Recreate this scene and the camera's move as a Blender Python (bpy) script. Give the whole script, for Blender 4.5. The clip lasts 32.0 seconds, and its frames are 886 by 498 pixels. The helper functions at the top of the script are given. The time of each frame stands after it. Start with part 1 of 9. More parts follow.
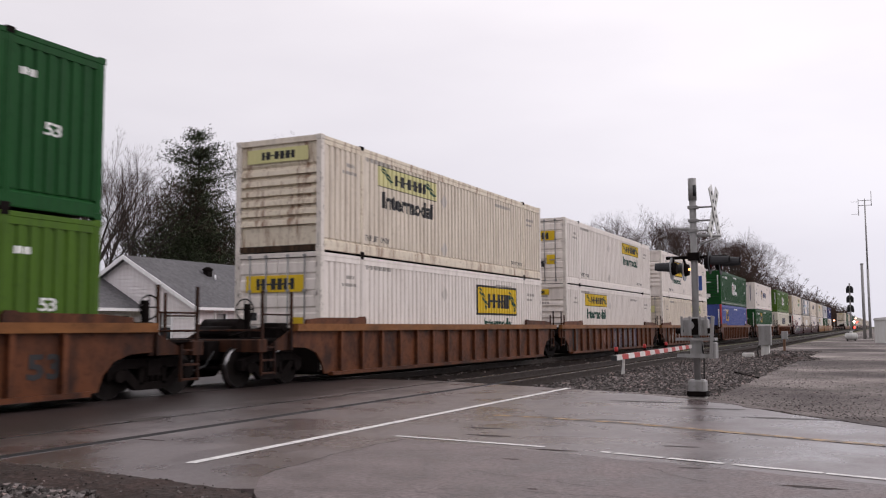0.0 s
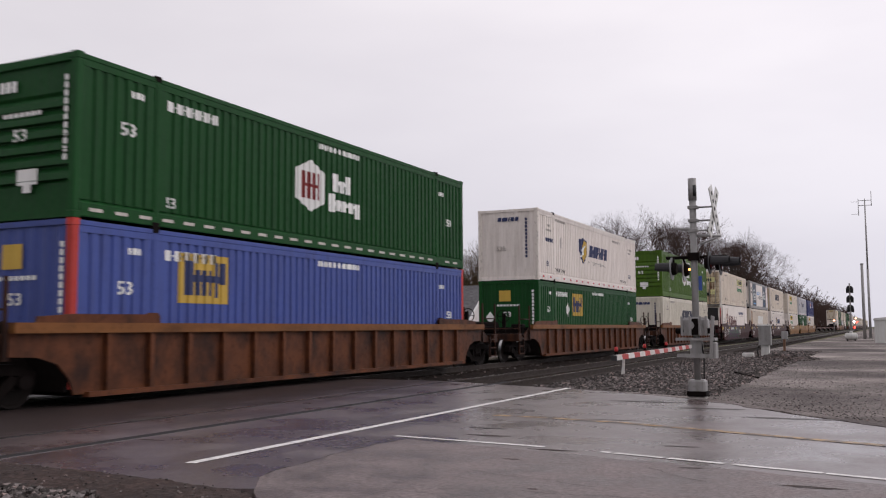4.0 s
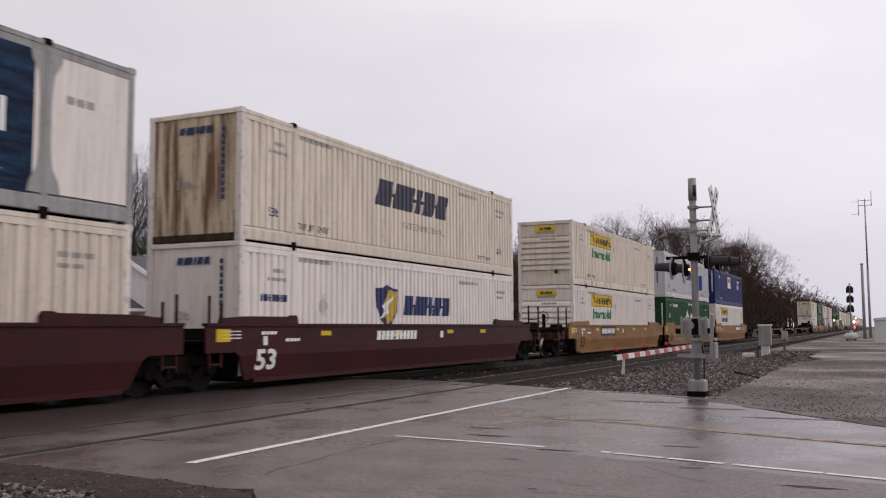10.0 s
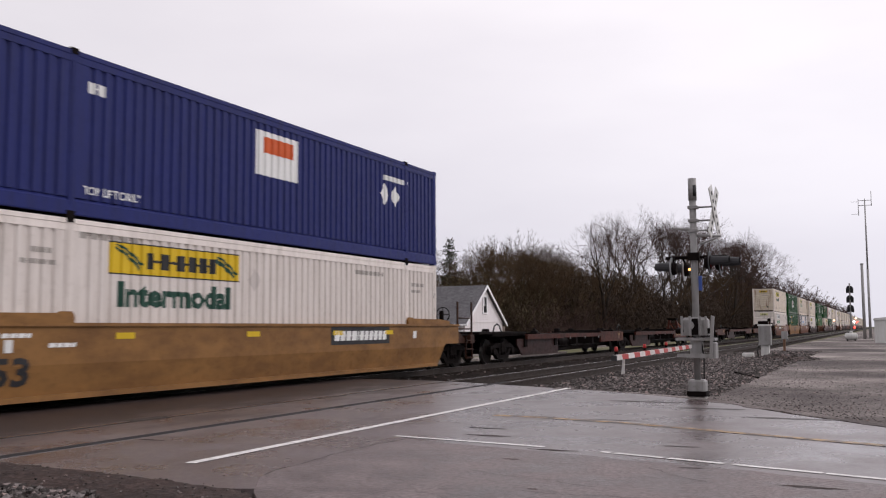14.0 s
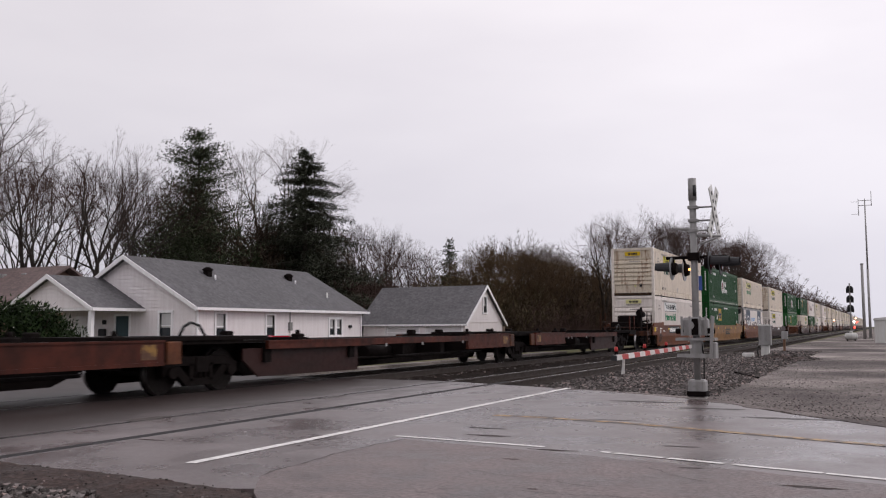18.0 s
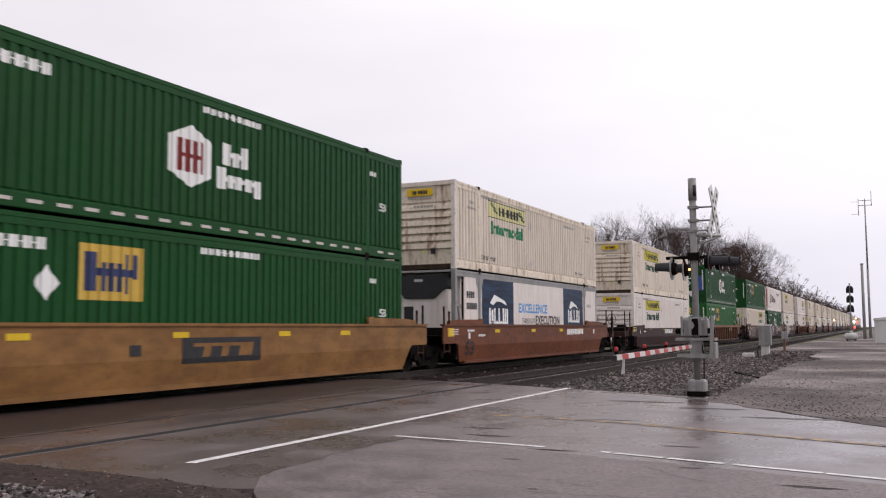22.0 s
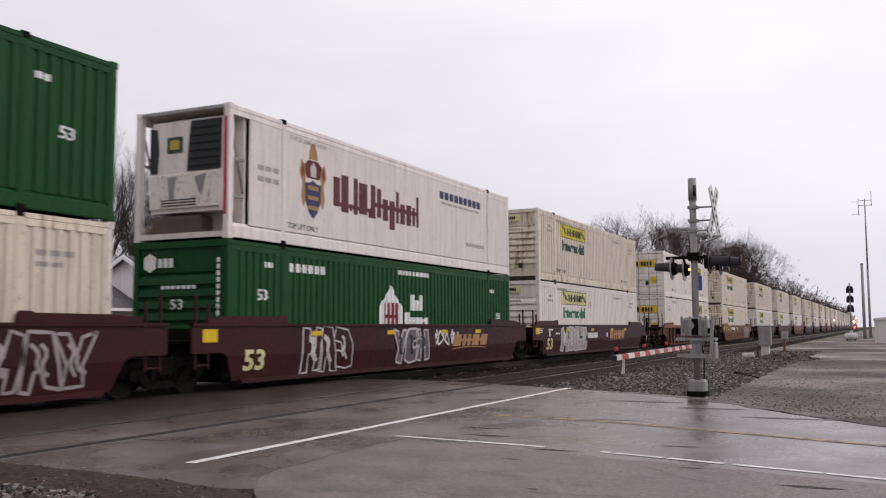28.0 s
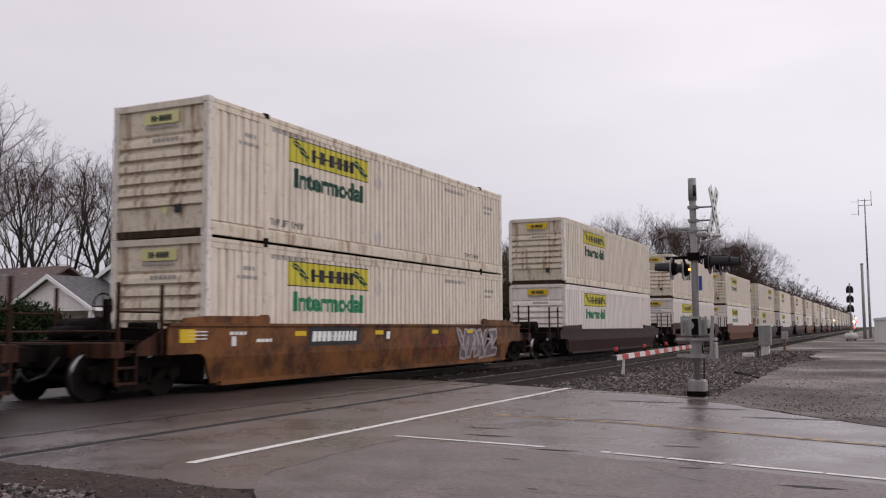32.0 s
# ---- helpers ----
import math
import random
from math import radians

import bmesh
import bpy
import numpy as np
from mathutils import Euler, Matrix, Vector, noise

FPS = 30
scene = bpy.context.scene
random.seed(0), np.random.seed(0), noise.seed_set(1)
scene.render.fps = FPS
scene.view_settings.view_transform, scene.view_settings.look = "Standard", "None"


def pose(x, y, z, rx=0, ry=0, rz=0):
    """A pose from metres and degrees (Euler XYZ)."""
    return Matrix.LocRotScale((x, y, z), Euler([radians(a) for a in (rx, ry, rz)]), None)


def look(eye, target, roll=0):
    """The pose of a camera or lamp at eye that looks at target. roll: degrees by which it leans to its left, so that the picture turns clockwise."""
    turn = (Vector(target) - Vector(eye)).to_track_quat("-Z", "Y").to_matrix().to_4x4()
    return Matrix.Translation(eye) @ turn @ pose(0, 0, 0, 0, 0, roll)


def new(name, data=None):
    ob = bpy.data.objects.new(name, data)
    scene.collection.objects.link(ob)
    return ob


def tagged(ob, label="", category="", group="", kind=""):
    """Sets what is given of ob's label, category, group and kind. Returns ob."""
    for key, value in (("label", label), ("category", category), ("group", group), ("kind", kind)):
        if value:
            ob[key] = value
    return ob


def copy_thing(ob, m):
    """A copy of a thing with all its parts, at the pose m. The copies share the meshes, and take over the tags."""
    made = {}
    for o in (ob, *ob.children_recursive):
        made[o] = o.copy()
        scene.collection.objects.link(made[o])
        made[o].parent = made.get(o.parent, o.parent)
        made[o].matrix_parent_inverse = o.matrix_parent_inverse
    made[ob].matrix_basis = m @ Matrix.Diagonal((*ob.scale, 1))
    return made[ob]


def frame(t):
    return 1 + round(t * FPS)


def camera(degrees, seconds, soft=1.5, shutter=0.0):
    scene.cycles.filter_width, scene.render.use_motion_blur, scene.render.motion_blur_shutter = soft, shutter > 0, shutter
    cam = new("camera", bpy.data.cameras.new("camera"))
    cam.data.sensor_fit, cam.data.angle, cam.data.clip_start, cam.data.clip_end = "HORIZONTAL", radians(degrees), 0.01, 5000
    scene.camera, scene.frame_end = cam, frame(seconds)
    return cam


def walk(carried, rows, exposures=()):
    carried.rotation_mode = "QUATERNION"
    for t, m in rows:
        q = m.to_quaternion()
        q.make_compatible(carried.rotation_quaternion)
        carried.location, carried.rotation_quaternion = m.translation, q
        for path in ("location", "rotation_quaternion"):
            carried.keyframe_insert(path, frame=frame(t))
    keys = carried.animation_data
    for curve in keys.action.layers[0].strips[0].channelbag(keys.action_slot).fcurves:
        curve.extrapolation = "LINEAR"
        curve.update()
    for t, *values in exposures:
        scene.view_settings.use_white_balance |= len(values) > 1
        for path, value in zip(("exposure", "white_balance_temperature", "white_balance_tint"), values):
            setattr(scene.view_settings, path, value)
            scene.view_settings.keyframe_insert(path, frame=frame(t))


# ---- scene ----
# ================= camera =================
EYE = (0.0, 0.0, 1.27)
YAW, PITCH, ROLL, LENS = radians(25.363), radians(4.921), -0.328, 51.29
AIM = (EYE[0] - math.sin(YAW) * math.cos(PITCH) * 50, EYE[1] + math.cos(YAW) * math.cos(PITCH) * 50, EYE[2] + math.sin(PITCH) * 50)
# the camera meters itself: brighter behind dark containers, darker behind white ones
METERED = [(0.0, 0.1), (1.0, -0.08), (2.0, -0.1), (3.0, -0.05), (5.0, 0.0), (6.0, 0.05), (7.0, 0.07), (8.0, -0.03), (9.0, -0.04), (10.0, -0.07), (11.0, -0.06), (12.0, -0.1), (13.0, 0.05), (14.0, 0.09), (17.0, 0.02), (20.0, 0.0), (21.0, -0.04), (22.0, 0.2), (23.0, 0.0), (24.0, -0.02), (25.0, 0.0), (28.0, 0.08), (29.0, 0.02), (30.0, -0.1), (31.0, -0.07), (32.0, -0.06)]
cam = camera(LENS, 32.0, soft=1.15, shutter=0.15)
walk(cam, [(0.0, look(EYE, AIM, ROLL)), (32.0, look(EYE, AIM, ROLL))], exposures=[(t, ev, 6500, 14) for t, ev in METERED])

# ================= sky and sun: a bright overcast =================
world = bpy.data.worlds.new("overcast_sky")
scene.world = world
world.use_nodes = True
wn, wl = world.node_tree.nodes, world.node_tree.links
wn.clear()
SUN_EL, SUN_AZ = radians(38), radians(60)
sky = wn.new("ShaderNodeTexSky")
sky.sky_type, sky.sun_disc, sky.sun_elevation, sky.sun_rotation = "NISHITA", False, SUN_EL, SUN_AZ
grey = wn.new("ShaderNodeHueSaturation")
grey.inputs["Saturation"].default_value = 0.12
grey.inputs["Value"].default_value = 0.12
cloud_pos = wn.new("ShaderNodeTexCoord")
cloud_map = wn.new("ShaderNodeMapping")
cloud_map.inputs["Scale"].default_value = (1.2, 1.2, 4.0)
cloud = wn.new("ShaderNodeTexNoise")
cloud.inputs["Scale"].default_value, cloud.inputs["Detail"].default_value = 1.3, 5
cloud_ramp = wn.new("ShaderNodeValToRGB")
cloud_ramp.color_ramp.elements[0].position, cloud_ramp.color_ramp.elements[0].color = 0.3, (0.76, 0.745, 0.785, 1)
cloud_ramp.color_ramp.elements[1].position, cloud_ramp.color_ramp.elements[1].color = 0.7, (0.93, 0.915, 0.935, 1)
cover = wn.new("ShaderNodeMixRGB")
cover.inputs["Fac"].default_value = 0.9
back = wn.new("ShaderNodeBackground")
back.inputs["Strength"].default_value = 1.0
world_out = wn.new("ShaderNodeOutputWorld")
# the cloud is thinnest, and brightest, towards the hidden sun
toward = wn.new("ShaderNodeVectorMath")
toward.operation = "DOT_PRODUCT"
toward.inputs[1].default_value = (math.sin(SUN_AZ) * math.cos(SUN_EL), math.cos(SUN_AZ) * math.cos(SUN_EL), math.sin(SUN_EL))
thin = wn.new("ShaderNodeMapRange")
thin.inputs["From Min"].default_value, thin.inputs["From Max"].default_value = -0.1, 0.85
thin.inputs["To Min"].default_value, thin.inputs["To Max"].default_value = 0.86, 1.16
bright = wn.new("ShaderNodeVectorMath")
bright.operation = "SCALE"
wl.new(cloud_pos.outputs["Generated"], toward.inputs[0])
wl.new(toward.outputs["Value"], thin.inputs["Value"])
wl.new(cloud_ramp.outputs["Color"], bright.inputs[0])
wl.new(thin.outputs["Result"], bright.inputs["Scale"])
# a little darker and bluer towards the horizon
split = wn.new("ShaderNodeSeparateXYZ")
wl.new(cloud_pos.outputs["Generated"], split.inputs[0])
low_sky = wn.new("ShaderNodeValToRGB")
low_sky.color_ramp.elements[0].position, low_sky.color_ramp.elements[0].color = 0.0, (0.82, 0.83, 0.885, 1)
low_sky.color_ramp.elements[1].position, low_sky.color_ramp.elements[1].color = 0.36, (1.09, 1.075, 1.08, 1)
wl.new(split.outputs[2], low_sky.inputs["Fac"])
graded = wn.new("ShaderNodeMixRGB")
graded.blend_type, graded.inputs["Fac"].default_value = "MULTIPLY", 1.0
wl.new(bright.outputs["Vector"], graded.inputs["Color1"])
wl.new(low_sky.outputs["Color"], graded.inputs["Color2"])
wl.new(sky.outputs["Color"], grey.inputs["Color"])
wl.new(cloud_pos.outputs["Generated"], cloud_map.inputs["Vector"])
wl.new(cloud_map.outputs["Vector"], cloud.inputs["Vector"])
wl.new(cloud.outputs["Fac"], cloud_ramp.inputs["Fac"])
wl.new(grey.outputs["Color"], cover.inputs["Color1"])
wl.new(graded.outputs["Color"], cover.inputs["Color2"])
wl.new(cover.outputs["Color"], back.inputs["Color"])
wl.new(back.outputs["Background"], world_out.inputs["Surface"])
sun = new("sun", bpy.data.lights.new("sun", "SUN"))
sun.data.energy, sun.data.angle, sun.data.color = 0.7, radians(35), (1.0, 0.96, 0.92)
sun.matrix_world = look((math.sin(SUN_AZ) * 30, math.cos(SUN_AZ) * 30, 30 * math.tan(SUN_EL)), (0, 0, 0))


# ================= materials =================
def node_mat(name):
    m = bpy.data.materials.new(name)
    m.use_nodes = True
    n, l = m.node_tree.nodes, m.node_tree.links
    return m, n, l, n["Principled BSDF"]


def ramp(n, stops):
    r = n.new("ShaderNodeValToRGB")
    e = r.color_ramp.elements
    e[0].position, e[0].color = stops[0][0], (*stops[0][1], 1)
    e[1].position, e[1].color = stops[-1][0], (*stops[-1][1], 1)
    for p, c in stops[1:-1]:
        x = e.new(p)
        x.color = (*c, 1)
    return r


def noise_tex(n, l, scale, detail=4, stretch=(1, 1, 1), coord="Object", rough=0.6):
    tc, mp, t = n.new("ShaderNodeTexCoord"), n.new("ShaderNodeMapping"), n.new("ShaderNodeTexNoise")
    mp.inputs["Scale"].default_value = stretch
    t.inputs["Scale"].default_value, t.inputs["Detail"].default_value, t.inputs["Roughness"].default_value = scale, detail, rough
    l.new(tc.outputs[coord], mp.inputs["Vector"])
    l.new(mp.outputs["Vector"], t.inputs["Vector"])
    return t


def mixed(n, l, fac, a, b, mode="MIX"):
    x = n.new("ShaderNodeMixRGB")
    x.blend_type = mode
    for socket, v in (("Fac", fac), ("Color1", a), ("Color2", b)):
        if hasattr(v, "links"):
            l.new(v, x.inputs[socket])
        elif socket == "Fac":
            x.inputs[socket].default_value = v
        else:
            x.inputs[socket].default_value = (*v, 1)
    return x.outputs["Color"]


def bumped(n, l, bsdf, height, strength=0.3, distance=0.01):
    b = n.new("ShaderNodeBump")
    b.inputs["Strength"].default_value, b.inputs["Distance"].default_value = strength, distance
    l.new(height, b.inputs["Height"])
    l.new(b.outputs["Normal"], bsdf.inputs["Normal"])


def paint(name, color, dirt=(0.16, 0.11, 0.07), amount=0.35, rough=0.5, metal=0.0, vary=0.12, streak=(2.5, 2.5, 0.25), spec=0.35, edge=(0.42, 0.72)):
    """Weathered paint: vertical dirt streaks, blotches, and a small tint from object to object."""
    m, n, l, b = node_mat(name)
    info = n.new("ShaderNodeObjectInfo")
    tint = ramp(n, [(0, tuple(c * (1 - vary) for c in color)), (1, tuple(min(1, c * (1 + vary * 0.5)) for c in color))])
    l.new(info.outputs["Random"], tint.inputs["Fac"])
    s = noise_tex(n, l, 2.2, 5, streak)
    sr = ramp(n, [(edge[0], (0, 0, 0)), (edge[1], (amount,) * 3)])
    l.new(s.outputs["Fac"], sr.inputs["Fac"])
    c1 = mixed(n, l, sr.outputs["Color"], tint.outputs["Color"], dirt)
    f = noise_tex(n, l, 9.0, 6)
    fr = ramp(n, [(0.55, (0, 0, 0)), (0.75, (amount * 0.7,) * 3)])
    l.new(f.outputs["Fac"], fr.inputs["Fac"])
    c2 = mixed(n, l, fr.outputs["Color"], c1, dirt)
    l.new(c2, b.inputs["Base Color"])
    rr = ramp(n, [(0.3, (rough * 0.8,) * 3), (0.8, (min(1, rough * 1.35),) * 3)])
    l.new(f.outputs["Fac"], rr.inputs["Fac"])
    l.new(rr.outputs["Color"], b.inputs["Roughness"])
    b.inputs["Metallic"].default_value = metal
    b.inputs["Specular IOR Level"].default_value = spec
    bumped(n, l, b, f.outputs["Fac"], 0.12, 0.004)
    return m


def ground_mat(name, stops, scale, rough=(0.7, 0.95), bump=0.5, dist=0.02, scale2=0.35, fleck=None, fleck_scale=40, spec=0.4, grain=0.4):
    m, n, l, b = node_mat(name)
    big = noise_tex(n, l, scale2, 6)
    fine = noise_tex(n, l, scale, 8, rough=0.7)
    r = ramp(n, stops)
    mid = n.new("ShaderNodeMath")
    mid.operation = "MULTIPLY_ADD"
    mid.inputs[1].default_value = 1 - grain
    l.new(big.outputs["Fac"], mid.inputs[0])
    half = n.new("ShaderNodeMath")
    half.operation = "MULTIPLY"
    half.inputs[1].default_value = grain
    l.new(fine.outputs["Fac"], half.inputs[0])
    l.new(half.outputs[0], mid.inputs[2])
    l.new(mid.outputs[0], r.inputs["Fac"])
    col = r.outputs["Color"]
    h = fine.outputs["Fac"]
    if fleck:
        v = n.new("ShaderNodeTexVoronoi")
        v.inputs["Scale"].default_value = fleck_scale
        tc = n.new("ShaderNodeTexCoord")
        l.new(tc.outputs["Object"], v.inputs["Vector"])
        hsv = n.new("ShaderNodeSeparateColor")
        l.new(v.outputs["Color"], hsv.inputs["Color"])
        fr = ramp(n, [(0.0, (0.45, 0.45, 0.45)), (1.0, (1.6, 1.55, 1.5))])
        l.new(hsv.outputs[0], fr.inputs["Fac"])
        col = mixed(n, l, fleck, col, fr.outputs["Color"], "MULTIPLY")
        h = v.outputs["Distance"]
    l.new(col, b.inputs["Base Color"])
    b.inputs["Specular IOR Level"].default_value = spec
    rr = ramp(n, [(0.35, (rough[0],) * 3), (0.65, (rough[1],) * 3)])
    l.new(big.outputs["Fac"], rr.inputs["Fac"])
    l.new(rr.outputs["Color"], b.inputs["Roughness"])
    bumped(n, l, b, h, bump, dist)
    return m


def plain(name, color, rough=0.6, metal=0.0, vary=0.08):
    return paint(name, color, dirt=tuple(c * 0.5 for c in color), amount=0.25, rough=rough, metal=metal, vary=vary)


def glow(name, color, strength):
    m, n, l, b = node_mat(name)
    b.inputs["Base Color"].default_value = (*color, 1)
    b.inputs["Emission Color"].default_value = (*color, 1)
    b.inputs["Emission Strength"].default_value = strength
    return m


M_CREAM = paint("cream_paint", (0.70, 0.615, 0.515), amount=0.36)
M_WHITE = paint("white_paint", (0.77, 0.705, 0.655), amount=0.24)
M_OLDCREAM = paint("stained_cream_paint", (0.68, 0.60, 0.48), (0.19, 0.075, 0.028), amount=0.85, streak=(2.6, 2.6, 0.35), edge=(0.50, 0.68))
M_GREEN = paint("dark_green_paint", (0.006, 0.062, 0.0125), (0.008, 0.028, 0.012), amount=0.4, spec=0.14)
M_BRIGHT = paint("leaf_green_paint", (0.060, 0.125, 0.011), (0.03, 0.05, 0.02), amount=0.4, spec=0.15)
M_MIDGREEN = paint("grass_green_paint", (0.014, 0.115, 0.024), (0.03, 0.04, 0.02), amount=0.35, spec=0.15)
M_BLUE = paint("blue_paint", (0.045, 0.075, 0.28), (0.03, 0.03, 0.06), amount=0.3)
M_NAVY = paint("navy_paint", (0.018, 0.025, 0.13), (0.02, 0.02, 0.04), amount=0.35, spec=0.15)
M_SCUFF = paint("scuffed_white_paint", (0.70, 0.64, 0.58), (0.07, 0.045, 0.035), amount=0.9, streak=(7, 7, 1.1), edge=(0.60, 0.68))
M_PLATE = plain("pale_grey_plate", (0.55, 0.50, 0.465))
M_DISCGREY = plain("grey_stain", (0.27, 0.27, 0.28))
M_RUSTBROWN = paint("brown_tank_paint", (0.10, 0.06, 0.04), (0.03, 0.02, 0.015), amount=0.5)
M_MAROONINK = plain("maroon_ink", (0.095, 0.013, 0.012))
M_DARKINK = plain("dark_grey_ink", (0.11, 0.10, 0.095))
M_TANMARK = plain("faded_tan_decal", (0.36, 0.19, 0.075))
M_GROOVE = plain("black_groove", (0.012, 0.010, 0.011), 0.95)
M_IVORY = paint("ivory_paint", (0.70, 0.655, 0.55), amount=0.28)
M_GREY = paint("light_grey_paint", (0.52, 0.52, 0.55), amount=0.18)
M_RED = plain("red_paint", (0.45, 0.04, 0.03))
M_TAN = paint("tan_car_paint", (0.26, 0.132, 0.046), (0.075, 0.035, 0.017), amount=0.5, vary=0.08, streak=(0.5, 0.5, 1.2), spec=0.15, edge=(0.38, 0.66))
M_RIBBED = paint("weathered_orange_car_paint", (0.122, 0.042, 0.018), (0.020, 0.010, 0.008), amount=0.9, vary=0.12, streak=(0.8, 0.8, 0.6), spec=0.15, edge=(0.38, 0.66))
M_CHORD = paint("orange_chord_paint", (0.20, 0.082, 0.027), (0.06, 0.026, 0.012), amount=0.65, streak=(0.5, 0.5, 1.2), spec=0.15)
M_TANWORN = paint("rust_stained_tan_paint", (0.18, 0.076, 0.026), (0.045, 0.02, 0.014), amount=0.9, vary=0.08, streak=(0.8, 0.8, 0.7), spec=0.12, edge=(0.4, 0.62))
M_BROWN = paint("brown_car_paint", (0.150, 0.049, 0.021), (0.05, 0.02, 0.012), amount=0.5, vary=0.1, streak=(0.5, 0.5, 1.2), spec=0.15, edge=(0.38, 0.66))
M_MAROON = paint("maroon_car_paint", (0.046, 0.0088, 0.0098), (0.016, 0.008, 0.008), amount=0.5, vary=0.1, streak=(0.5, 0.5, 1.2), spec=0.15, edge=(0.38, 0.66))
M_DARKCAR = paint("dark_brown_car_paint", (0.034, 0.012, 0.010), (0.012, 0.008, 0.007), amount=0.5, streak=(0.5, 0.5, 1.2), spec=0.15, edge=(0.38, 0.66))
M_ENDGEAR = paint("rusty_dark_end_paint", (0.070, 0.027, 0.014), (0.014, 0.008, 0.007), amount=0.85, spec=0.1, edge=(0.34, 0.62))
M_STEEL = paint("grimy_steel", (0.0085, 0.006, 0.0055), (0.004, 0.003, 0.003), amount=0.6, rough=0.8, spec=0.06)
M_WHEEL = paint("worn_wheel_steel", (0.012, 0.009, 0.008), (0.005, 0.004, 0.004), amount=0.5, rough=0.6, metal=0.0, spec=0.1)
M_TREAD = paint("polished_tread", (0.4, 0.39, 0.39), (0.2, 0.18, 0.17), amount=0.4, rough=0.3, metal=1.0)
M_GALV = paint("galvanised_steel", (0.31, 0.305, 0.30), (0.12, 0.11, 0.10), amount=0.5, rough=0.6, metal=0.25)
M_YELLOW = plain("yellow_decal", (0.66, 0.44, 0.01))
M_LEMON = plain("lemon_decal", (0.58, 0.50, 0.05))
M_GRIME = paint("black_grime", (0.10, 0.055, 0.03), (0.02, 0.014, 0.01), amount=0.9, edge=(0.3, 0.55), spec=0.1)
M_PALE = plain("faded_yellow_decal", (0.66, 0.62, 0.30))
M_BLACK = plain("black_decal", (0.02, 0.02, 0.022))
M_INK = plain("dark_green_ink", (0.012, 0.06, 0.04))
M_TEAL = plain("green_ink", (0.02, 0.20, 0.09))
M_GREYINK = plain("grey_ink", (0.36, 0.33, 0.30))
M_WHITEDECAL = plain("white_decal", (0.78, 0.78, 0.76))
M_SLATE = plain("slate_ink", (0.05, 0.052, 0.075))
M_NAVYINK = plain("navy_ink", (0.024, 0.035, 0.105))
M_GOLD = plain("gold_decal", (0.55, 0.36, 0.06))
M_REDINK = plain("dark_red_ink", (0.20, 0.015, 0.015))
M_SKYINK = plain("sky_blue_ink", (0.08, 0.30, 0.62))
M_ORANGE = plain("orange_decal", (0.60, 0.10, 0.02))
M_REFL = plain("red_reflector", (0.5, 0.02, 0.03))
M_RUBBER = plain("black_rubber", (0.015, 0.015, 0.015), 0.6)


# ================= mesh helpers =================
RINGS = {}


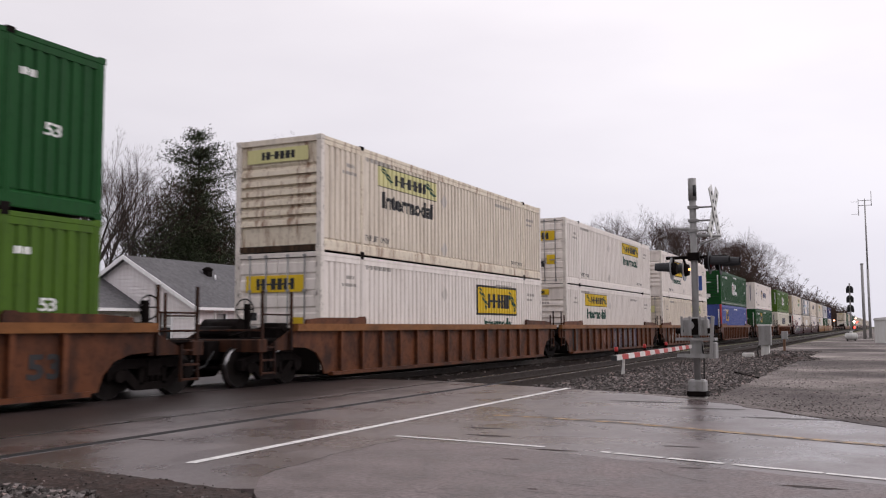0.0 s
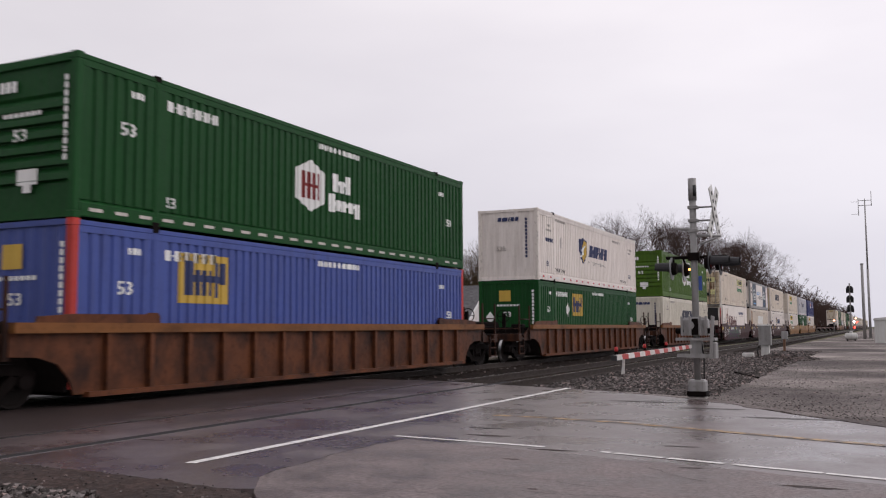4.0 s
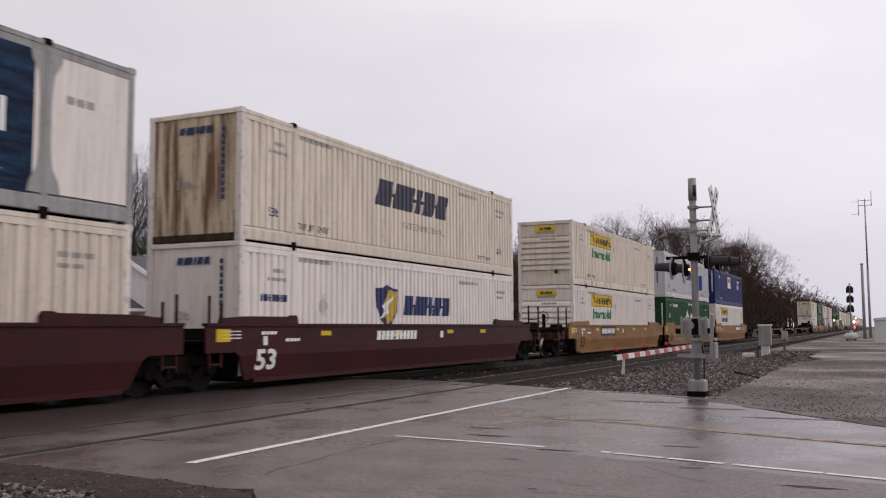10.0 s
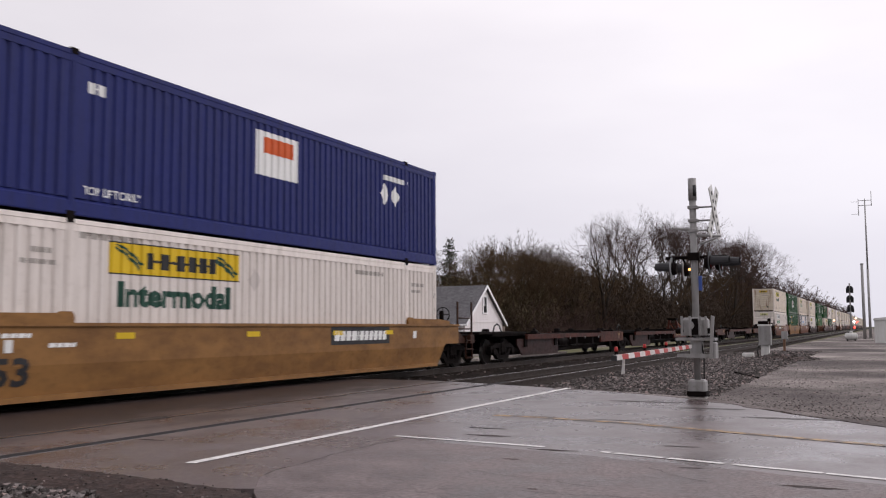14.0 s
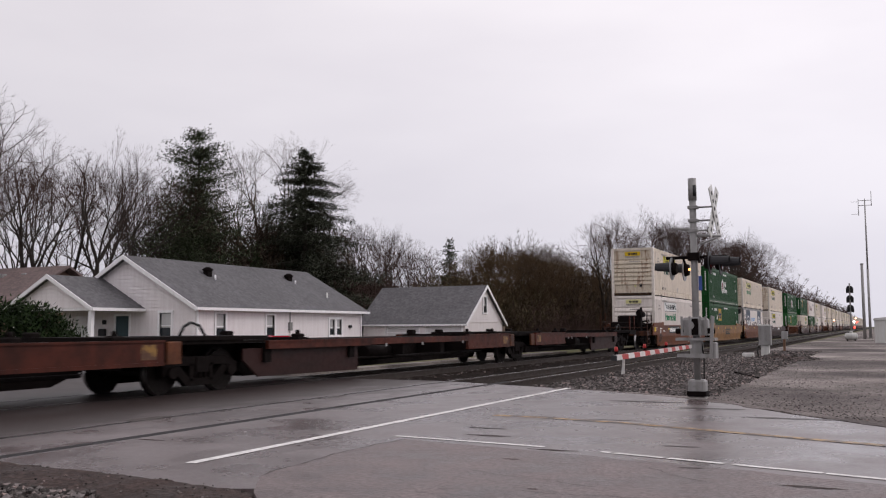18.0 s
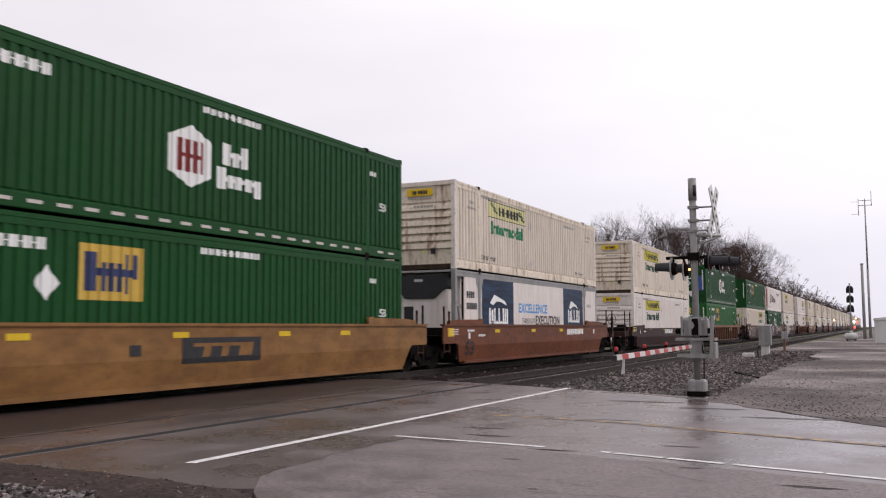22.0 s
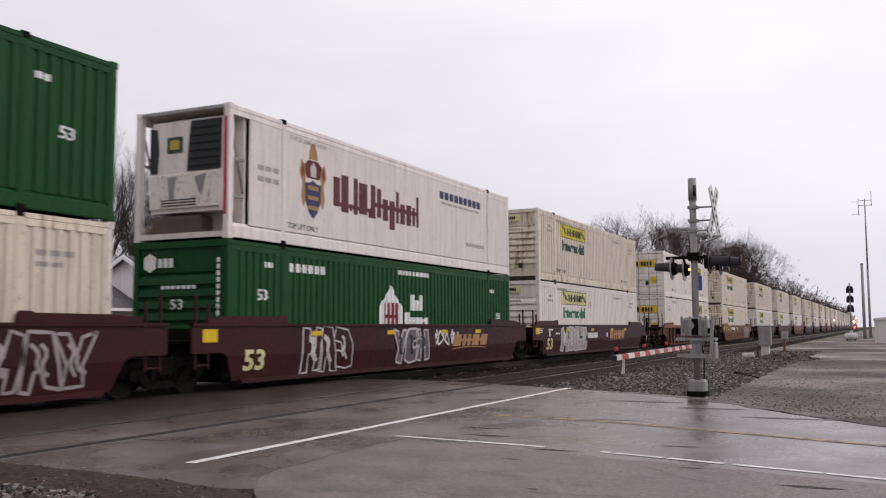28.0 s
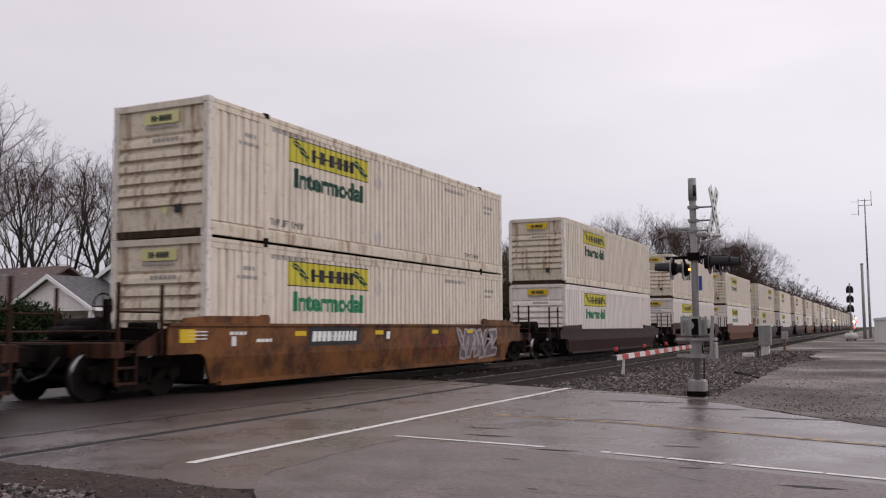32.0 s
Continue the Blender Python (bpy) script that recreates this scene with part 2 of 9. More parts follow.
class Buf:
    """Collects vertices and faces for one mesh."""

    def __init__(self):
        self.v, self.f, self.s = [], [], set()

    def box(self, a, b, taper=0.0):
        (x0, y0, z0), (x1, y1, z1) = a, b
        i = len(self.v)
        t = taper
        self.v += [(x0, y0, z0), (x1, y0, z0), (x1, y1, z0), (x0, y1, z0),
                   (x0 + t, y0 + t, z1), (x1 - t, y0 + t, z1), (x1 - t, y1 - t, z1), (x0 + t, y1 - t, z1)]
        self.f += [(i + 3, i + 2, i + 1, i), (i + 4, i + 5, i + 6, i + 7), (i, i + 1, i + 5, i + 4),
                   (i + 1, i + 2, i + 6, i + 5), (i + 2, i + 3, i + 7, i + 6), (i + 3, i, i + 4, i + 7)]
        return self

    def chamfer(self, a, b, c=0.01):
        """A box with its long vertical and top edges bevelled."""
        (x0, y0, z0), (x1, y1, z1) = a, b
        ring = [(x0 + c, y0), (x1 - c, y0), (x1, y0 + c), (x1, y1 - c), (x1 - c, y1), (x0 + c, y1), (x0, y1 - c), (x0, y0 + c)]
        top = [(x0 + c, y0 + c), (x1 - c, y0 + c), (x1 - c, y0 + c), (x1 - c, y1 - c), (x1 - c, y1 - c), (x0 + c, y1 - c), (x0 + c, y1 - c), (x0 + c, y0 + c)]
        i = len(self.v)
        self.v += [(x, y, z0) for x, y in ring] + [(x, y, z1 - c) for x, y in ring] + [(x, y, z1) for x, y in top]
        for k in range(8):
            j = (k + 1) % 8
            self.f += [(i + k, i + j, i + 8 + j, i + 8 + k), (i + 8 + k, i + 8 + j, i + 16 + j, i + 16 + k)]
        self.f += [tuple(i + 16 + k for k in range(8)), tuple(i + k for k in reversed(range(8)))]
        return self

    def prism(self, pts, a, b, axis="x"):
        """A polygon drawn in the plane across the axis, pushed from a to b along it."""
        put = {"x": lambda u, v, w: (w, u, v), "y": lambda u, v, w: (u, w, v), "z": lambda u, v, w: (u, v, w)}[axis]
        n, i = len(pts), len(self.v)
        self.v += [put(u, v, a) for u, v in pts] + [put(u, v, b) for u, v in pts]
        self.f += [tuple(i + k for k in reversed(range(n))), tuple(i + n + k for k in range(n))]
        self.f += [(i + k, i + (k + 1) % n, i + n + (k + 1) % n, i + n + k) for k in range(n)]
        return self

    def tube(self, p, q, r0, r1=None, n=8, caps=True):
        r1 = r0 if r1 is None else r1
        px, py, pz = p
        qx, qy, qz = q
        d = (Vector(q) - Vector(p)).normalized()
        ux, uy, uz = u = d.orthogonal().normalized()
        wx, wy, wz = d.cross(u)
        i = len(self.v)
        ring = RINGS.setdefault(n, [(math.cos(2 * math.pi * k / n), math.sin(2 * math.pi * k / n)) for k in range(n)])
        for cx, cy, cz, r in ((px, py, pz, r0), (qx, qy, qz, r1)):
            for a, b in ring:
                a, b = a * r, b * r
                self.v.append((cx + ux * a + wx * b, cy + uy * a + wy * b, cz + uz * a + wz * b))
        for k in range(n):
            self.s.add(len(self.f))
            self.f.append((i + k, i + (k + 1) % n, i + n + (k + 1) % n, i + n + k))
        if caps:
            self.f += [tuple(i + k for k in reversed(range(n))), tuple(i + n + k for k in range(n))]
        return self

    def spike(self, p, q, r):
        """A three-sided twig that runs out to a point."""
        d = (Vector(q) - Vector(p)).normalized()
        ux, uy, uz = u = d.orthogonal().normalized()
        wx, wy, wz = d.cross(u)
        x, y, z = p
        i = len(self.v)
        for a, b in ((r, 0.0), (-0.5 * r, 0.866 * r), (-0.5 * r, -0.866 * r)):
            self.v.append((x + ux * a + wx * b, y + uy * a + wy * b, z + uz * a + wz * b))
        self.v.append(tuple(q))
        self.f += [(i, i + 1, i + 3), (i + 1, i + 2, i + 3), (i + 2, i, i + 3)]
        return self

    def path(self, pts, r, n=8):
        for p, q in zip(pts, pts[1:]):
            self.tube(p, q, r, n=n)
        return self

    def mesh(self, name, material, tidy=True):
        me = bpy.data.meshes.new(name)
        me.from_pydata(self.v, [], self.f)
        if self.s:
            flags = [k in self.s for k in range(len(self.f))]
            me.polygons.foreach_set("use_smooth", flags)
        if tidy and len(self.f) < 4000:
            bm = bmesh.new()
            bm.from_mesh(me)
            bmesh.ops.recalc_face_normals(bm, faces=bm.faces)
            bm.to_mesh(me)
            bm.free()
        me.materials.append(material)
        return me


def part(name, geo, material, parent=None, label=""):
    """Links geo (a Buf, a bmesh or a ready mesh) as one mesh object under a parent."""
    if isinstance(geo, Buf):
        me = geo.mesh(name, material)
    elif isinstance(geo, bmesh.types.BMesh):
        me = bpy.data.meshes.new(name)
        geo.to_mesh(me)
        geo.free()
        me.materials.append(material)
    else:
        me = geo
    ob = new(name, me)
    if parent is not None:
        ob.parent = parent
    return tagged(ob, label)


def thing(name, label, category, group="", kind="", at=None):
    ob = new(name)
    ob.empty_display_size = 0.2
    if at is not None:
        ob.matrix_basis = at
    return tagged(ob, label, category, group, kind)


TEXTS = {}


def text_polys(text, size, bold=0.0):
    """Outline mesh of a word in the built-in font: x along the line, y up, starting at 0, 0."""
    key = (text, size, bold)
    if key not in TEXTS:
        cu = bpy.data.curves.new("lettering", "FONT")
        cu.body, cu.size, cu.offset, cu.resolution_u = text, size, bold * size, 2
        ob = bpy.data.objects.new("lettering", cu)
        scene.collection.objects.link(ob)
        dg = bpy.context.evaluated_depsgraph_get()
        me = bpy.data.meshes.new_from_object(ob.evaluated_get(dg))
        TEXTS[key] = ([tuple(v.co[:2]) for v in me.vertices], [tuple(p.vertices) for p in me.polygons])
        bpy.data.objects.remove(ob)
        bpy.data.meshes.remove(me)
    return TEXTS[key]
M_RUST = paint("rusty_steel", (0.30, 0.16, 0.08), (0.6, 0.5, 0.38), amount=0.8, streak=(3, 3, 0.4))
M_DEEPBLUE = paint("deep_blue_print", (0.007, 0.012, 0.030), (0.02, 0.075, 0.15), amount=0.6, rough=0.4, vary=0.02, streak=(0.3, 0.3, 3.0), spec=0.08)


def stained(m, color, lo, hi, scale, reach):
    """Adds mud and the train's shade, both put into the colour, thickening from x = hi to x = lo, with a broken edge.
    """
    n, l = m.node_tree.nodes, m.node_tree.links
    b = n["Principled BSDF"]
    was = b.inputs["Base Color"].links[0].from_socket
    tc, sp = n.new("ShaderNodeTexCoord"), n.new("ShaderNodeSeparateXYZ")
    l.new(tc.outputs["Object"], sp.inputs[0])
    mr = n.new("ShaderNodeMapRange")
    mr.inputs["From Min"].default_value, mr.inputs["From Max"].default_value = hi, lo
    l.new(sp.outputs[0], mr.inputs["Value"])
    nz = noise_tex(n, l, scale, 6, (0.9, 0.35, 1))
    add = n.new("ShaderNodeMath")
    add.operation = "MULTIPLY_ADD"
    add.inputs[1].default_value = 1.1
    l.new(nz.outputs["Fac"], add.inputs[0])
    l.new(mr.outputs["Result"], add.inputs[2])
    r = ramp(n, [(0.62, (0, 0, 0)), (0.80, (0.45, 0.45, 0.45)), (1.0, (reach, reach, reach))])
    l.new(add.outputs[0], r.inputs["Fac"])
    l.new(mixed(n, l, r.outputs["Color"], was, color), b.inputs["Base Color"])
    # the mud and the painted shade also dull the wet gloss
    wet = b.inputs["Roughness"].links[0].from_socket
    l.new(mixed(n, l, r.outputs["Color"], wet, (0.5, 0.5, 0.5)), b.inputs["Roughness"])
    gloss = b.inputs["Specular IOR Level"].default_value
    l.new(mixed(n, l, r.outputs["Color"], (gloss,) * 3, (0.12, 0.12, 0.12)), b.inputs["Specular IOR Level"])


def crazed(m, scale, color, strength):
    """Adds a net of fine cracks, gathered in patches."""
    n, l = m.node_tree.nodes, m.node_tree.links
    b = n["Principled BSDF"]
    was = b.inputs["Base Color"].links[0].from_socket
    tc, v = n.new("ShaderNodeTexCoord"), n.new("ShaderNodeTexVoronoi")
    v.feature = "DISTANCE_TO_EDGE"
    v.inputs["Scale"].default_value = scale
    warp = noise_tex(n, l, scale * 1.6, 5)
    mixv = n.new("ShaderNodeMixRGB")
    mixv.blend_type, mixv.inputs["Fac"].default_value = "ADD", 0.35
    l.new(tc.outputs["Object"], mixv.inputs["Color1"])
    l.new(warp.outputs["Color"], mixv.inputs["Color2"])
    l.new(mixv.outputs["Color"], v.inputs["Vector"])
    edge = ramp(n, [(0.0, (1, 1, 1)), (0.018, (0, 0, 0))])
    l.new(v.outputs["Distance"], edge.inputs["Fac"])
    patch = noise_tex(n, l, 0.55, 4)
    pr = ramp(n, [(0.48, (0, 0, 0)), (0.62, (strength,) * 3)])
    l.new(patch.outputs["Fac"], pr.inputs["Fac"])
    both = n.new("ShaderNodeMath")
    both.operation = "MULTIPLY"
    l.new(edge.outputs["Color"], both.inputs[0])
    l.new(pr.outputs["Color"], both.inputs[1])
    l.new(mixed(n, l, both.outputs[0], was, color), b.inputs["Base Color"])


M_ROAD = ground_mat("wet_asphalt", [(0.38, (0.058, 0.041, 0.040)), (0.49, (0.098, 0.074, 0.073)), (0.61, (0.155, 0.123, 0.122))], 22, (0.2, 0.4), 0.26, 0.005, 0.8, grain=0.6, spec=0.62)
crazed(M_ROAD, 0.9, (0.03, 0.024, 0.022), 0.7)
# mud by the main track, plus the train's shade painted into the asphalt
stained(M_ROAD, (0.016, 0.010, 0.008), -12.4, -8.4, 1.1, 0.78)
M_OLDROAD = ground_mat("cracked_asphalt", [(0.38, (0.038, 0.026, 0.025)), (0.46, (0.096, 0.072, 0.070)), (0.53, (0.152, 0.118, 0.115)), (0.62, (0.24, 0.195, 0.192))], 24, (0.3, 0.6), 0.9, 0.012, 1.6, grain=0.62)
crazed(M_OLDROAD, 2.2, (0.028, 0.021, 0.019), 0.85)
M_GRAVEL = ground_mat("grey_gravel", [(0.40, (0.058, 0.049, 0.047)), (0.48, (0.125, 0.109, 0.105)), (0.54, (0.23, 0.205, 0.195)), (0.61, (0.36, 0.325, 0.305))], 30, (0.7, 0.95), 0.8, 0.02, 0.16, fleck=0.55, fleck_scale=30, grain=0.36, spec=0.1)
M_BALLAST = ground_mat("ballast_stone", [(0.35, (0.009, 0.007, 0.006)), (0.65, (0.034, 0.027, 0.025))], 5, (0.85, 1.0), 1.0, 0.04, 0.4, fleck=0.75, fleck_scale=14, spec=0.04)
M_MUD = ground_mat("dark_wet_mud", [(0.4, (0.018, 0.011, 0.009)), (0.5, (0.044, 0.028, 0.024)), (0.6, (0.098, 0.068, 0.060))], 18, (0.5, 0.95), 1.0, 0.03, 1.5, spec=0.2, grain=0.65)
M_GRASS = ground_mat("winter_grass", [(0.3, (0.05, 0.06, 0.02)), (0.5, (0.09, 0.085, 0.035)), (0.7, (0.15, 0.125, 0.07))], 8, (0.85, 1.0), 0.8, 0.04, 0.2)
M_LINE = paint("worn_white_line", (0.72, 0.70, 0.68), (0.12, 0.11, 0.10), amount=0.45, streak=(3, 3, 3))
M_YLINE = paint("worn_yellow_line", (0.44, 0.28, 0.13), (0.10, 0.085, 0.08), amount=0.95, streak=(2.4, 2.4, 2.4), edge=(0.42, 0.58))
M_RAIL = paint("rail_steel", (0.035, 0.024, 0.019), (0.015, 0.011, 0.009), amount=0.4, rough=0.7, metal=0.0)
M_RAILTOP = plain("shiny_rail_head", (0.45, 0.44, 0.44), 0.22, 1.0)
M_TIE = paint("creosote_wood", (0.032, 0.024, 0.020), (0.014, 0.011, 0.009), amount=0.6, rough=0.9, spec=0.05)
M_CONCRETE = ground_mat("old_concrete", [(0.35, (0.20, 0.185, 0.17)), (0.65, (0.33, 0.31, 0.29))], 10, (0.6, 0.9), 0.3, 0.01, 0.7)

# ================= the ground, road and tracks =================
TRACK, TRACK2 = -13.595, -8.78


def height(x, y):
    """Lie of the land: level by the tracks, a little lower beyond them."""
    far = min(1.0, max(0.0, (-17.0 - x) / 8.0))
    z = -0.16 - 0.34 * far * far * (3 - 2 * far)
    if x > -6.5:
        z = -0.05
    elif x > -17.0:
        z = -0.26 if not (4.5 < y < 20.0) else -0.14
    if -16.5 < x < -1.5 and y < 8.0 or -20 < x < 0 and 16 < y < 60:
        z -= 0.35
    z += 0.03 * noise.noise((x * 0.25, y * 0.25, 0))
    return z


def sheet(name, material, xs, ys, fz, label, category, kind="structure"):
    me = bpy.data.meshes.new(name)
    vs = [(x, y, fz(x, y)) for y in ys for x in xs]
    n = len(xs)
    fs = [(j * n + i, j * n + i + 1, (j + 1) * n + i + 1, (j + 1) * n + i) for j in range(len(ys) - 1) for i in range(n - 1)]
    me.from_pydata(vs, [], fs)
    me.polygons.foreach_set("use_smooth", [True] * len(fs))
    me.materials.append(material)
    return tagged(new(name, me), label, category, kind=kind)


def spread(lo, hi, step, far, growth=1.35):
    out, x = [], lo
    while x <= hi:
        out.append(x)
        x += step
    a, b, s = out[0], out[-1], step
    while b < far:
        s *= growth
        a, b = a - s, b + s
        out = [a] + out + [b]
    return out


sheet("ground", M_GRASS, spread(-40, 12, 1.0, 1500), spread(-6, 60, 1.0, 1500), lambda x, y: height(x, y), "dull winter grass and dirt that runs to the horizon", "ground")


def flat(name, outline, z, material, label, category, thick=0.1, rounded=False):
    b = Buf().prism(outline, z - thick, z, "z")
    return tagged(part(name, b, material), label, category, kind="structure")


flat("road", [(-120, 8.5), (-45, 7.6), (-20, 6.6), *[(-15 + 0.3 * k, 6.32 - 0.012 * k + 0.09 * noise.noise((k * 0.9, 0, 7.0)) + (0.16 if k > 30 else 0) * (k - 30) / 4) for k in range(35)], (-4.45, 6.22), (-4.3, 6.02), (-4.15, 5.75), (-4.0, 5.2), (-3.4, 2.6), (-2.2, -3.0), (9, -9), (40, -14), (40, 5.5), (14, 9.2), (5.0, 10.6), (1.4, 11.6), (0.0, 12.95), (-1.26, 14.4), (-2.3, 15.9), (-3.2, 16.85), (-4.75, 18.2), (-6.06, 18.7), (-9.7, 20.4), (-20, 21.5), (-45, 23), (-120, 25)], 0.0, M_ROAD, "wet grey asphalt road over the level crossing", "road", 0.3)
def wavering(pts, closed_step=0.12, amount=0.05):
    """Walks a polyline in small steps with an uneven edge."""
    out = []
    for (x0, y0), (x1, y1) in zip(pts, pts[1:]):
        n = max(1, int(math.hypot(x1 - x0, y1 - y0) / closed_step))
        for k in range(n):
            x, y = x0 + (x1 - x0) * k / n, y0 + (y1 - y0) * k / n
            out.append((x + amount * noise.noise((x * 2.3, y * 2.3, 4.0)) + amount * 0.5 * noise.noise((x * 9, y * 9, 5.0)), y + amount * noise.noise((x * 2.3, y * 2.3, 9.0)) + amount * 0.5 * noise.noise((x * 9, y * 9, 8.0))))
    return out


flat("gravel_lot", [*wavering([(-6.3, 18.6), (-4.75, 18.12), (-3.1, 16.85), (-1.1, 14.35), (0.1, 12.9), (1.5, 11.65), (5.2, 10.7), (14, 9.4)], 0.15, 0.16), (60, 5), (90, 180), (4, 500), (-4.5, 500), (-5.0, 120), (-6.0, 40)], 0.004, M_GRAVEL, "pale wet gravel lot beside the railway", "gravel", 0.3)
M_RUSTCAR = paint("rusty_red_brown_paint", (0.088, 0.023, 0.014), (0.02, 0.008, 0.006), amount=0.8, vary=0.1, streak=(0.9, 0.9, 0.9), spec=0.12, edge=(0.36, 0.66))
M_ORANGERUST = paint("orange_rust", (0.26, 0.07, 0.03), (0.06, 0.02, 0.012), amount=0.6, spec=0.1)
M_LILAC = paint("lilac_grey_spray", (0.15, 0.118, 0.135), (0.05, 0.04, 0.045), amount=0.7, streak=(1.6, 1.6, 1.2))
M_VIOLET = paint("dark_violet_spray", (0.065, 0.045, 0.085), (0.03, 0.02, 0.03), amount=0.6)
M_PINKBROWN = paint("pink_brown_spray", (0.22, 0.105, 0.08), (0.12, 0.05, 0.035), amount=0.5)
M_SPRAYGREEN = paint("green_spray_paint", (0.014, 0.085, 0.026), (0.03, 0.02, 0.03), amount=0.6)
M_CHALK = plain("chalky_white_spray", (0.56, 0.53, 0.53))
M_PALESPRAY = plain("pale_spray_paint", (0.36, 0.31, 0.31))
M_TAB = paint("dull_yellow_patch", (0.26, 0.14, 0.032), (0.07, 0.028, 0.016), amount=0.95, streak=(1.5, 2.6, 2.6), edge=(0.42, 0.56))
M_PURPLE = plain("purple_spray_paint", (0.13, 0.035, 0.13))
M_RUSTYCREAM = paint("rust_streaked_cream_paint", (0.62, 0.52, 0.36), (0.12, 0.045, 0.015), amount=0.95, streak=(2.2, 2.2, 0.2), edge=(0.44, 0.62))
M_MUDROAD = ground_mat("muddy_asphalt", [(0.32, (0.018, 0.013, 0.011)), (0.5, (0.036, 0.025, 0.021)), (0.68, (0.07, 0.058, 0.052))], 10, (0.3, 0.7), 0.35, 0.01, 0.6, spec=0.3)
M_CRACK = ground_mat("crack_dirt", [(0.35, (0.02, 0.017, 0.015)), (0.65, (0.045, 0.038, 0.033))], 20)
M_STONE = bpy.data.materials.new("broken_stone")
M_STONE.use_nodes = True
_n, _l = M_STONE.node_tree.nodes, M_STONE.node_tree.links
_g = _n.new("ShaderNodeNewGeometry")
_r = ramp(_n, [(0.0, (0.022, 0.019, 0.018)), (0.6, (0.085, 0.074, 0.069)), (0.9, (0.18, 0.16, 0.155)), (1.0, (0.32, 0.24, 0.22))])
_l.new(_g.outputs["Random Per Island"], _r.inputs["Fac"])
_l.new(_r.outputs["Color"], _n["Principled BSDF"].inputs["Base Color"])
_n["Principled BSDF"].inputs["Roughness"].default_value = 0.8
_n["Principled BSDF"].inputs["Specular IOR Level"].default_value = 0.15
M_SIGNWHITE = paint("weathered_white_paint", (0.62, 0.62, 0.60), (0.3, 0.28, 0.25), amount=0.4)
M_GATERED = paint("gate_red_paint", (0.42, 0.035, 0.03), (0.2, 0.05, 0.04), amount=0.3)
M_GATELAMP = glow("gate_lamp_red", (0.32, 0.015, 0.015), 0.12)
M_DISCBACK = paint("grey_disc_paint", (0.28, 0.29, 0.30), (0.12, 0.12, 0.12), amount=0.4)
M_LENS = plain("dark_red_lens", (0.12, 0.01, 0.01), 0.2)
M_PEEP = glow("lit_side_lens", (1.0, 0.36, 0.10), 4.0)
M_BLUESIGN = plain("blue_sign", (0.05, 0.10, 0.35))
M_RUSTPOST = paint("rusty_post", (0.16, 0.08, 0.045), (0.05, 0.03, 0.02), amount=0.5)
M_FARWHITE = glow("far_white_lamp", (1.0, 0.75, 0.65), 10.0)
M_FARRED = glow("far_red_lamp", (1.0, 0.06, 0.04), 5.0)
M_FARAMBER = glow("far_amber_lamp", (1.0, 0.5, 0.3), 5.0)
M_SIDING = paint("white_siding", (0.78, 0.735, 0.735), (0.45, 0.38, 0.36), amount=0.25, vary=0.02)
M_TRIM = paint("white_trim", (0.86, 0.85, 0.86), (0.45, 0.43, 0.40), amount=0.2, vary=0.02)
M_GARAGEDOOR = paint("garage_door_white", (0.66, 0.65, 0.66), (0.4, 0.38, 0.36), amount=0.25, vary=0.03)
M_SHINGLE = ground_mat("grey_shingles", [(0.35, (0.072, 0.070, 0.074)), (0.65, (0.125, 0.122, 0.13))], 16, (0.8, 0.95), 0.5, 0.02, 0.6, fleck=0.35, fleck_scale=6)
M_BROWNROOF = ground_mat("brown_shingles", [(0.35, (0.10, 0.073, 0.07)), (0.65, (0.17, 0.125, 0.12))], 16, (0.8, 0.95), 0.5, 0.02, 0.6, fleck=0.35, fleck_scale=6)
M_BRICKISH = ground_mat("brown_brick", [(0.35, (0.14, 0.085, 0.065)), (0.65, (0.22, 0.14, 0.11))], 12, (0.8, 0.95), 0.4, 0.01, 0.5)
M_GLASSDARK = plain("window_glass", (0.025, 0.03, 0.035), 0.08, 0.0, 0.02)
M_CURTAIN = plain("pale_blind", (0.5, 0.5, 0.5), 0.8)
M_TEALDOOR = plain("teal_door_paint", (0.015, 0.05, 0.06), 0.4)
M_FENCE = paint("weathered_boards", (0.16, 0.12, 0.09), (0.07, 0.05, 0.04), amount=0.5)
M_CARSILVER = paint("car_silver_paint", (0.45, 0.46, 0.48), (0.3, 0.3, 0.3), amount=0.2, rough=0.3, metal=0.6)
M_CARRED = plain("car_red_paint", (0.35, 0.01, 0.025), 0.25)
M_BARK = ground_mat("bark", [(0.35, (0.02, 0.015, 0.012)), (0.65, (0.05, 0.039, 0.032))], 8, (0.85, 0.98), 0.8, 0.03, 2.0)
M_TWIG = paint("bare_twigs", (0.075, 0.050, 0.044), (0.028, 0.020, 0.017), amount=0.4, rough=0.9, spec=0.0)
M_BRUSH = paint("brown_brush", (0.085, 0.058, 0.036), (0.04, 0.028, 0.018), amount=0.4, rough=0.9, spec=0.0)


def foliage(name, a, b):
    m, n, l, bs = node_mat(name)
    g = n.new("ShaderNodeNewGeometry")
    r = ramp(n, [(0.0, a), (1.0, b)])
    l.new(g.outputs["Random Per Island"], r.inputs["Fac"])
    l.new(r.outputs["Color"], bs.inputs["Base Color"])
    bs.inputs["Roughness"].default_value = 0.8
    bs.inputs["Specular IOR Level"].default_value = 0.12
    return m


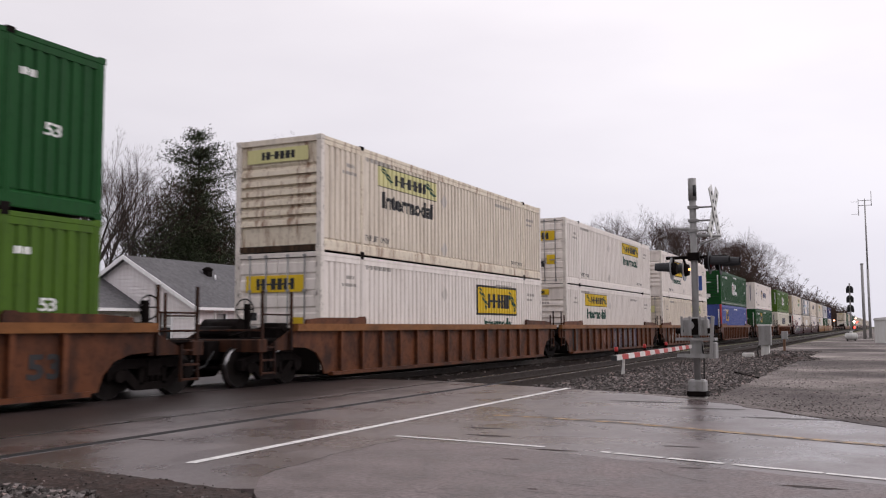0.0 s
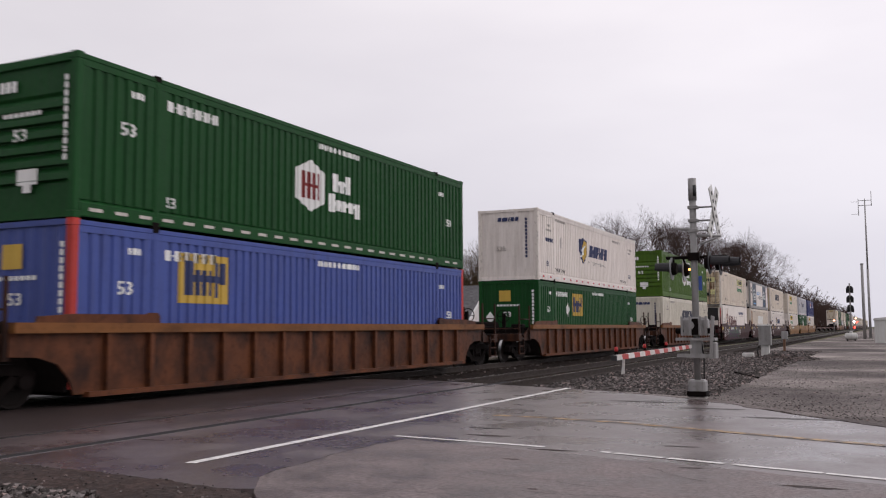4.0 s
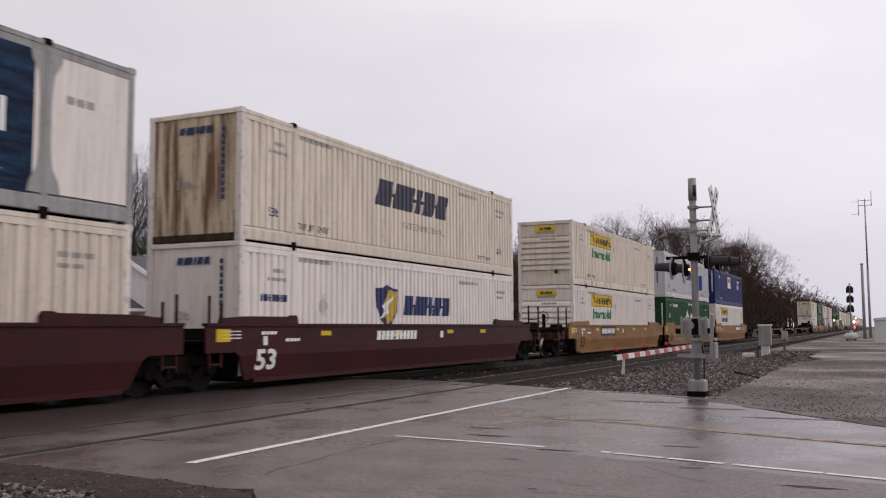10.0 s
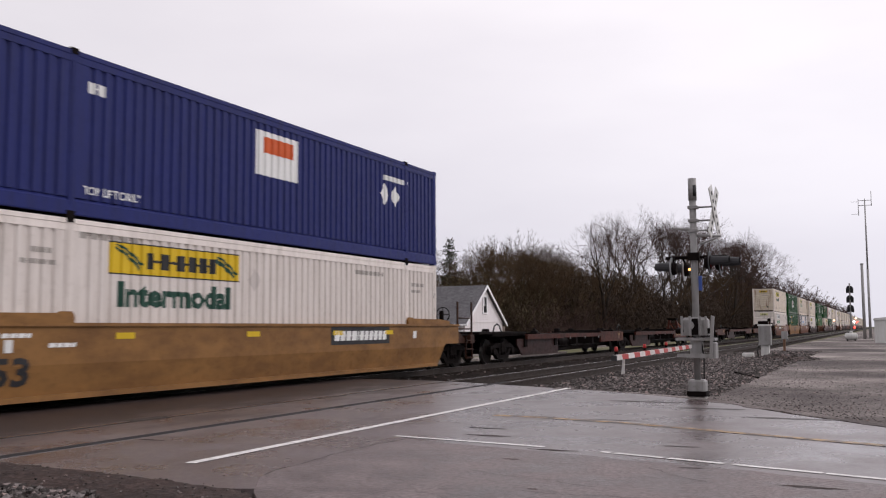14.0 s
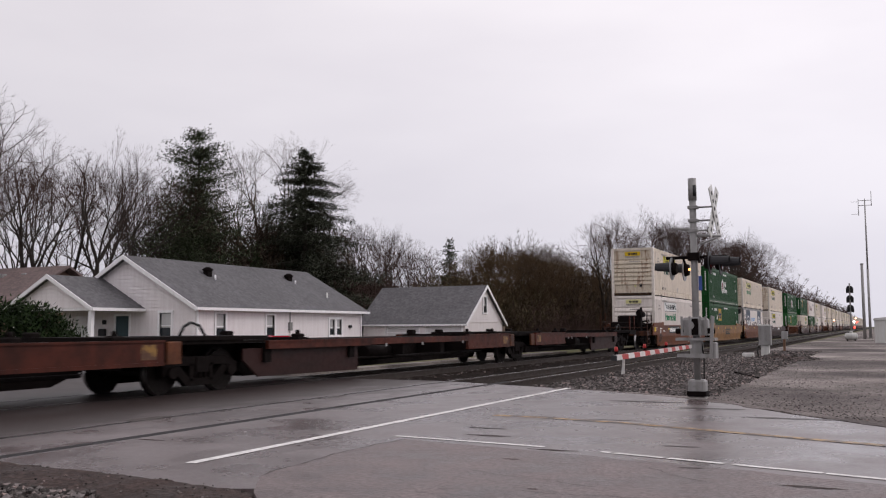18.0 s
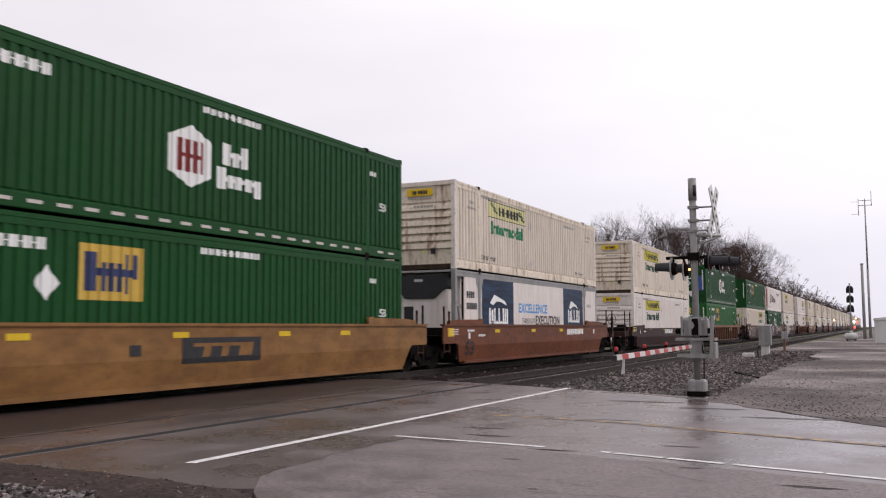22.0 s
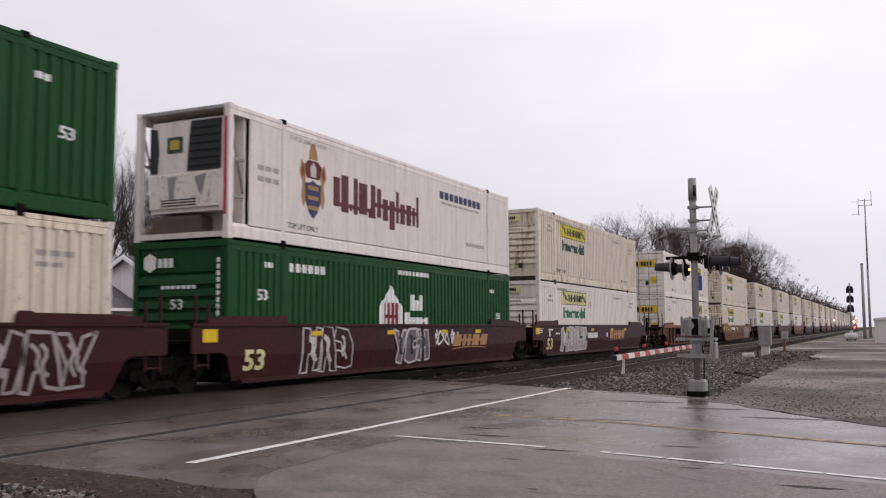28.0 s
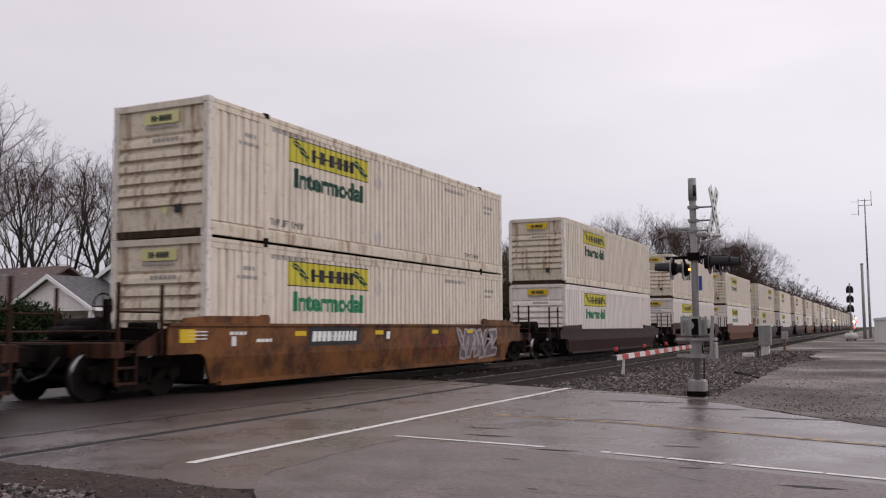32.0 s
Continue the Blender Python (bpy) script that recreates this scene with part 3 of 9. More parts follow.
M_NEEDLE = foliage("pine_needles", (0.03, 0.039, 0.021), (0.075, 0.09, 0.05))
M_SPRUCE = foliage("spruce_needles", (0.028, 0.033, 0.023), (0.072, 0.078, 0.055))
M_TANGLE = foliage("brown_tangle", (0.026, 0.018, 0.013), (0.072, 0.051, 0.037))
M_BUSH = foliage("dark_leaves", (0.005, 0.011, 0.003), (0.018, 0.034, 0.008))
M_OLIVE = foliage("olive_buds", (0.045, 0.033, 0.019), (0.125, 0.097, 0.054))
M_BUDDING = paint("budding_twigs", (0.105, 0.078, 0.062), (0.05, 0.036, 0.03), amount=0.4, rough=0.9, spec=0.0)
M_HEDGE = foliage("spring_leaves", (0.04, 0.08, 0.02), (0.11, 0.16, 0.05))
# ================= the train: containers =================
CL, CW, CH = 16.154, 1.295, 2.896
LIFT = (1.98, CL - 1.98)
RIB = 0.25


def side_breaks():
    """Breaks of the pressed side sheet: distance along it, and depth of the groove there."""
    out = [(0.14, 0.0)]
    y = 0.22
    while y + RIB < CL - 0.16:
        near_lift = any(abs(y + 0.18 - p) < 0.2 for p in LIFT)
        if not near_lift:
            out += [(y + 0.10, 0.0), (y + 0.122, -0.034), (y + 0.205, -0.034), (y + 0.23, 0.0)]
        y += RIB
    return out + [(CL - 0.14, 0.0)]


BREAKS = side_breaks()


def side_depth(y):
    for (a, da), (b, db) in zip(BREAKS, BREAKS[1:]):
        if a <= y <= b:
            return da + (db - da) * (y - a) / max(1e-6, b - a)
    return 0.0


def mark_mesh(name, shapes, material, where="side", smooth=False, lift=0.004):
    """A painted mark. shapes: polygons (u, v) or (verts, faces) pairs; u runs along the wall and v up. Side marks follow the pressed grooves."""
    bm = bmesh.new()
    for sh in shapes:
        if isinstance(sh, tuple) and len(sh) == 2 and isinstance(sh[1], list) and sh[1] and isinstance(sh[1][0], tuple) and isinstance(sh[1][0][0], int):
            verts, faces = sh
        else:
            verts, faces = sh, [tuple(range(len(sh)))]
        vs = [bm.verts.new((0, u, v)) for u, v in verts]
        for f in faces:
            try:
                bm.faces.new([vs[k] for k in f])
            except ValueError:
                pass
    if where == "side":
        if not smooth:
            ys = [v.co.y for v in bm.verts]
            lo, hi = min(ys), max(ys)
            for y, _ in BREAKS:
                if lo < y < hi:
                    bmesh.ops.bisect_plane(bm, geom=bm.verts[:] + bm.edges[:] + bm.faces[:], plane_co=(0, y, 0), plane_no=(0, 1, 0))
        for v in bm.verts:
            v.co.x = CW - 0.012 + (0 if smooth else side_depth(v.co.y)) + lift
        bm.normal_update()
        for f in bm.faces:
            if f.normal.x < 0:
                f.normal_flip()
    else:
        for v in bm.verts:
            v.co = (v.co.y, -lift + (0.0 if where == "end" else where), v.co.z)
        bm.normal_update()
        for f in bm.faces:
            if f.normal.y > 0:
                f.normal_flip()
    me = bpy.data.meshes.new(name)
    bm.to_mesh(me)
    bm.free()
    me.materials.append(material)
    return me


def rect(u, v, w, h, lean=0.0):
    return [(u, v), (u + w, v), (u + w + lean, v + h), (u + lean, v + h)]


def word(text, u, v, size, width=None, bold=0.02):
    vs, fs = text_polys(text, size, bold)
    k = 1.0
    if width:
        k = width / max(1e-6, max(x for x, _ in vs))
    return ([(u + x * k, v + y) for x, y in vs], fs)


def bars(u, v, w, h, widths, gap=0.12, lean=0.0):
    """A row of plain bars as wide as a line of writing, on one thin line."""
    return [name_shape(u, v, w, h, widths, gap, lean, (0.45, 0.55))]


def upright_bars(u, v, w, step, n):
    """A column of plain bars on one thin line."""
    verts, faces = name_shape(v, u, step * (n - 1) + step * 0.7, w, (0.7,) * n, 0.3, 0.0, (0.43, 0.57))
    return [([(b, a) for a, b in verts], faces)]


def name_shape(u, v, w, h, cells, gap=0.25, lean=0.0, band=(0.40, 0.60)):
    """A company name as one plain shape: upright blocks joined by a band. cells: a width, or (width, low, high) as shares of the height."""
    cells = [c if isinstance(c, tuple) else (c, 0.0, 1.0) for c in cells]
    k = w / (sum(c[0] for c in cells) + gap * (len(cells) - 1))
    verts, faces, x = [], [], u
    for n, (cw, lo, hi) in enumerate(cells):
        for q in (x, x + cw * k):
            verts += [(q + lean * f, v + h * f) for f in (lo, band[0], band[1], hi)]
        i = 8 * n
        faces += [(i, i + 4, i + 5, i + 1), (i + 1, i + 5, i + 6, i + 2), (i + 2, i + 6, i + 7, i + 3)]
        if n:
            faces.append((i - 3, i + 1, i + 2, i - 2))
        x += (cw + gap) * k
    return (verts, faces)


def side_mesh(material, y0=0.0, smooth=False):
    b = Buf()
    z0, z1, x = 0.33, 2.68, CW - 0.012
    cols = [(y0 + 0.12, 0.0), (CL - 0.12, 0.0)] if smooth else BREAKS
    i = 0
    for y, d in cols:
        b.v += [(x + d, y, z0), (x + d, y, z1), (x + d - 0.03, y, z0), (x + d - 0.03, y, z1)]
    for k in range(len(cols) - 1):
        j = 4 * k
        b.f += [(j, j + 4, j + 5, j + 1), (j + 2, j + 3, j + 7, j + 6), (j, j + 2, j + 6, j + 4), (j + 1, j + 5, j + 7, j + 3)]
    b.f += [(0, 1, 3, 2), tuple(4 * (len(cols) - 1) + k for k in (0, 2, 3, 1))]
    return b.mesh("side_panel", material)


def front_wall(root, mat, dirty):
    """The closed end, pressed into seven flat louvre steps below a plain top panel."""
    pts = [(0.085, 0.14), (0.085, 0.62)]
    z = 0.66
    for k in range(6):
        pts += [(0.10, z), (0.012, z + 0.015), (0.03, z + 0.13), (0.10, z + 0.225)]
        z += 0.255
    pts += [(0.06, z + 0.03), (0.06, 2.74), (0.14, 2.74), (0.14, 0.14)]
    part("end_panel", Buf().prism([(p, q) for p, q in pts], -1.15, 1.15, "x"), dirty, root)
    part("end_header", Buf().box((-1.15, 0.0, 2.74), (1.15, 0.12, 2.88)), mat, root)
    part("end_sill", Buf().box((-1.15, 0.0, 0.01), (1.15, 0.14, 0.16)), M_GRIME if dirty != mat else mat, root)


def plain_wall(root, mat, dirty):
    pts = [(-1.15, 0.09), (-1.15, 0.05)]
    for k in range(7):
        x = -0.99 + k * 0.33
        pts += [(x - 0.09, 0.05), (x - 0.06, 0.03), (x + 0.06, 0.03), (x + 0.09, 0.05)]
    part("end_panel", Buf().prism(pts + [(1.15, 0.05), (1.15, 0.09)], 0.14, 2.78, "z"), dirty, root)
    part("end_header", Buf().box((-1.15, 0.0, 2.78), (1.15, 0.12, 2.88)), mat, root)
    part("end_sill", Buf().box((-1.15, 0.0, 0.01), (1.15, 0.14, 0.16)), M_GRIME if dirty != mat else mat, root)


def door_wall(root, mat, dirty):
    for s in (-1, 1):
        a, c = (-1.14, -0.012) if s < 0 else (0.012, 1.14)
        pts = [(0.05, 0.16)]
        for k in range(6):
            z = 0.24 + k * 0.42
            pts += [(0.05, z), (0.022, z + 0.04), (0.022, z + 0.27), (0.05, z + 0.31)]
        d = part("door", Buf().prism(pts + [(0.05, 2.74), (0.09, 2.74), (0.09, 0.16)], a, c, "x"), dirty, root)
        for q in (0.28, 0.72):
            x = a + (c - a) * q
            r = Buf().tube((x, 0.0, 0.06), (x, 0.0, 2.84), 0.02, n=6)
            for z in (0.12, 0.9, 1.9, 2.76):
                r.box((x - 0.05, -0.025, z), (x + 0.05, 0.03, z + 0.06))
            r.box((x - 0.02, -0.03, 1.02), (x + 0.26 * -s, -0.015, 1.06))
            part("locking_bar", r, M_GALV, d)
        for z in (0.3, 1.0, 1.8, 2.5):
            x = s * 1.14
            part("hinge", Buf().chamfer((x - 0.07, 0.0, z), (x + 0.07, 0.05, z + 0.12)), dirty, d)
    part("end_header", Buf().box((-1.15, 0.0, 2.76), (1.15, 0.12, 2.88)), mat, root)
    part("end_sill", Buf().box((-1.15, 0.0, 0.01), (1.15, 0.14, 0.14)), dirty, root)


def cooling_wall(root, mat, style):
    """An open end frame with a refrigeration unit set back inside it."""
    part("bulkhead", Buf().box((-1.2, 0.62, 0.14), (1.2, 0.68, 2.8)), mat, root)
    part("end_header", Buf().box((-1.2, 0.0, 2.8), (1.2, 0.06, 2.87)), M_GALV, root)
    for x in (-1.24, 1.18):
        for z in (0.9, 1.7):
            part("side_rung", Buf().box((x, 0.08, z), (x + 0.05, 0.6, z + 0.06)), M_GALV, root)
        part("frame_brace", Buf().tube((x + 0.025, 0.1, 2.6), (x + 0.025, 0.6, 1.0), 0.025, n=6), M_GALV, root)
    if style == "curved":
        u = part("cooling_unit", Buf().chamfer((-0.85, 0.12, 0.55), (0.95, 0.62, 2.25), 0.05), M_WHITE, root)
        part("grille", Buf().prism([(-0.95, 2.72), (0.98, 2.72), (0.98, 2.35), (0.5, 1.95), (-0.55, 1.95), (-0.9, 2.3)], 0.05, 0.6, "y"), M_BLACK, u, "black curved grille of the cooling unit")
        part("access_hatch", Buf().box((-0.62, 0.105, 0.95), (-0.28, 0.12, 1.7)), M_BLACK, u)
        part("control_box", Buf().box((0.62, 0.1, 0.62), (0.92, 0.12, 0.85)), M_BLACK, u)
        part("decal_plate", Buf().box((-0.2, 0.036, 2.5), (0.1, 0.05, 2.58)), M_GREY, u)
        part("fuel_tank", Buf().chamfer((-1.05, 0.08, 0.14), (1.05, 0.6, 0.5), 0.06), M_GALV, root)
    else:
        u = part("cooling_unit", Buf().chamfer((-1.0, 0.14, 0.62), (1.0, 0.62, 2.68), 0.06), M_WHITE, root, "white cowl of the cooling unit")
        part("grille_back", Buf().prism([(0.16, 2.62), (0.98, 2.62), (0.98, 1.52), (0.06, 1.52), (0.10, 2.2)], 0.118, 0.139, "y"), M_BLACK, u, "black air grille")
        for k in range(6):
            part("grille_slat", Buf().chamfer((0.14, 0.09, 1.62 + k * 0.165), (0.96, 0.125, 1.67 + k * 0.165), 0.01), M_RUBBER, u)
        part("side_grille", Buf().prism([(-0.99, 2.55), (-0.8, 2.5), (-0.74, 2.0), (-0.78, 1.52), (-0.99, 1.52)], 0.118, 0.139, "y"), M_BLACK, u, "black air grille")
        part("badge", Buf().box((-0.5, 0.118, 1.95), (-0.08, 0.139, 2.3)), M_INK, u)
        part("badge_face", Buf().box((-0.42, 0.112, 2.02), (-0.16, 0.119, 2.23)), M_GOLD, u)
        part("lower_cowl", Buf().chamfer((-0.97, 0.09, 0.72), (0.97, 0.139, 1.48), 0.02), M_SCUFF, u, "scuffed pale lower cowl")
        part("drip_stain", Buf().prism([(-0.45, 1.4), (-0.2, 1.42), (-0.28, 0.9), (-0.4, 0.88)], 0.084, 0.092, "y"), M_DISCGREY, u)
        part("drip_stain", Buf().prism([(0.3, 1.38), (0.62, 1.44), (0.5, 0.95), (0.4, 1.1)], 0.084, 0.092, "y"), M_DISCGREY, u)
        for k in range(3):
            part("intake_slot", Buf().box((-0.6, 0.084, 0.76 + k * 0.06), (0.35, 0.092, 0.79 + k * 0.06)), M_BLACK, u)
        part("fuel_tank", Buf().chamfer((-0.95, 0.1, 0.16), (0.45, 0.6, 0.56), 0.07), M_RUSTBROWN, root, "brown fuel tank")
        part("bottom_beam", Buf().box((-1.2, 0.02, 0.04), (1.2, 0.1, 0.16)), mat, root)
        part("reflective_tape", Buf().box((CW - 0.13, -0.008, 0.5), (CW - 0.06, -0.001, 2.6)), M_REFL, root, "red reflective tape on the post")


CACHE = {}


def shared(key, build):
    if key not in CACHE:
        CACHE[key] = build()
    return CACHE[key]


def container(label, mat, end="front", dirty=None, post=None, marks=(), end_marks=(), smooth=False, rail=None, simple=False):
    """One 53-foot stacking container standing on z = 0, its leading end at y = 0. marks: (name, material, shapes, label)."""
    root = thing("shipping_container", label, "container", "containers on the train")
    dirty = dirty or mat
    post = post or (M_SCUFF if mat in (M_WHITE, M_CREAM) and not smooth else mat)
    rail = rail or mat
    reefer = end in ("curved", "slatted")
    key = (mat.name, smooth, reefer)
    y0 = 0.6 if reefer else 0.0
    me = shared(("side", key), lambda: side_mesh(mat, y0, smooth))

    def flip():
        b = Buf()
        b.v = [(-v.co.x, v.co.y, v.co.z) for v in me.vertices]
        b.f = [tuple(reversed(p.vertices)) for p in me.polygons]
        return b.mesh("side_panel", mat)

    part("side_panel", me, mat, root)
    part("side_panel", shared(("side_far", key), flip), mat, root)
    for s in (-1, 1):
        x = (CW - 0.08, CW) if s > 0 else (-CW, -CW + 0.08)
        part("top_rail", shared(("top_rail", s, rail.name), lambda: Buf().prism([(s * (CW - 0.08), 2.66), (s * (CW - 0.004), 2.66), (s * (CW - 0.004), 2.775), (s * (CW + 0.006), 2.785), (s * (CW + 0.006), 2.865), (s * (CW - 0.08), 2.872)], 0.15, CL - 0.15, "y").mesh("top_rail", rail)), rail, root)
        part("bottom_rail", shared(("bottom_rail", s, rail.name), lambda: Buf().prism([(s * (CW - 0.1), 0.03), (s * CW, 0.03), (s * (CW + 0.004), 0.05), (s * (CW + 0.004), 0.265), (s * (CW - 0.02), 0.285), (s * (CW - 0.07), 0.345), (s * (CW - 0.1), 0.345)], 0.15, CL - 0.15, "y").mesh("bottom_rail", rail)), rail, root)
    part("roof", shared(("roof", mat.name), lambda: Buf().box((-1.21, 0.1, 2.82), (1.21, CL - 0.1, 2.862)).mesh("roof", mat)), mat, root)
    part("floor", shared(("floor",), lambda: Buf().box((-1.2, 0.13, 0.06), (1.2, CL - 0.1, 0.16)).mesh("floor", M_STEEL)), M_STEEL, root)
    for s in (-1, 1):
        for y in (0.0, CL - 0.15):
            x = (CW - 0.15, CW + 0.002) if s > 0 else (-CW - 0.002, -CW + 0.15)
            part("corner_post", shared(("post", s, y, post.name), lambda: Buf().chamfer((x[0], y, 0.12), (x[1], y + 0.15, CH - 0.12), 0.012).mesh("corner_post", post)), post, root)
            if not simple:
                for z in (0.0, CH - 0.12):
                    x2 = (x[0] - 0.01, x[1] + 0.004) if s > 0 else (x[0] - 0.004, x[1] + 0.01)
                    part("corner_casting", shared(("cast", s, y, z, post.name), lambda: Buf().chamfer((x2[0], y - 0.006, z), (x2[1], y + 0.172, z + 0.12), 0.012).mesh("corner_casting", post)), post, root)
        if s > 0 or not simple:
            for y in LIFT:
                x = (CW - 0.1, CW + 0.003) if s > 0 else (-CW - 0.003, -CW + 0.1)
                lp = part("lift_post", shared(("lift", s, y, rail.name), lambda: Buf().box((x[0], y - 0.075, 0.1), (x[1], y + 0.075, CH - 0.1)).box((min(x[1 if s > 0 else 0], x[1 if s > 0 else 0] + s * 0.008), y - 0.02, 0.2), (max(x[1 if s > 0 else 0], x[1 if s > 0 else 0] + s * 0.008), y + 0.02, CH - 0.2)).mesh("lift_post", rail)), rail, root)
                if not simple:
                    part("lift_casting", shared(("liftcast", s, y), lambda: Buf().chamfer((x[0] - 0.05, y - 0.085, CH - 0.10), (x[1] + 0.012, y + 0.085, CH + 0.01), 0.012).mesh("lift_casting", M_STEEL)), M_STEEL, lp, "dark steel lifting casting")
                    part("lift_casting", shared(("liftcast2", s, y), lambda: Buf().chamfer((x[0] - 0.05, y - 0.1, -0.012), (x[1] + 0.012, y + 0.1, 0.1), 0.012).mesh("lift_casting", M_STEEL)), M_STEEL, lp, "dark steel lifting casting")
    {"front": front_wall, "door": door_wall, "plain": plain_wall}.get(end, lambda r, a, b: cooling_wall(r, mat, end))(root, mat, dirty)
    part("back_panel", shared(("back", mat.name), lambda: Buf().box((-1.15, CL - 0.09, 0.1), (1.15, CL - 0.05, 2.82)).mesh("back_panel", mat)), mat, root)
    for name, m2, shapes, lab in marks:
        part(name, mark_mesh(name, shapes, m2, "side", smooth), m2, root, lab)
    for name, m2, shapes, lab in end_marks:
        part(name, mark_mesh(name, shapes, m2, 0.018 if end in ("front", "plain") else 0.01), m2, root, lab)
    return root


def small_writing(ink, far_note=True):
    """The small notices that all these containers carry, as plain bars, and the lifting words."""
    out = [("lettering", M_DARKINK, [word("TOP LIFT ONLY", 2.15, 0.42, 0.22, 1.35, 0.02)], "stencilled lifting notice"),
           ("lettering", M_DARKINK, [word("TOP LIFT ONLY", CL - 3.25, 0.42, 0.18, 1.1)], "stencilled lifting notice"),
           ("stencil_mark", ink, bars(2.2, 2.55, 1.4, 0.12, (1, 1, 1, 1, 1, 1), 0.3), "small stencilled bars"),
           ("stencil_mark", ink, bars(11.4, 2.4, 1.5, 0.11, (1, 1, 1, 1, 1, 1, 1), 0.35), "small stencilled bars"),
           ("stencil_mark", ink, bars(14.5, 2.2, 0.8, 0.1, (1, 1, 1), 0.3) + bars(14.5, 2.02, 0.6, 0.08, (1, 1), 0.3), "small stencilled bars"),
           ("stencil_mark", ink, bars(1.2, 2.25, 0.45, 0.09, (1, 1, 1), 0.3) + bars(1.0, 2.06, 0.7, 0.08, (1, 1, 1, 1), 0.3), "small stencilled bars")]
    return out


def placard_ring(u, v, r=0.25):
    return ("placard_holder", M_PLATE, [[(u - r * 0.8, v), (u - r * 0.62, v - r * 0.5), (u, v - r * 1.15), (u + r * 0.8, v), (u + r * 0.3, v + r * 0.75), (u, v + r * 1.15), (u - r * 0.3, v + r * 0.7)]], "pale grey diamond placard holder")


def yellow_badge(u, v, w, h, ground, ink, word_mat, framed=False, word_v=None):
    """A yellow name board of plain bars over the word Intermodal."""
    out = []
    if framed:
        out.append(("badge_border", M_BLACK, [rect(u - 0.07, v - 0.07, w + 0.14, 0.07), rect(u - 0.07, v + h, w + 0.14, 0.07), rect(u - 0.07, v, 0.07, h), rect(u + w, v, 0.07, h)], "black border"))
    else:
        out.append(("badge_border", M_BLACK, [rect(u, v - 0.025, w, 0.025), rect(u, v + h, w, 0.025)], "thin black border"))
    out.append(("badge_ground", ground, [rect(u, v, w, h)], "yellow name board"))
    bw = w * 0.52
    lift = [name_shape(u + w * 0.25, v + h * 0.2, bw + w * 0.02, h * 0.56, (0.38, (0.16, 0.4, 0.6), 0.55, (0.16, 0.4, 0.6), 0.55, 0.55, 0.55, 0.45), 0.16, 0.0, (0.42, 0.56))]
    out.append(("badge_symbol", M_BLACK, lift, "black bars on the name board"))
    wave = lambda f0, f1, lo, hi: [(u + w * (f0 + (f1 - f0) * q / 6), v + h * (lo + (hi - lo) * (q / 6) ** 1.4)) for q in range(7)]
    for top, low in ((wave(0.03, 0.21, 0.88, 0.24), wave(0.03, 0.2, 0.80, 0.12)), (wave(0.79, 0.97, 0.80, 0.16), wave(0.79, 0.95, 0.62, 0.08))):
        out.append(("badge_scroll", ink, [(top + low, [(q, q + 1, 8 + q, 7 + q) for q in range(6)])], "dark scroll mark"))
        flat_top = [(x, y + h * 0.06) for x, y in top]
        far_top = [(x + w * 0.02, y + h * 0.10) for x, y in top]
        out.append(("badge_scroll", ink, [(flat_top + far_top, [(q, q + 1, 8 + q, 7 + q) for q in range(6)])], "dark scroll stripe"))
    if word_mat:
        out.append(("lettering", word_mat, [word("Intermodal", u + (0.055 if not framed else 0.14) * w, (v - 0.58 if not framed else v - 0.52) if word_v is None else word_v, 0.6 if not framed else 0.5, w * (0.87 if not framed else 0.73), 0.045)], "large painted word"))
    return out


LIFTED = {"badge_symbol", "badge_scroll", "logo_symbol", "reinforcing_plate"}


def raise_marks(root):
    """Marks that lie on another mark sit a little prouder."""
    for o in root.children:
        if o.name.split(".")[0] in LIFTED:
            o.location.x = 0.004


def badge_front(variant):
    """The end's own small yellow board."""
    if variant == "door":
        return [("badge_ground", M_YELLOW, [rect(-0.95, 1.9, 1.75, 0.42)], "yellow name board across the doors"),
                ("notice", M_YELLOW, [rect(0.42, 0.85, 0.38, 0.42)], "yellow notice"), ("notice", M_BLACK, [rect(-0.95, 1.2, 0.35, 0.2), rect(0.1, 0.75, 0.2, 0.25)], "dark notice plate")]
    if variant == "wide":
        return [("badge_ground", M_PALE, [rect(-0.95, 2.28, 1.85, 0.36)], "yellow name board")]
    return [("badge_ground", M_YELLOW if variant == "front" else M_PALE, [rect(-0.45, 2.42, 0.95, 0.24)], "yellow name board"),
            ("notice", M_BLACK, [rect(0.42, 0.5, 0.16, 0.2)], "dark notice plate"), ("notice", M_PALE, [rect(0.1, 0.5, 0.12, 0.14)], "small yellow notice"),
            ("stencil_mark", M_GREYINK, bars(-0.42, 2.32, 0.85, 0.07, (1,) * 8, 0.3) + bars(-0.2, 2.02, 0.7, 0.09, (1,) * 6, 0.4), "small stencilled bars")]


def badge_end_bars(variant):
    if variant == "door":
        return [("badge_symbol", M_BLACK, [name_shape(-0.62, 1.96, 1.14, 0.28, (0.4, 0.55, (0.2, 0.42, 0.56), 0.55, 0.55, 0.55, 0.45), 0.18, 0.0, (0.42, 0.56))], "black bars")]
    if variant == "wide":
        return [("badge_symbol", M_BLACK, [name_shape(-0.5, 2.36, 1.0, 0.2, (0.4, 0.55, (0.2, 0.42, 0.56), 0.55, 0.55, 0.55, 0.45), 0.18, 0.0, (0.42, 0.56))], "black bars")]
    return [("badge_symbol", M_BLACK, [name_shape(-0.25, 2.47, 0.55, 0.13, (0.4, 0.55, (0.2, 0.42, 0.56), 0.55, 0.55, 0.55, 0.45), 0.18, 0.0, (0.42, 0.56))], "black bars")]


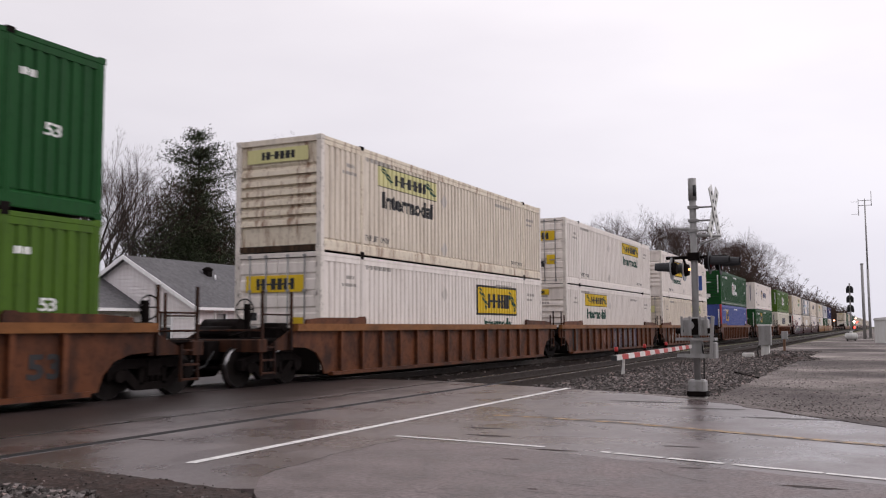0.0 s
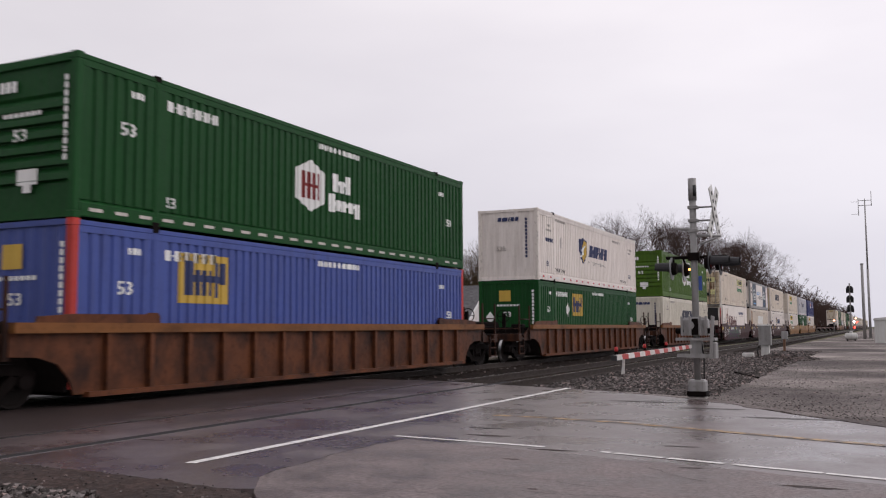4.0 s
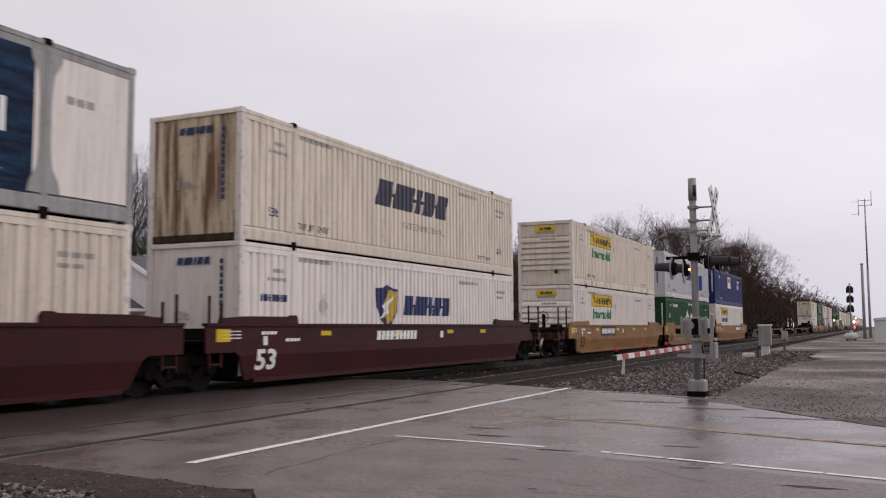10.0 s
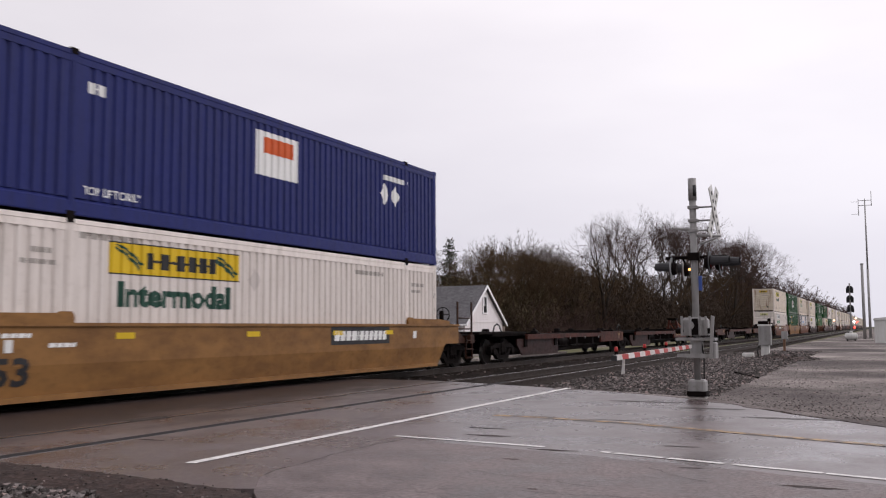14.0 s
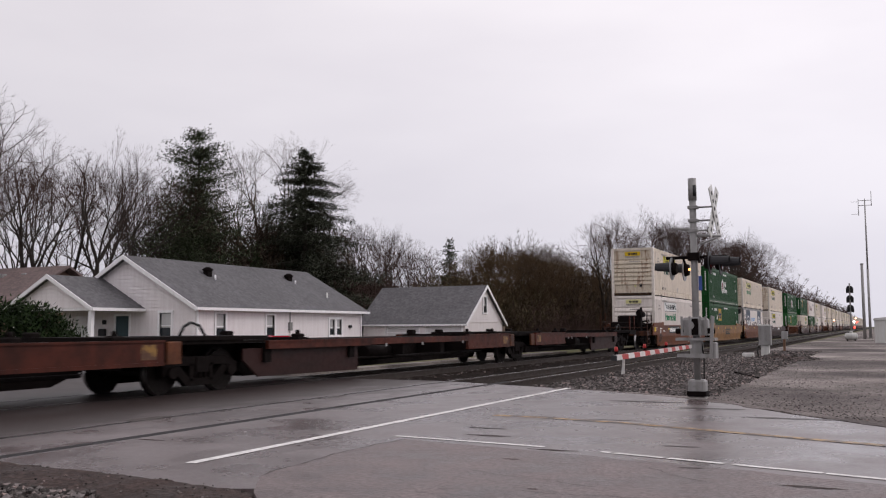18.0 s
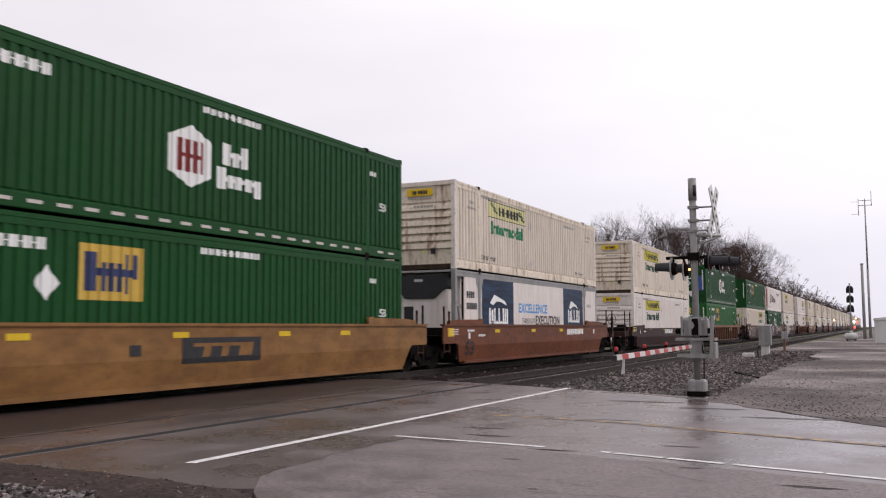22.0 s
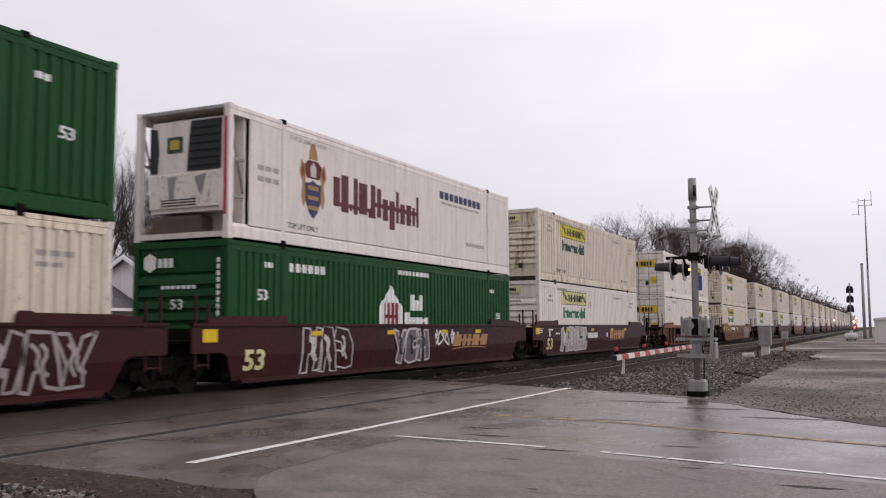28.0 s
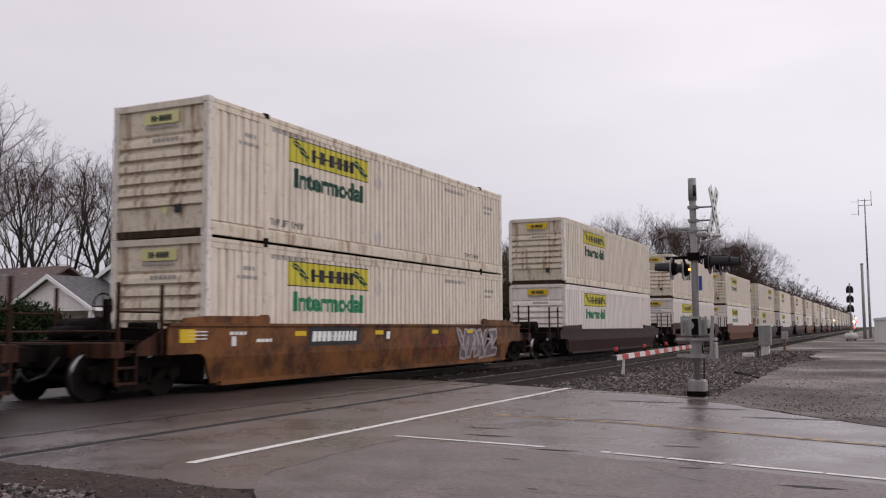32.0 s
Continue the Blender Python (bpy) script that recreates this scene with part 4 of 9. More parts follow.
def yellow_board_box(label, mat, end="front", far=False, ground=M_YELLOW, text=M_INK, framed=False, dirty=None, simple=False, end_style=None, big=False):
    u, w, h = (9.72 if far else 2.9), 3.64, 0.54
    if big:
        h = 0.88
    v = 2.0 if not big else 1.5
    marks = yellow_badge(u, v, w, h, ground, M_INK, text, framed)
    if not simple:
        marks += small_writing(M_GREYINK) + [placard_ring(7.1, 2.05), placard_ring(7.1, 0.55)]
    es = end_style or ("door" if end == "door" else "front")
    end_marks = [(nm, M_PALE if m2 == M_YELLOW and end == "door" and mat == M_CREAM else m2, sh, lab) for nm, m2, sh, lab in badge_front(es)]
    root = container(label, mat, end, dirty, marks=marks, end_marks=end_marks, simple=simple, rail=M_OLDCREAM if mat == M_CREAM else None)
    for name, m2, shapes, lab in badge_end_bars(es):
        part(name, mark_mesh(name, shapes, m2, 0.012 if end != "door" else 0.004), m2, root, lab)
    for o in root.children:
        if o.name.split(".")[0] in ("badge_scroll",) or (o.name.split(".")[0] == "badge_symbol" and max(v.co.y for v in o.data.vertices) > 1):
            o.location.x = 0.004
    return root


def hexagon(u, v, w, h):
    return [(u, v + h * 0.22), (u + w / 2, v), (u + w, v + h * 0.22), (u + w, v + h * 0.78), (u + w / 2, v + h), (u, v + h * 0.78)]


def gable_shape(u, v, w, h):
    return [(u, v), (u + w, v), (u + w, v + h * 0.62), (u + w * 0.72, v + h * 0.8), (u + w * 0.5, v + h), (u + w * 0.28, v + h * 0.8), (u, v + h * 0.62)]


def h_bars(u, v, w, h):
    return [name_shape(u + w * 0.2, v + h * 0.24, w * 0.6, h * 0.52, (0.5, 0.7, 0.7, 0.5), 0.3, 0.0, (0.44, 0.56))]


def sized_writing():
    return [("lettering", M_WHITEDECAL, [word("53", 1.05, 1.62, 0.34, 0.4, 0.02)], "white painted length"),
            ("lettering", M_WHITEDECAL, [word("53", 2.25, 0.42, 0.28, 0.26, 0.02)], "white painted length"),
            ("lettering", M_WHITEDECAL, [word("53", 14.9, 1.3, 0.3, 0.34, 0.02)], "white painted length"),
            ("stencil_mark", M_WHITEDECAL, bars(2.25, 2.3, 1.5, 0.2, (1,) * 6, 0.4), "white stencilled bars"),
            ("stencil_mark", M_WHITEDECAL, bars(1.3, 2.35, 0.35, 0.12, (1, 1, 1), 0.3), "white stencilled bars"),
            ("stencil_mark", M_WHITEDECAL, bars(7.6, 2.5, 1.9, 0.13, (1,) * 9, 0.35), "white stencilled bars"),
            ("stencil_mark", M_WHITEDECAL, bars(14.4, 2.2, 0.3, 0.12, (1, 1), 0.3), "white stencilled bars")]


def dashes(mat, step=0.6, w=0.3, h=0.06, v=0.06):
    """Short reflective strips along the bottom rail."""
    b = Buf()
    y = 0.35
    while y < CL - 0.4:
        if all(abs(y + w / 2 - p) > 0.28 for p in LIFT):
            b.box((CW - 0.02, y, v), (CW + 0.009, y + w, v + h))
        y += step
    return b


def green_box(label, mat, logo="hexagon", end_logo=True, simple=False, post=None, diamond=False):
    marks = [] if simple else sized_writing()
    end_marks = [("lettering", M_WHITEDECAL, [word("53", -0.25, 1.42, 0.3, 0.36, 0.02)], "white painted length"),
                 ("notice", M_WHITEDECAL, [rect(-0.1, 0.62, 0.5, 0.28), rect(0.05, 0.48, 0.2, 0.14)], "white notice plate"),
                 ("stencil_mark", M_WHITEDECAL, bars(-0.5, 1.85, 0.95, 0.08, (1,) * 7, 0.4), "white stencilled bars"),
                 ("stencil_mark", M_WHITEDECAL, upright_bars(1.0, 1.0, 0.09, 0.14, 11), "upright row of white bars")]
    if logo == "hexagon":
        u, v, w, h = 6.6, 0.9, 1.28, 1.26
        marks += [("logo_ground", M_WHITEDECAL, [hexagon(u, v, w, h)], "white six-sided mark"), ("logo_symbol", M_REDINK, h_bars(u, v, w, h), "dark red bars on the mark"),
                  ("name_mark", M_WHITEDECAL, [name_shape(8.2, 1.52, 0.85, 0.46, (0.5, (0.42, 0, 0.66), (0.44, 0, 1.0)), 0.13), name_shape(8.02, 1.0, 1.5, 0.46, (0.55, (0.3, 0.1, 0.7), (0.42, 0.1, 0.7), (0.42, 0.1, 0.7), (0.42, -0.14, 0.7)), 0.12)], "white name bars")]
        end_marks.append(("logo_ground", M_WHITEDECAL, [hexagon(-1.0, 2.22, 0.34, 0.42)] + bars(-0.6, 2.32, 0.42, 0.2, (1, 1, 1), 0.3), "small white mark"))
    elif logo == "gable":
        u, v, w, h = 6.48, 0.6, 1.34, 1.6
        marks += [("logo_ground", M_WHITEDECAL, [gable_shape(u, v, w, h)], "white house-shaped mark"), ("logo_symbol", M_REDINK, h_bars(u, v, w, h * 0.9), "dark red bars on the mark"),
                  ("name_mark", M_WHITEDECAL, [name_shape(8.3, 1.5, 0.85, 0.46, (0.5, (0.42, 0, 0.66), (0.44, 0, 1.0)), 0.13), name_shape(7.95, 0.98, 1.5, 0.46, (0.55, (0.3, 0.1, 0.7), (0.42, 0.1, 0.7), (0.42, 0.1, 0.7), (0.42, -0.14, 0.7)), 0.12)], "white name bars")]
        end_marks.append(("logo_ground", M_WHITEDECAL, [hexagon(-1.0, 2.22, 0.34, 0.42)] + bars(-0.6, 2.32, 0.42, 0.2, (1, 1, 1), 0.3), "small white mark"))
    elif logo == "square":
        u, v, w, h = (2.66 if mat == M_BLUE else 4.46), 1.5, 1.52, 0.98
        marks += [("logo_ground", M_GOLD, [rect(u, v, w, h)], "yellow square mark"),
                  ("logo_symbol", M_NAVYINK, [name_shape(u + 0.14, v + 0.16, 1.26, 0.68, (0.55, (0.22, 0, 0.75), (0.22, 0, 0.75), (0.22, 0, 0.75), (0.2, -0.05, 1.0), (0.3, 0.35, 1.0)), 0.14)], "navy bars on the mark")]
        if diamond:
            marks.append(("placard", M_WHITEDECAL, [[(3.55, 1.76), (3.8, 1.46), (4.05, 1.76), (3.8, 2.06)]], "white diamond placard"))
        end_marks.append(("logo_ground", M_GOLD, [rect(-0.4, 2.05, 0.5, 0.44)], "small yellow square mark"))
        if diamond:
            end_marks.append(("placard", M_WHITEDECAL, [[(-1.0, 1.4), (-0.8, 1.15), (-0.6, 1.4), (-0.8, 1.65)]], "white diamond placard"))
    root = container(label, mat, "front" if logo != "square" else "plain", None, post, marks, end_marks, simple=simple)
    raise_marks(root)
    if not simple and logo == "hexagon" and mat == M_GREEN:
        part("reflective_strip", shared(("dash", "w"), lambda: dashes(M_PLATE, v=0.13).mesh("reflective_strip", M_PLATE)), M_PLATE, root, "row of white reflective strips")
    return root


def slant_name(u, v, w, h, mat, lean=0.12):
    """A slanted company name, as plain leaning blocks."""
    return ("name_mark", mat, [name_shape(u, v, w, h, (0.85, 1.2, 0.36, 0.75, 0.75), 0.15, lean * h / 0.5, (0.42, 0.56))], "leaning name bars")


def shield(u, v, w, h):
    return [(u, v + h * 0.9), (u + w * 0.3, v + h * 0.92), (u + w * 0.5, v + h), (u + w * 0.7, v + h * 0.92), (u + w, v + h * 0.9), (u + w * 0.97, v + h * 0.45), (u + w * 0.75, v + h * 0.15), (u + w * 0.5, v), (u + w * 0.25, v + h * 0.15), (u + w * 0.03, v + h * 0.45)]


def shield_marks(u, v):
    w, h = 1.28, 1.22
    return [("logo_ground", M_NAVYINK, [shield(u, v, w, h)], "navy shield"), ("logo_symbol", M_GOLD, [[(u + 0.62, v + 0.06), (u + 1.1, v + 0.4), (u + 1.18, v + 1.02), (u + 0.7, v + 1.08), (u + 0.42, v + 0.62)]], "gold half of the shield"),
            ("logo_stripe", M_WHITEDECAL, [[(u + 0.2, v + 0.25), (u + 0.75, v + 0.45), (u + 0.62, v + 0.58), (u + 1.1, v + 0.95), (u + 0.3, v + 0.62), (u + 0.45, v + 0.5)]], "white stripe on the shield"),
            slant_name(u + 1.55, v + 0.38, 3.05, 0.56, M_NAVYINK)]


def leaning_box(label, mat, kind, dirty=None, strips=False):
    ink = M_NAVYINK
    marks = small_writing(M_GREYINK)
    marks += [("lettering", ink, [word("53ft", 1.0, 0.62, 0.28, 0.42, 0.02), word("53ft", 14.6, 0.7, 0.28, 0.42, 0.02)], "dark painted length")]
    if kind == "shield":
        marks += shield_marks(5.62, 1.0) + [("lettering", M_GREYINK, [word("INTERMODAL", 6.95, 1.02, 0.24, 3.1, 0.0)], "grey painted word"),
                                            ("stencil_mark", ink, bars(0.95, 1.62, 0.95, 0.16, (1,) * 7, 0.3), "dark stencilled bars"), placard_ring(3.0, 1.7)]
    elif kind == "low_shield":
        marks += shield_marks(5.9, 0.98) + [("stencil_mark", ink, bars(0.75, 1.6, 1.0, 0.16, (1,) * 7, 0.3), "dark stencilled bars"), placard_ring(3.3, 1.55)]
    elif kind == "dark":
        marks += [slant_name(5.85, 1.46, 4.45, 0.74, M_SLATE, 0.16), ("lettering", M_GREYINK, [word("INTERMODAL", 7.3, 0.95, 0.27, 3.0, 0.0)], "grey painted word")]
    elif kind == "low_dark":
        marks += [slant_name(6.0, 1.3, 4.2, 0.82, M_SLATE, 0.16)]
    else:
        marks += [slant_name(5.85, 1.3, 4.5, 0.84, M_WHITEDECAL, 0.16)]
        marks += [("rust_patch", M_RUST, [rect(0.25, 0.2, 1.3, 2.5)], "large rusty patch of bare steel")]
    end_marks = [("name_mark", ink, bars(-0.45, 2.4, 0.9, 0.16, (0.9, 1.3, 0.35, 0.85, 0.85), 0.22, 0.04), "small leaning name bars"),
                 ("stencil_mark", ink, upright_bars(0.75, 0.9, 0.09, 0.15, 11), "upright row of dark bars"),
                 ("lettering", M_GREYINK, [word("53ft", -0.5, 1.2, 0.26, 0.42, 0.02)], "dark painted length")]
    root = container(label, mat, "plain", dirty, marks=marks, end_marks=end_marks)
    raise_marks(root)
    for o in root.children:
        if o.name.startswith("logo_stripe"):
            o.location.x = 0.007
    if strips:
        part("reflective_strip", shared(("dash", "w2"), lambda: dashes(M_WHITEDECAL, 0.9, 0.5, 0.08, 0.12).mesh("reflective_strip", M_WHITEDECAL)), M_WHITEDECAL, root, "row of white reflective strips")
        part("reflective_strip", shared(("dash", "r2"), lambda: mirrored_up(dashes(M_REFL, 0.9, 0.22, 0.07, 0.125)).mesh("reflective_strip", M_REFL)), M_REFL, root, "row of red reflective strips")
    return root


def mirrored_up(b):
    b.v = [(x + (0.004 if x > 0 else 0), y + 0.14, z) for x, y, z in b.v]
    return b


def blue_board_box(label):
    """A smooth white refrigerated container with two dark blue picture boards."""
    marks = [("picture_board", M_DEEPBLUE, [rect(2.2, 0.3, 2.98, 2.42)], "dark blue picture board"), ("picture_board", M_DEEPBLUE, [rect(11.1, 0.3, 2.84, 2.42)], "dark blue picture board"),
             ("logo_symbol", M_WHITEDECAL, [name_shape(2.8, 1.12, 1.8, 0.56, (0.3, (0.3, 0.2, 0.9), 0.22, (0.26, 0, 0.2), 0.22, (0.26, 0, 0.2), 0.24, 0.2, 0.24), 0.12, 0.0, (0.05, 0.14)), rect(2.85, 0.93, 1.7, 0.1), [(2.9, 1.85), (3.3, 2.15), (3.8, 2.05), (4.3, 1.95), (4.5, 1.78), (4.0, 1.9), (3.5, 1.92), (3.2, 1.78)]], "white emblem and name bars"),
             ("logo_symbol", M_WHITEDECAL, [name_shape(11.75, 1.2, 1.65, 0.56, (0.3, (0.3, 0.2, 0.9), 0.22, (0.26, 0, 0.2), 0.22, (0.26, 0, 0.2), 0.24, 0.2, 0.24), 0.12, 0.0, (0.05, 0.14)), [(11.9, 1.85), (12.2, 2.15), (12.6, 2.05), (13.0, 1.95), (13.2, 1.78), (12.8, 1.9), (12.5, 1.92), (12.1, 1.78)]], "white emblem and name bars"),
             ("logo_symbol", M_SKYINK, bars(2.75, 0.5, 1.75, 0.13, (1, 2, 1), 0.15), "blue bars"),
             ("logo_symbol", M_SKYINK, [word("INTERMODAL", 11.85, 0.6, 0.2, 1.5, 0.02)], "blue painted word"),
             ("lettering", M_SKYINK, [word("EXCELLENCE", 5.7, 1.56, 0.48, 3.28, 0.03)], "blue painted word"),
             ("lettering", M_BLACK, [word("THROUGH", 6.05, 1.14, 0.3, 1.4, 0.01), word("EXECUTION", 7.55, 1.1, 0.5, 3.0, 0.03)], "black painted words"),
             ("stencil_mark", M_BLACK, bars(0.9, 1.98, 0.65, 0.22, (1, 1, 1, 1), 0.3) + bars(0.9, 1.6, 0.85, 0.22, (1,) * 6, 0.3), "black stencilled bars"),
             ("lettering", M_DARKINK, [word("TOP LIFT ONLY", 0.72, 0.4, 0.16, 0.95)], "stencilled lifting notice"),
             ("stencil_mark", M_GREYINK, bars(14.6, 1.9, 0.6, 0.14, (1, 1, 1), 0.3), "small stencilled bars")]
    for c in LIFT:
        flare = [(0.34, 0.32), (0.30, 0.5), (0.16, 0.75), (0.12, 1.1), (0.12, 1.9), (0.16, 2.3), (0.30, 2.52), (0.34, 2.7)]
        marks.append(("reinforcing_plate", M_GALV, [([(c - a, z) for a, z in flare] + [(c + a, z) for a, z in flare], [(q, q + 1, 9 + q, 8 + q) for q in range(7)])], "flared grey reinforcing plate"))
    root = container(label, M_WHITE, "curved", None, M_GALV, marks, (), True, M_GALV)
    raise_marks(root)
    return root


def crest_box(label):
    """A smooth white refrigerated container with a crest and a dark red name."""
    u, v = 2.62, 0.72
    scroll = lambda m: [(u + 0.59 + m * p, v + q) for p, q in ((0.42, 0.25), (0.52, 0.5), (0.46, 0.85), (0.58, 1.05), (0.52, 1.4), (0.3, 1.22), (0.34, 0.9), (0.3, 0.45))]
    marks = [("crest", M_TANMARK, [scroll(-1)], "gold and red supporter of the crest"), ("crest", M_TANMARK, [scroll(1)], "gold and red supporter of the crest"),
             ("crest", M_NAVYINK, [shield(u + 0.24, v, 0.7, 0.95)], "navy crest"),
             ("crest", M_MAROONINK, [[(u + 0.3, v + 0.98), (u + 0.88, v + 0.98), (u + 0.96, v + 1.3), (u + 0.8, v + 1.42), (u + 0.38, v + 1.42), (u + 0.22, v + 1.3)]], "dark red mantle of the crest"),
             ("crest", M_TANMARK, [[(u + 0.4, v + 1.44), (u + 0.78, v + 1.44), (u + 0.76, v + 1.62), (u + 0.66, v + 1.84), (u + 0.5, v + 1.84), (u + 0.42, v + 1.62)]], "tan beast on top of the crest"),
             ("logo_symbol", M_PLATE, [[(u + 0.48, v + 1.02), (u + 0.7, v + 1.02), (u + 0.72, v + 1.25), (u + 0.59, v + 1.38), (u + 0.46, v + 1.25)]], "grey helmet of the crest"),
             *[("logo_symbol", M_TANMARK, [rect(u + 0.36, v + 0.22 + 0.24 * q, 0.46, 0.10)], "gold charge on the crest") for q in range(3)],
             *[("logo_symbol", M_REDINK, [[(u + 0.59 + m * 0.44, v + 0.95), (u + 0.59 + m * 0.52, v + 1.1), (u + 0.59 + m * 0.47, v + 1.32), (u + 0.59 + m * 0.38, v + 1.15)]], "red tip of the supporter") for m in (-1, 1)],
             ("name_mark", M_MAROONINK, [name_shape(4.12, 1.05, 1.9, 0.95, ((0.3, 0.12, 0.9), (0.34, 0.0, 1.0), (0.14, 0.08, 0.26), (0.2, 0.0, 1.0), (0.42, 0.05, 0.92), (0.14, 0.0, 0.26)), 0.05, 0.0, (0.14, 0.24)),
                                      name_shape(6.0, 1.05, 2.85, 0.9, ((0.3, 0.0, 1.0), (0.28, 0.06, 0.94), (0.36, 0.0, 0.66), (0.36, -0.24, 0.66), (0.2, 0.0, 1.0), (0.34, 0.0, 0.64), (0.36, 0.0, 0.66), (0.2, 0.02, 0.62), (0.18, 0.0, 1.0)), 0.09, 0.0, (0.36, 0.5))], "dark red name bars"),
             ("stencil_mark", M_NAVYINK, bars(10.3, 2.12, 3.2, 0.24, (1,) * 9, 0.25), "navy name bars"),
             ("stencil_mark", M_GREYINK, bars(10.4, 1.96, 3.0, 0.07, (1,) * 7, 0.2) + bars(12.3, 0.78, 1.5, 0.12, (1,) * 7, 0.2) + bars(1.0, 1.6, 0.8, 0.12, (1, 1, 1), 0.3) + bars(1.0, 1.35, 0.8, 0.12, (1, 1, 1), 0.3), "small stencilled bars"),
             ("lettering", M_DARKINK, [word("TOP LIFT ONLY", 2.15, 0.42, 0.18, 1.3)], "stencilled lifting notice"),
             ("lettering", M_GREYINK, [word("STACK LIMIT 5 HIGH", 2.2, 2.5, 0.16, 1.6)], "stencilled stacking notice")]
    root = container(label, M_WHITE, "slatted", None, None, marks, (), True, M_WHITE)
    raise_marks(root)
    return root


def navy_box(label):
    marks = [("sign_ground", M_WHITEDECAL, [rect(7.1, 1.5, 1.6, 1.0)], "white board"), ("logo_symbol", M_ORANGE, [rect(7.4, 2.02, 1.1, 0.36)], "orange panel"),
             ("placard", M_WHITEDECAL, [[(12.68, 1.8), (12.93, 1.5), (13.18, 1.8), (12.93, 2.1)], [(13.29, 1.8), (13.54, 1.5), (13.79, 1.8), (13.54, 2.1)]], "pair of white diamond placards"),
             ("lettering", M_WHITEDECAL, [word("TOP LIFT ONLY", 2.25, 0.42, 0.2, 1.4)], "stencilled lifting notice"),
             ("stencil_mark", M_WHITEDECAL, bars(12.9, 2.2, 1.4, 0.14, (1,) * 6, 0.4) + bars(2.3, 2.2, 0.4, 0.2, (1, 1), 0.3), "white stencilled bars")]
    end_marks = [("sign_ground", M_WHITEDECAL, [rect(-0.45, 2.2, 0.78, 0.5)], "white board"), ("sign_ground", M_ORANGE, [rect(-0.38, 2.42, 0.64, 0.22)], "orange panel"),
                 ("placard", M_WHITEDECAL, [[(-0.7, 1.75), (-0.45, 1.5), (-0.2, 1.75), (-0.45, 2.0)], [(-0.05, 1.75), (0.2, 1.5), (0.45, 1.75), (0.2, 2.0)]], "pair of white diamond placards"),
                 ("stencil_mark", M_WHITEDECAL, upright_bars(1.02, 1.0, 0.09, 0.16, 11), "upright row of white bars"), ("notice", M_GOLD, [rect(0.62, 0.6, 0.2, 0.3)], "small plate")]
    root = container(label, M_NAVY, "front", None, None, marks, end_marks)
    raise_marks(root)
    for o in root.children:
        if o.name.startswith("sign_ground") and o.data.materials[0] == M_ORANGE:
            o.location.y = -0.004
    return root
# ================= the train: cars =================
def truck(parent, y, mat=M_STEEL):
    """A two-axle truck centred at y: side frames, bolster, springs and two wheelsets."""
    t = part("truck", shared(("bolster",), lambda: Buf().box((-1.1, -0.18, 0.42), (1.1, 0.18, 0.72)).box((-0.4, -0.3, 0.6), (0.4, 0.3, 0.8)).mesh("truck", M_STEEL)), M_STEEL, parent, "grimy black truck")
    t.location.y = y

    def frame_mesh(s):
        b = Buf()
        a, c = (0.93, 1.07) if s > 0 else (-1.07, -0.93)
        b.prism([(-1.13, 0.38), (-1.13, 0.6), (-0.72, 0.74), (0.72, 0.74), (1.13, 0.6), (1.13, 0.38), (0.95, 0.38), (0.78, 0.56), (-0.78, 0.56), (-0.95, 0.38)], a, c, "x")
        b.prism([(-0.86, 0.5), (-0.66, 0.56), (-0.34, 0.3), (0.34, 0.3), (0.66, 0.56), (0.86, 0.5), (0.45, 0.16), (-0.45, 0.16)], a, c, "x")
        for y2 in (-0.3, 0.3):
            b.box((a, y2 - 0.05, 0.25), (c, y2 + 0.05, 0.6))
        return b.mesh("side_frame", mat)

    def springs(s):
        b = Buf()
        for y2 in (-0.16, 0.0, 0.16):
            b.tube((s * 1.0, y2, 0.28), (s * 1.0, y2, 0.56), 0.065, n=8)
        return b.mesh("spring", M_STEEL)

    def wheels():
        half = [(1.05, 0.03), (1.05, 0.075), (0.90, 0.075), (0.90, 0.13), (0.835, 0.13), (0.825, 0.36), (0.82, 0.375), (0.82, 0.432), (0.72, 0.44), (0.72, 0.47), (0.69, 0.47), (0.68, 0.36), (0.69, 0.13), (0.6, 0.075)]
        prof = [(-x, r) for x, r in half] + [(x, r) for x, r in reversed(half)]
        n, b, bright = 24, Buf(), set()
        for x, r in prof:
            b.v += [(x, r * math.cos(2 * math.pi * k / n), r * math.sin(2 * math.pi * k / n)) for k in range(n)]
        for q in range(len(prof) - 1):
            for k in range(n):
                if q in (7, 19):
                    bright.add(len(b.f))
                b.f.append((q * n + k, q * n + (k + 1) % n, (q + 1) * n + (k + 1) % n, (q + 1) * n + k))
        b.f += [tuple(range(n)), tuple((len(prof) - 1) * n + k for k in range(n))]
        me = b.mesh("wheelset", M_WHEEL)
        me.materials.append(M_TREAD)
        for q in bright:
            me.polygons[q].material_index = 1
        return me

    for s in (-1, 1):
        part("side_frame", shared(("side_frame", s, mat.name), lambda: frame_mesh(s)), mat, t)
        part("spring", shared(("spring", s), lambda: springs(s)), M_STEEL, t)
        for y2 in (-0.89, 0.89):
            part("bearing", shared(("bearing", s, y2), lambda: Buf().tube((s * 1.0, y2, 0.44), (s * 1.14, y2, 0.44), 0.12, n=12).mesh("bearing", M_STEEL)), M_STEEL, t)
    for y2 in (-0.89, 0.89):
        w = part("wheelset", shared(("wheels",), wheels), M_WHEEL, t, "steel wheels on their axle")
        w.location = (0, y2, 0.44)
        WHEELS.append((w, y2))
    return t


WHEELS = []


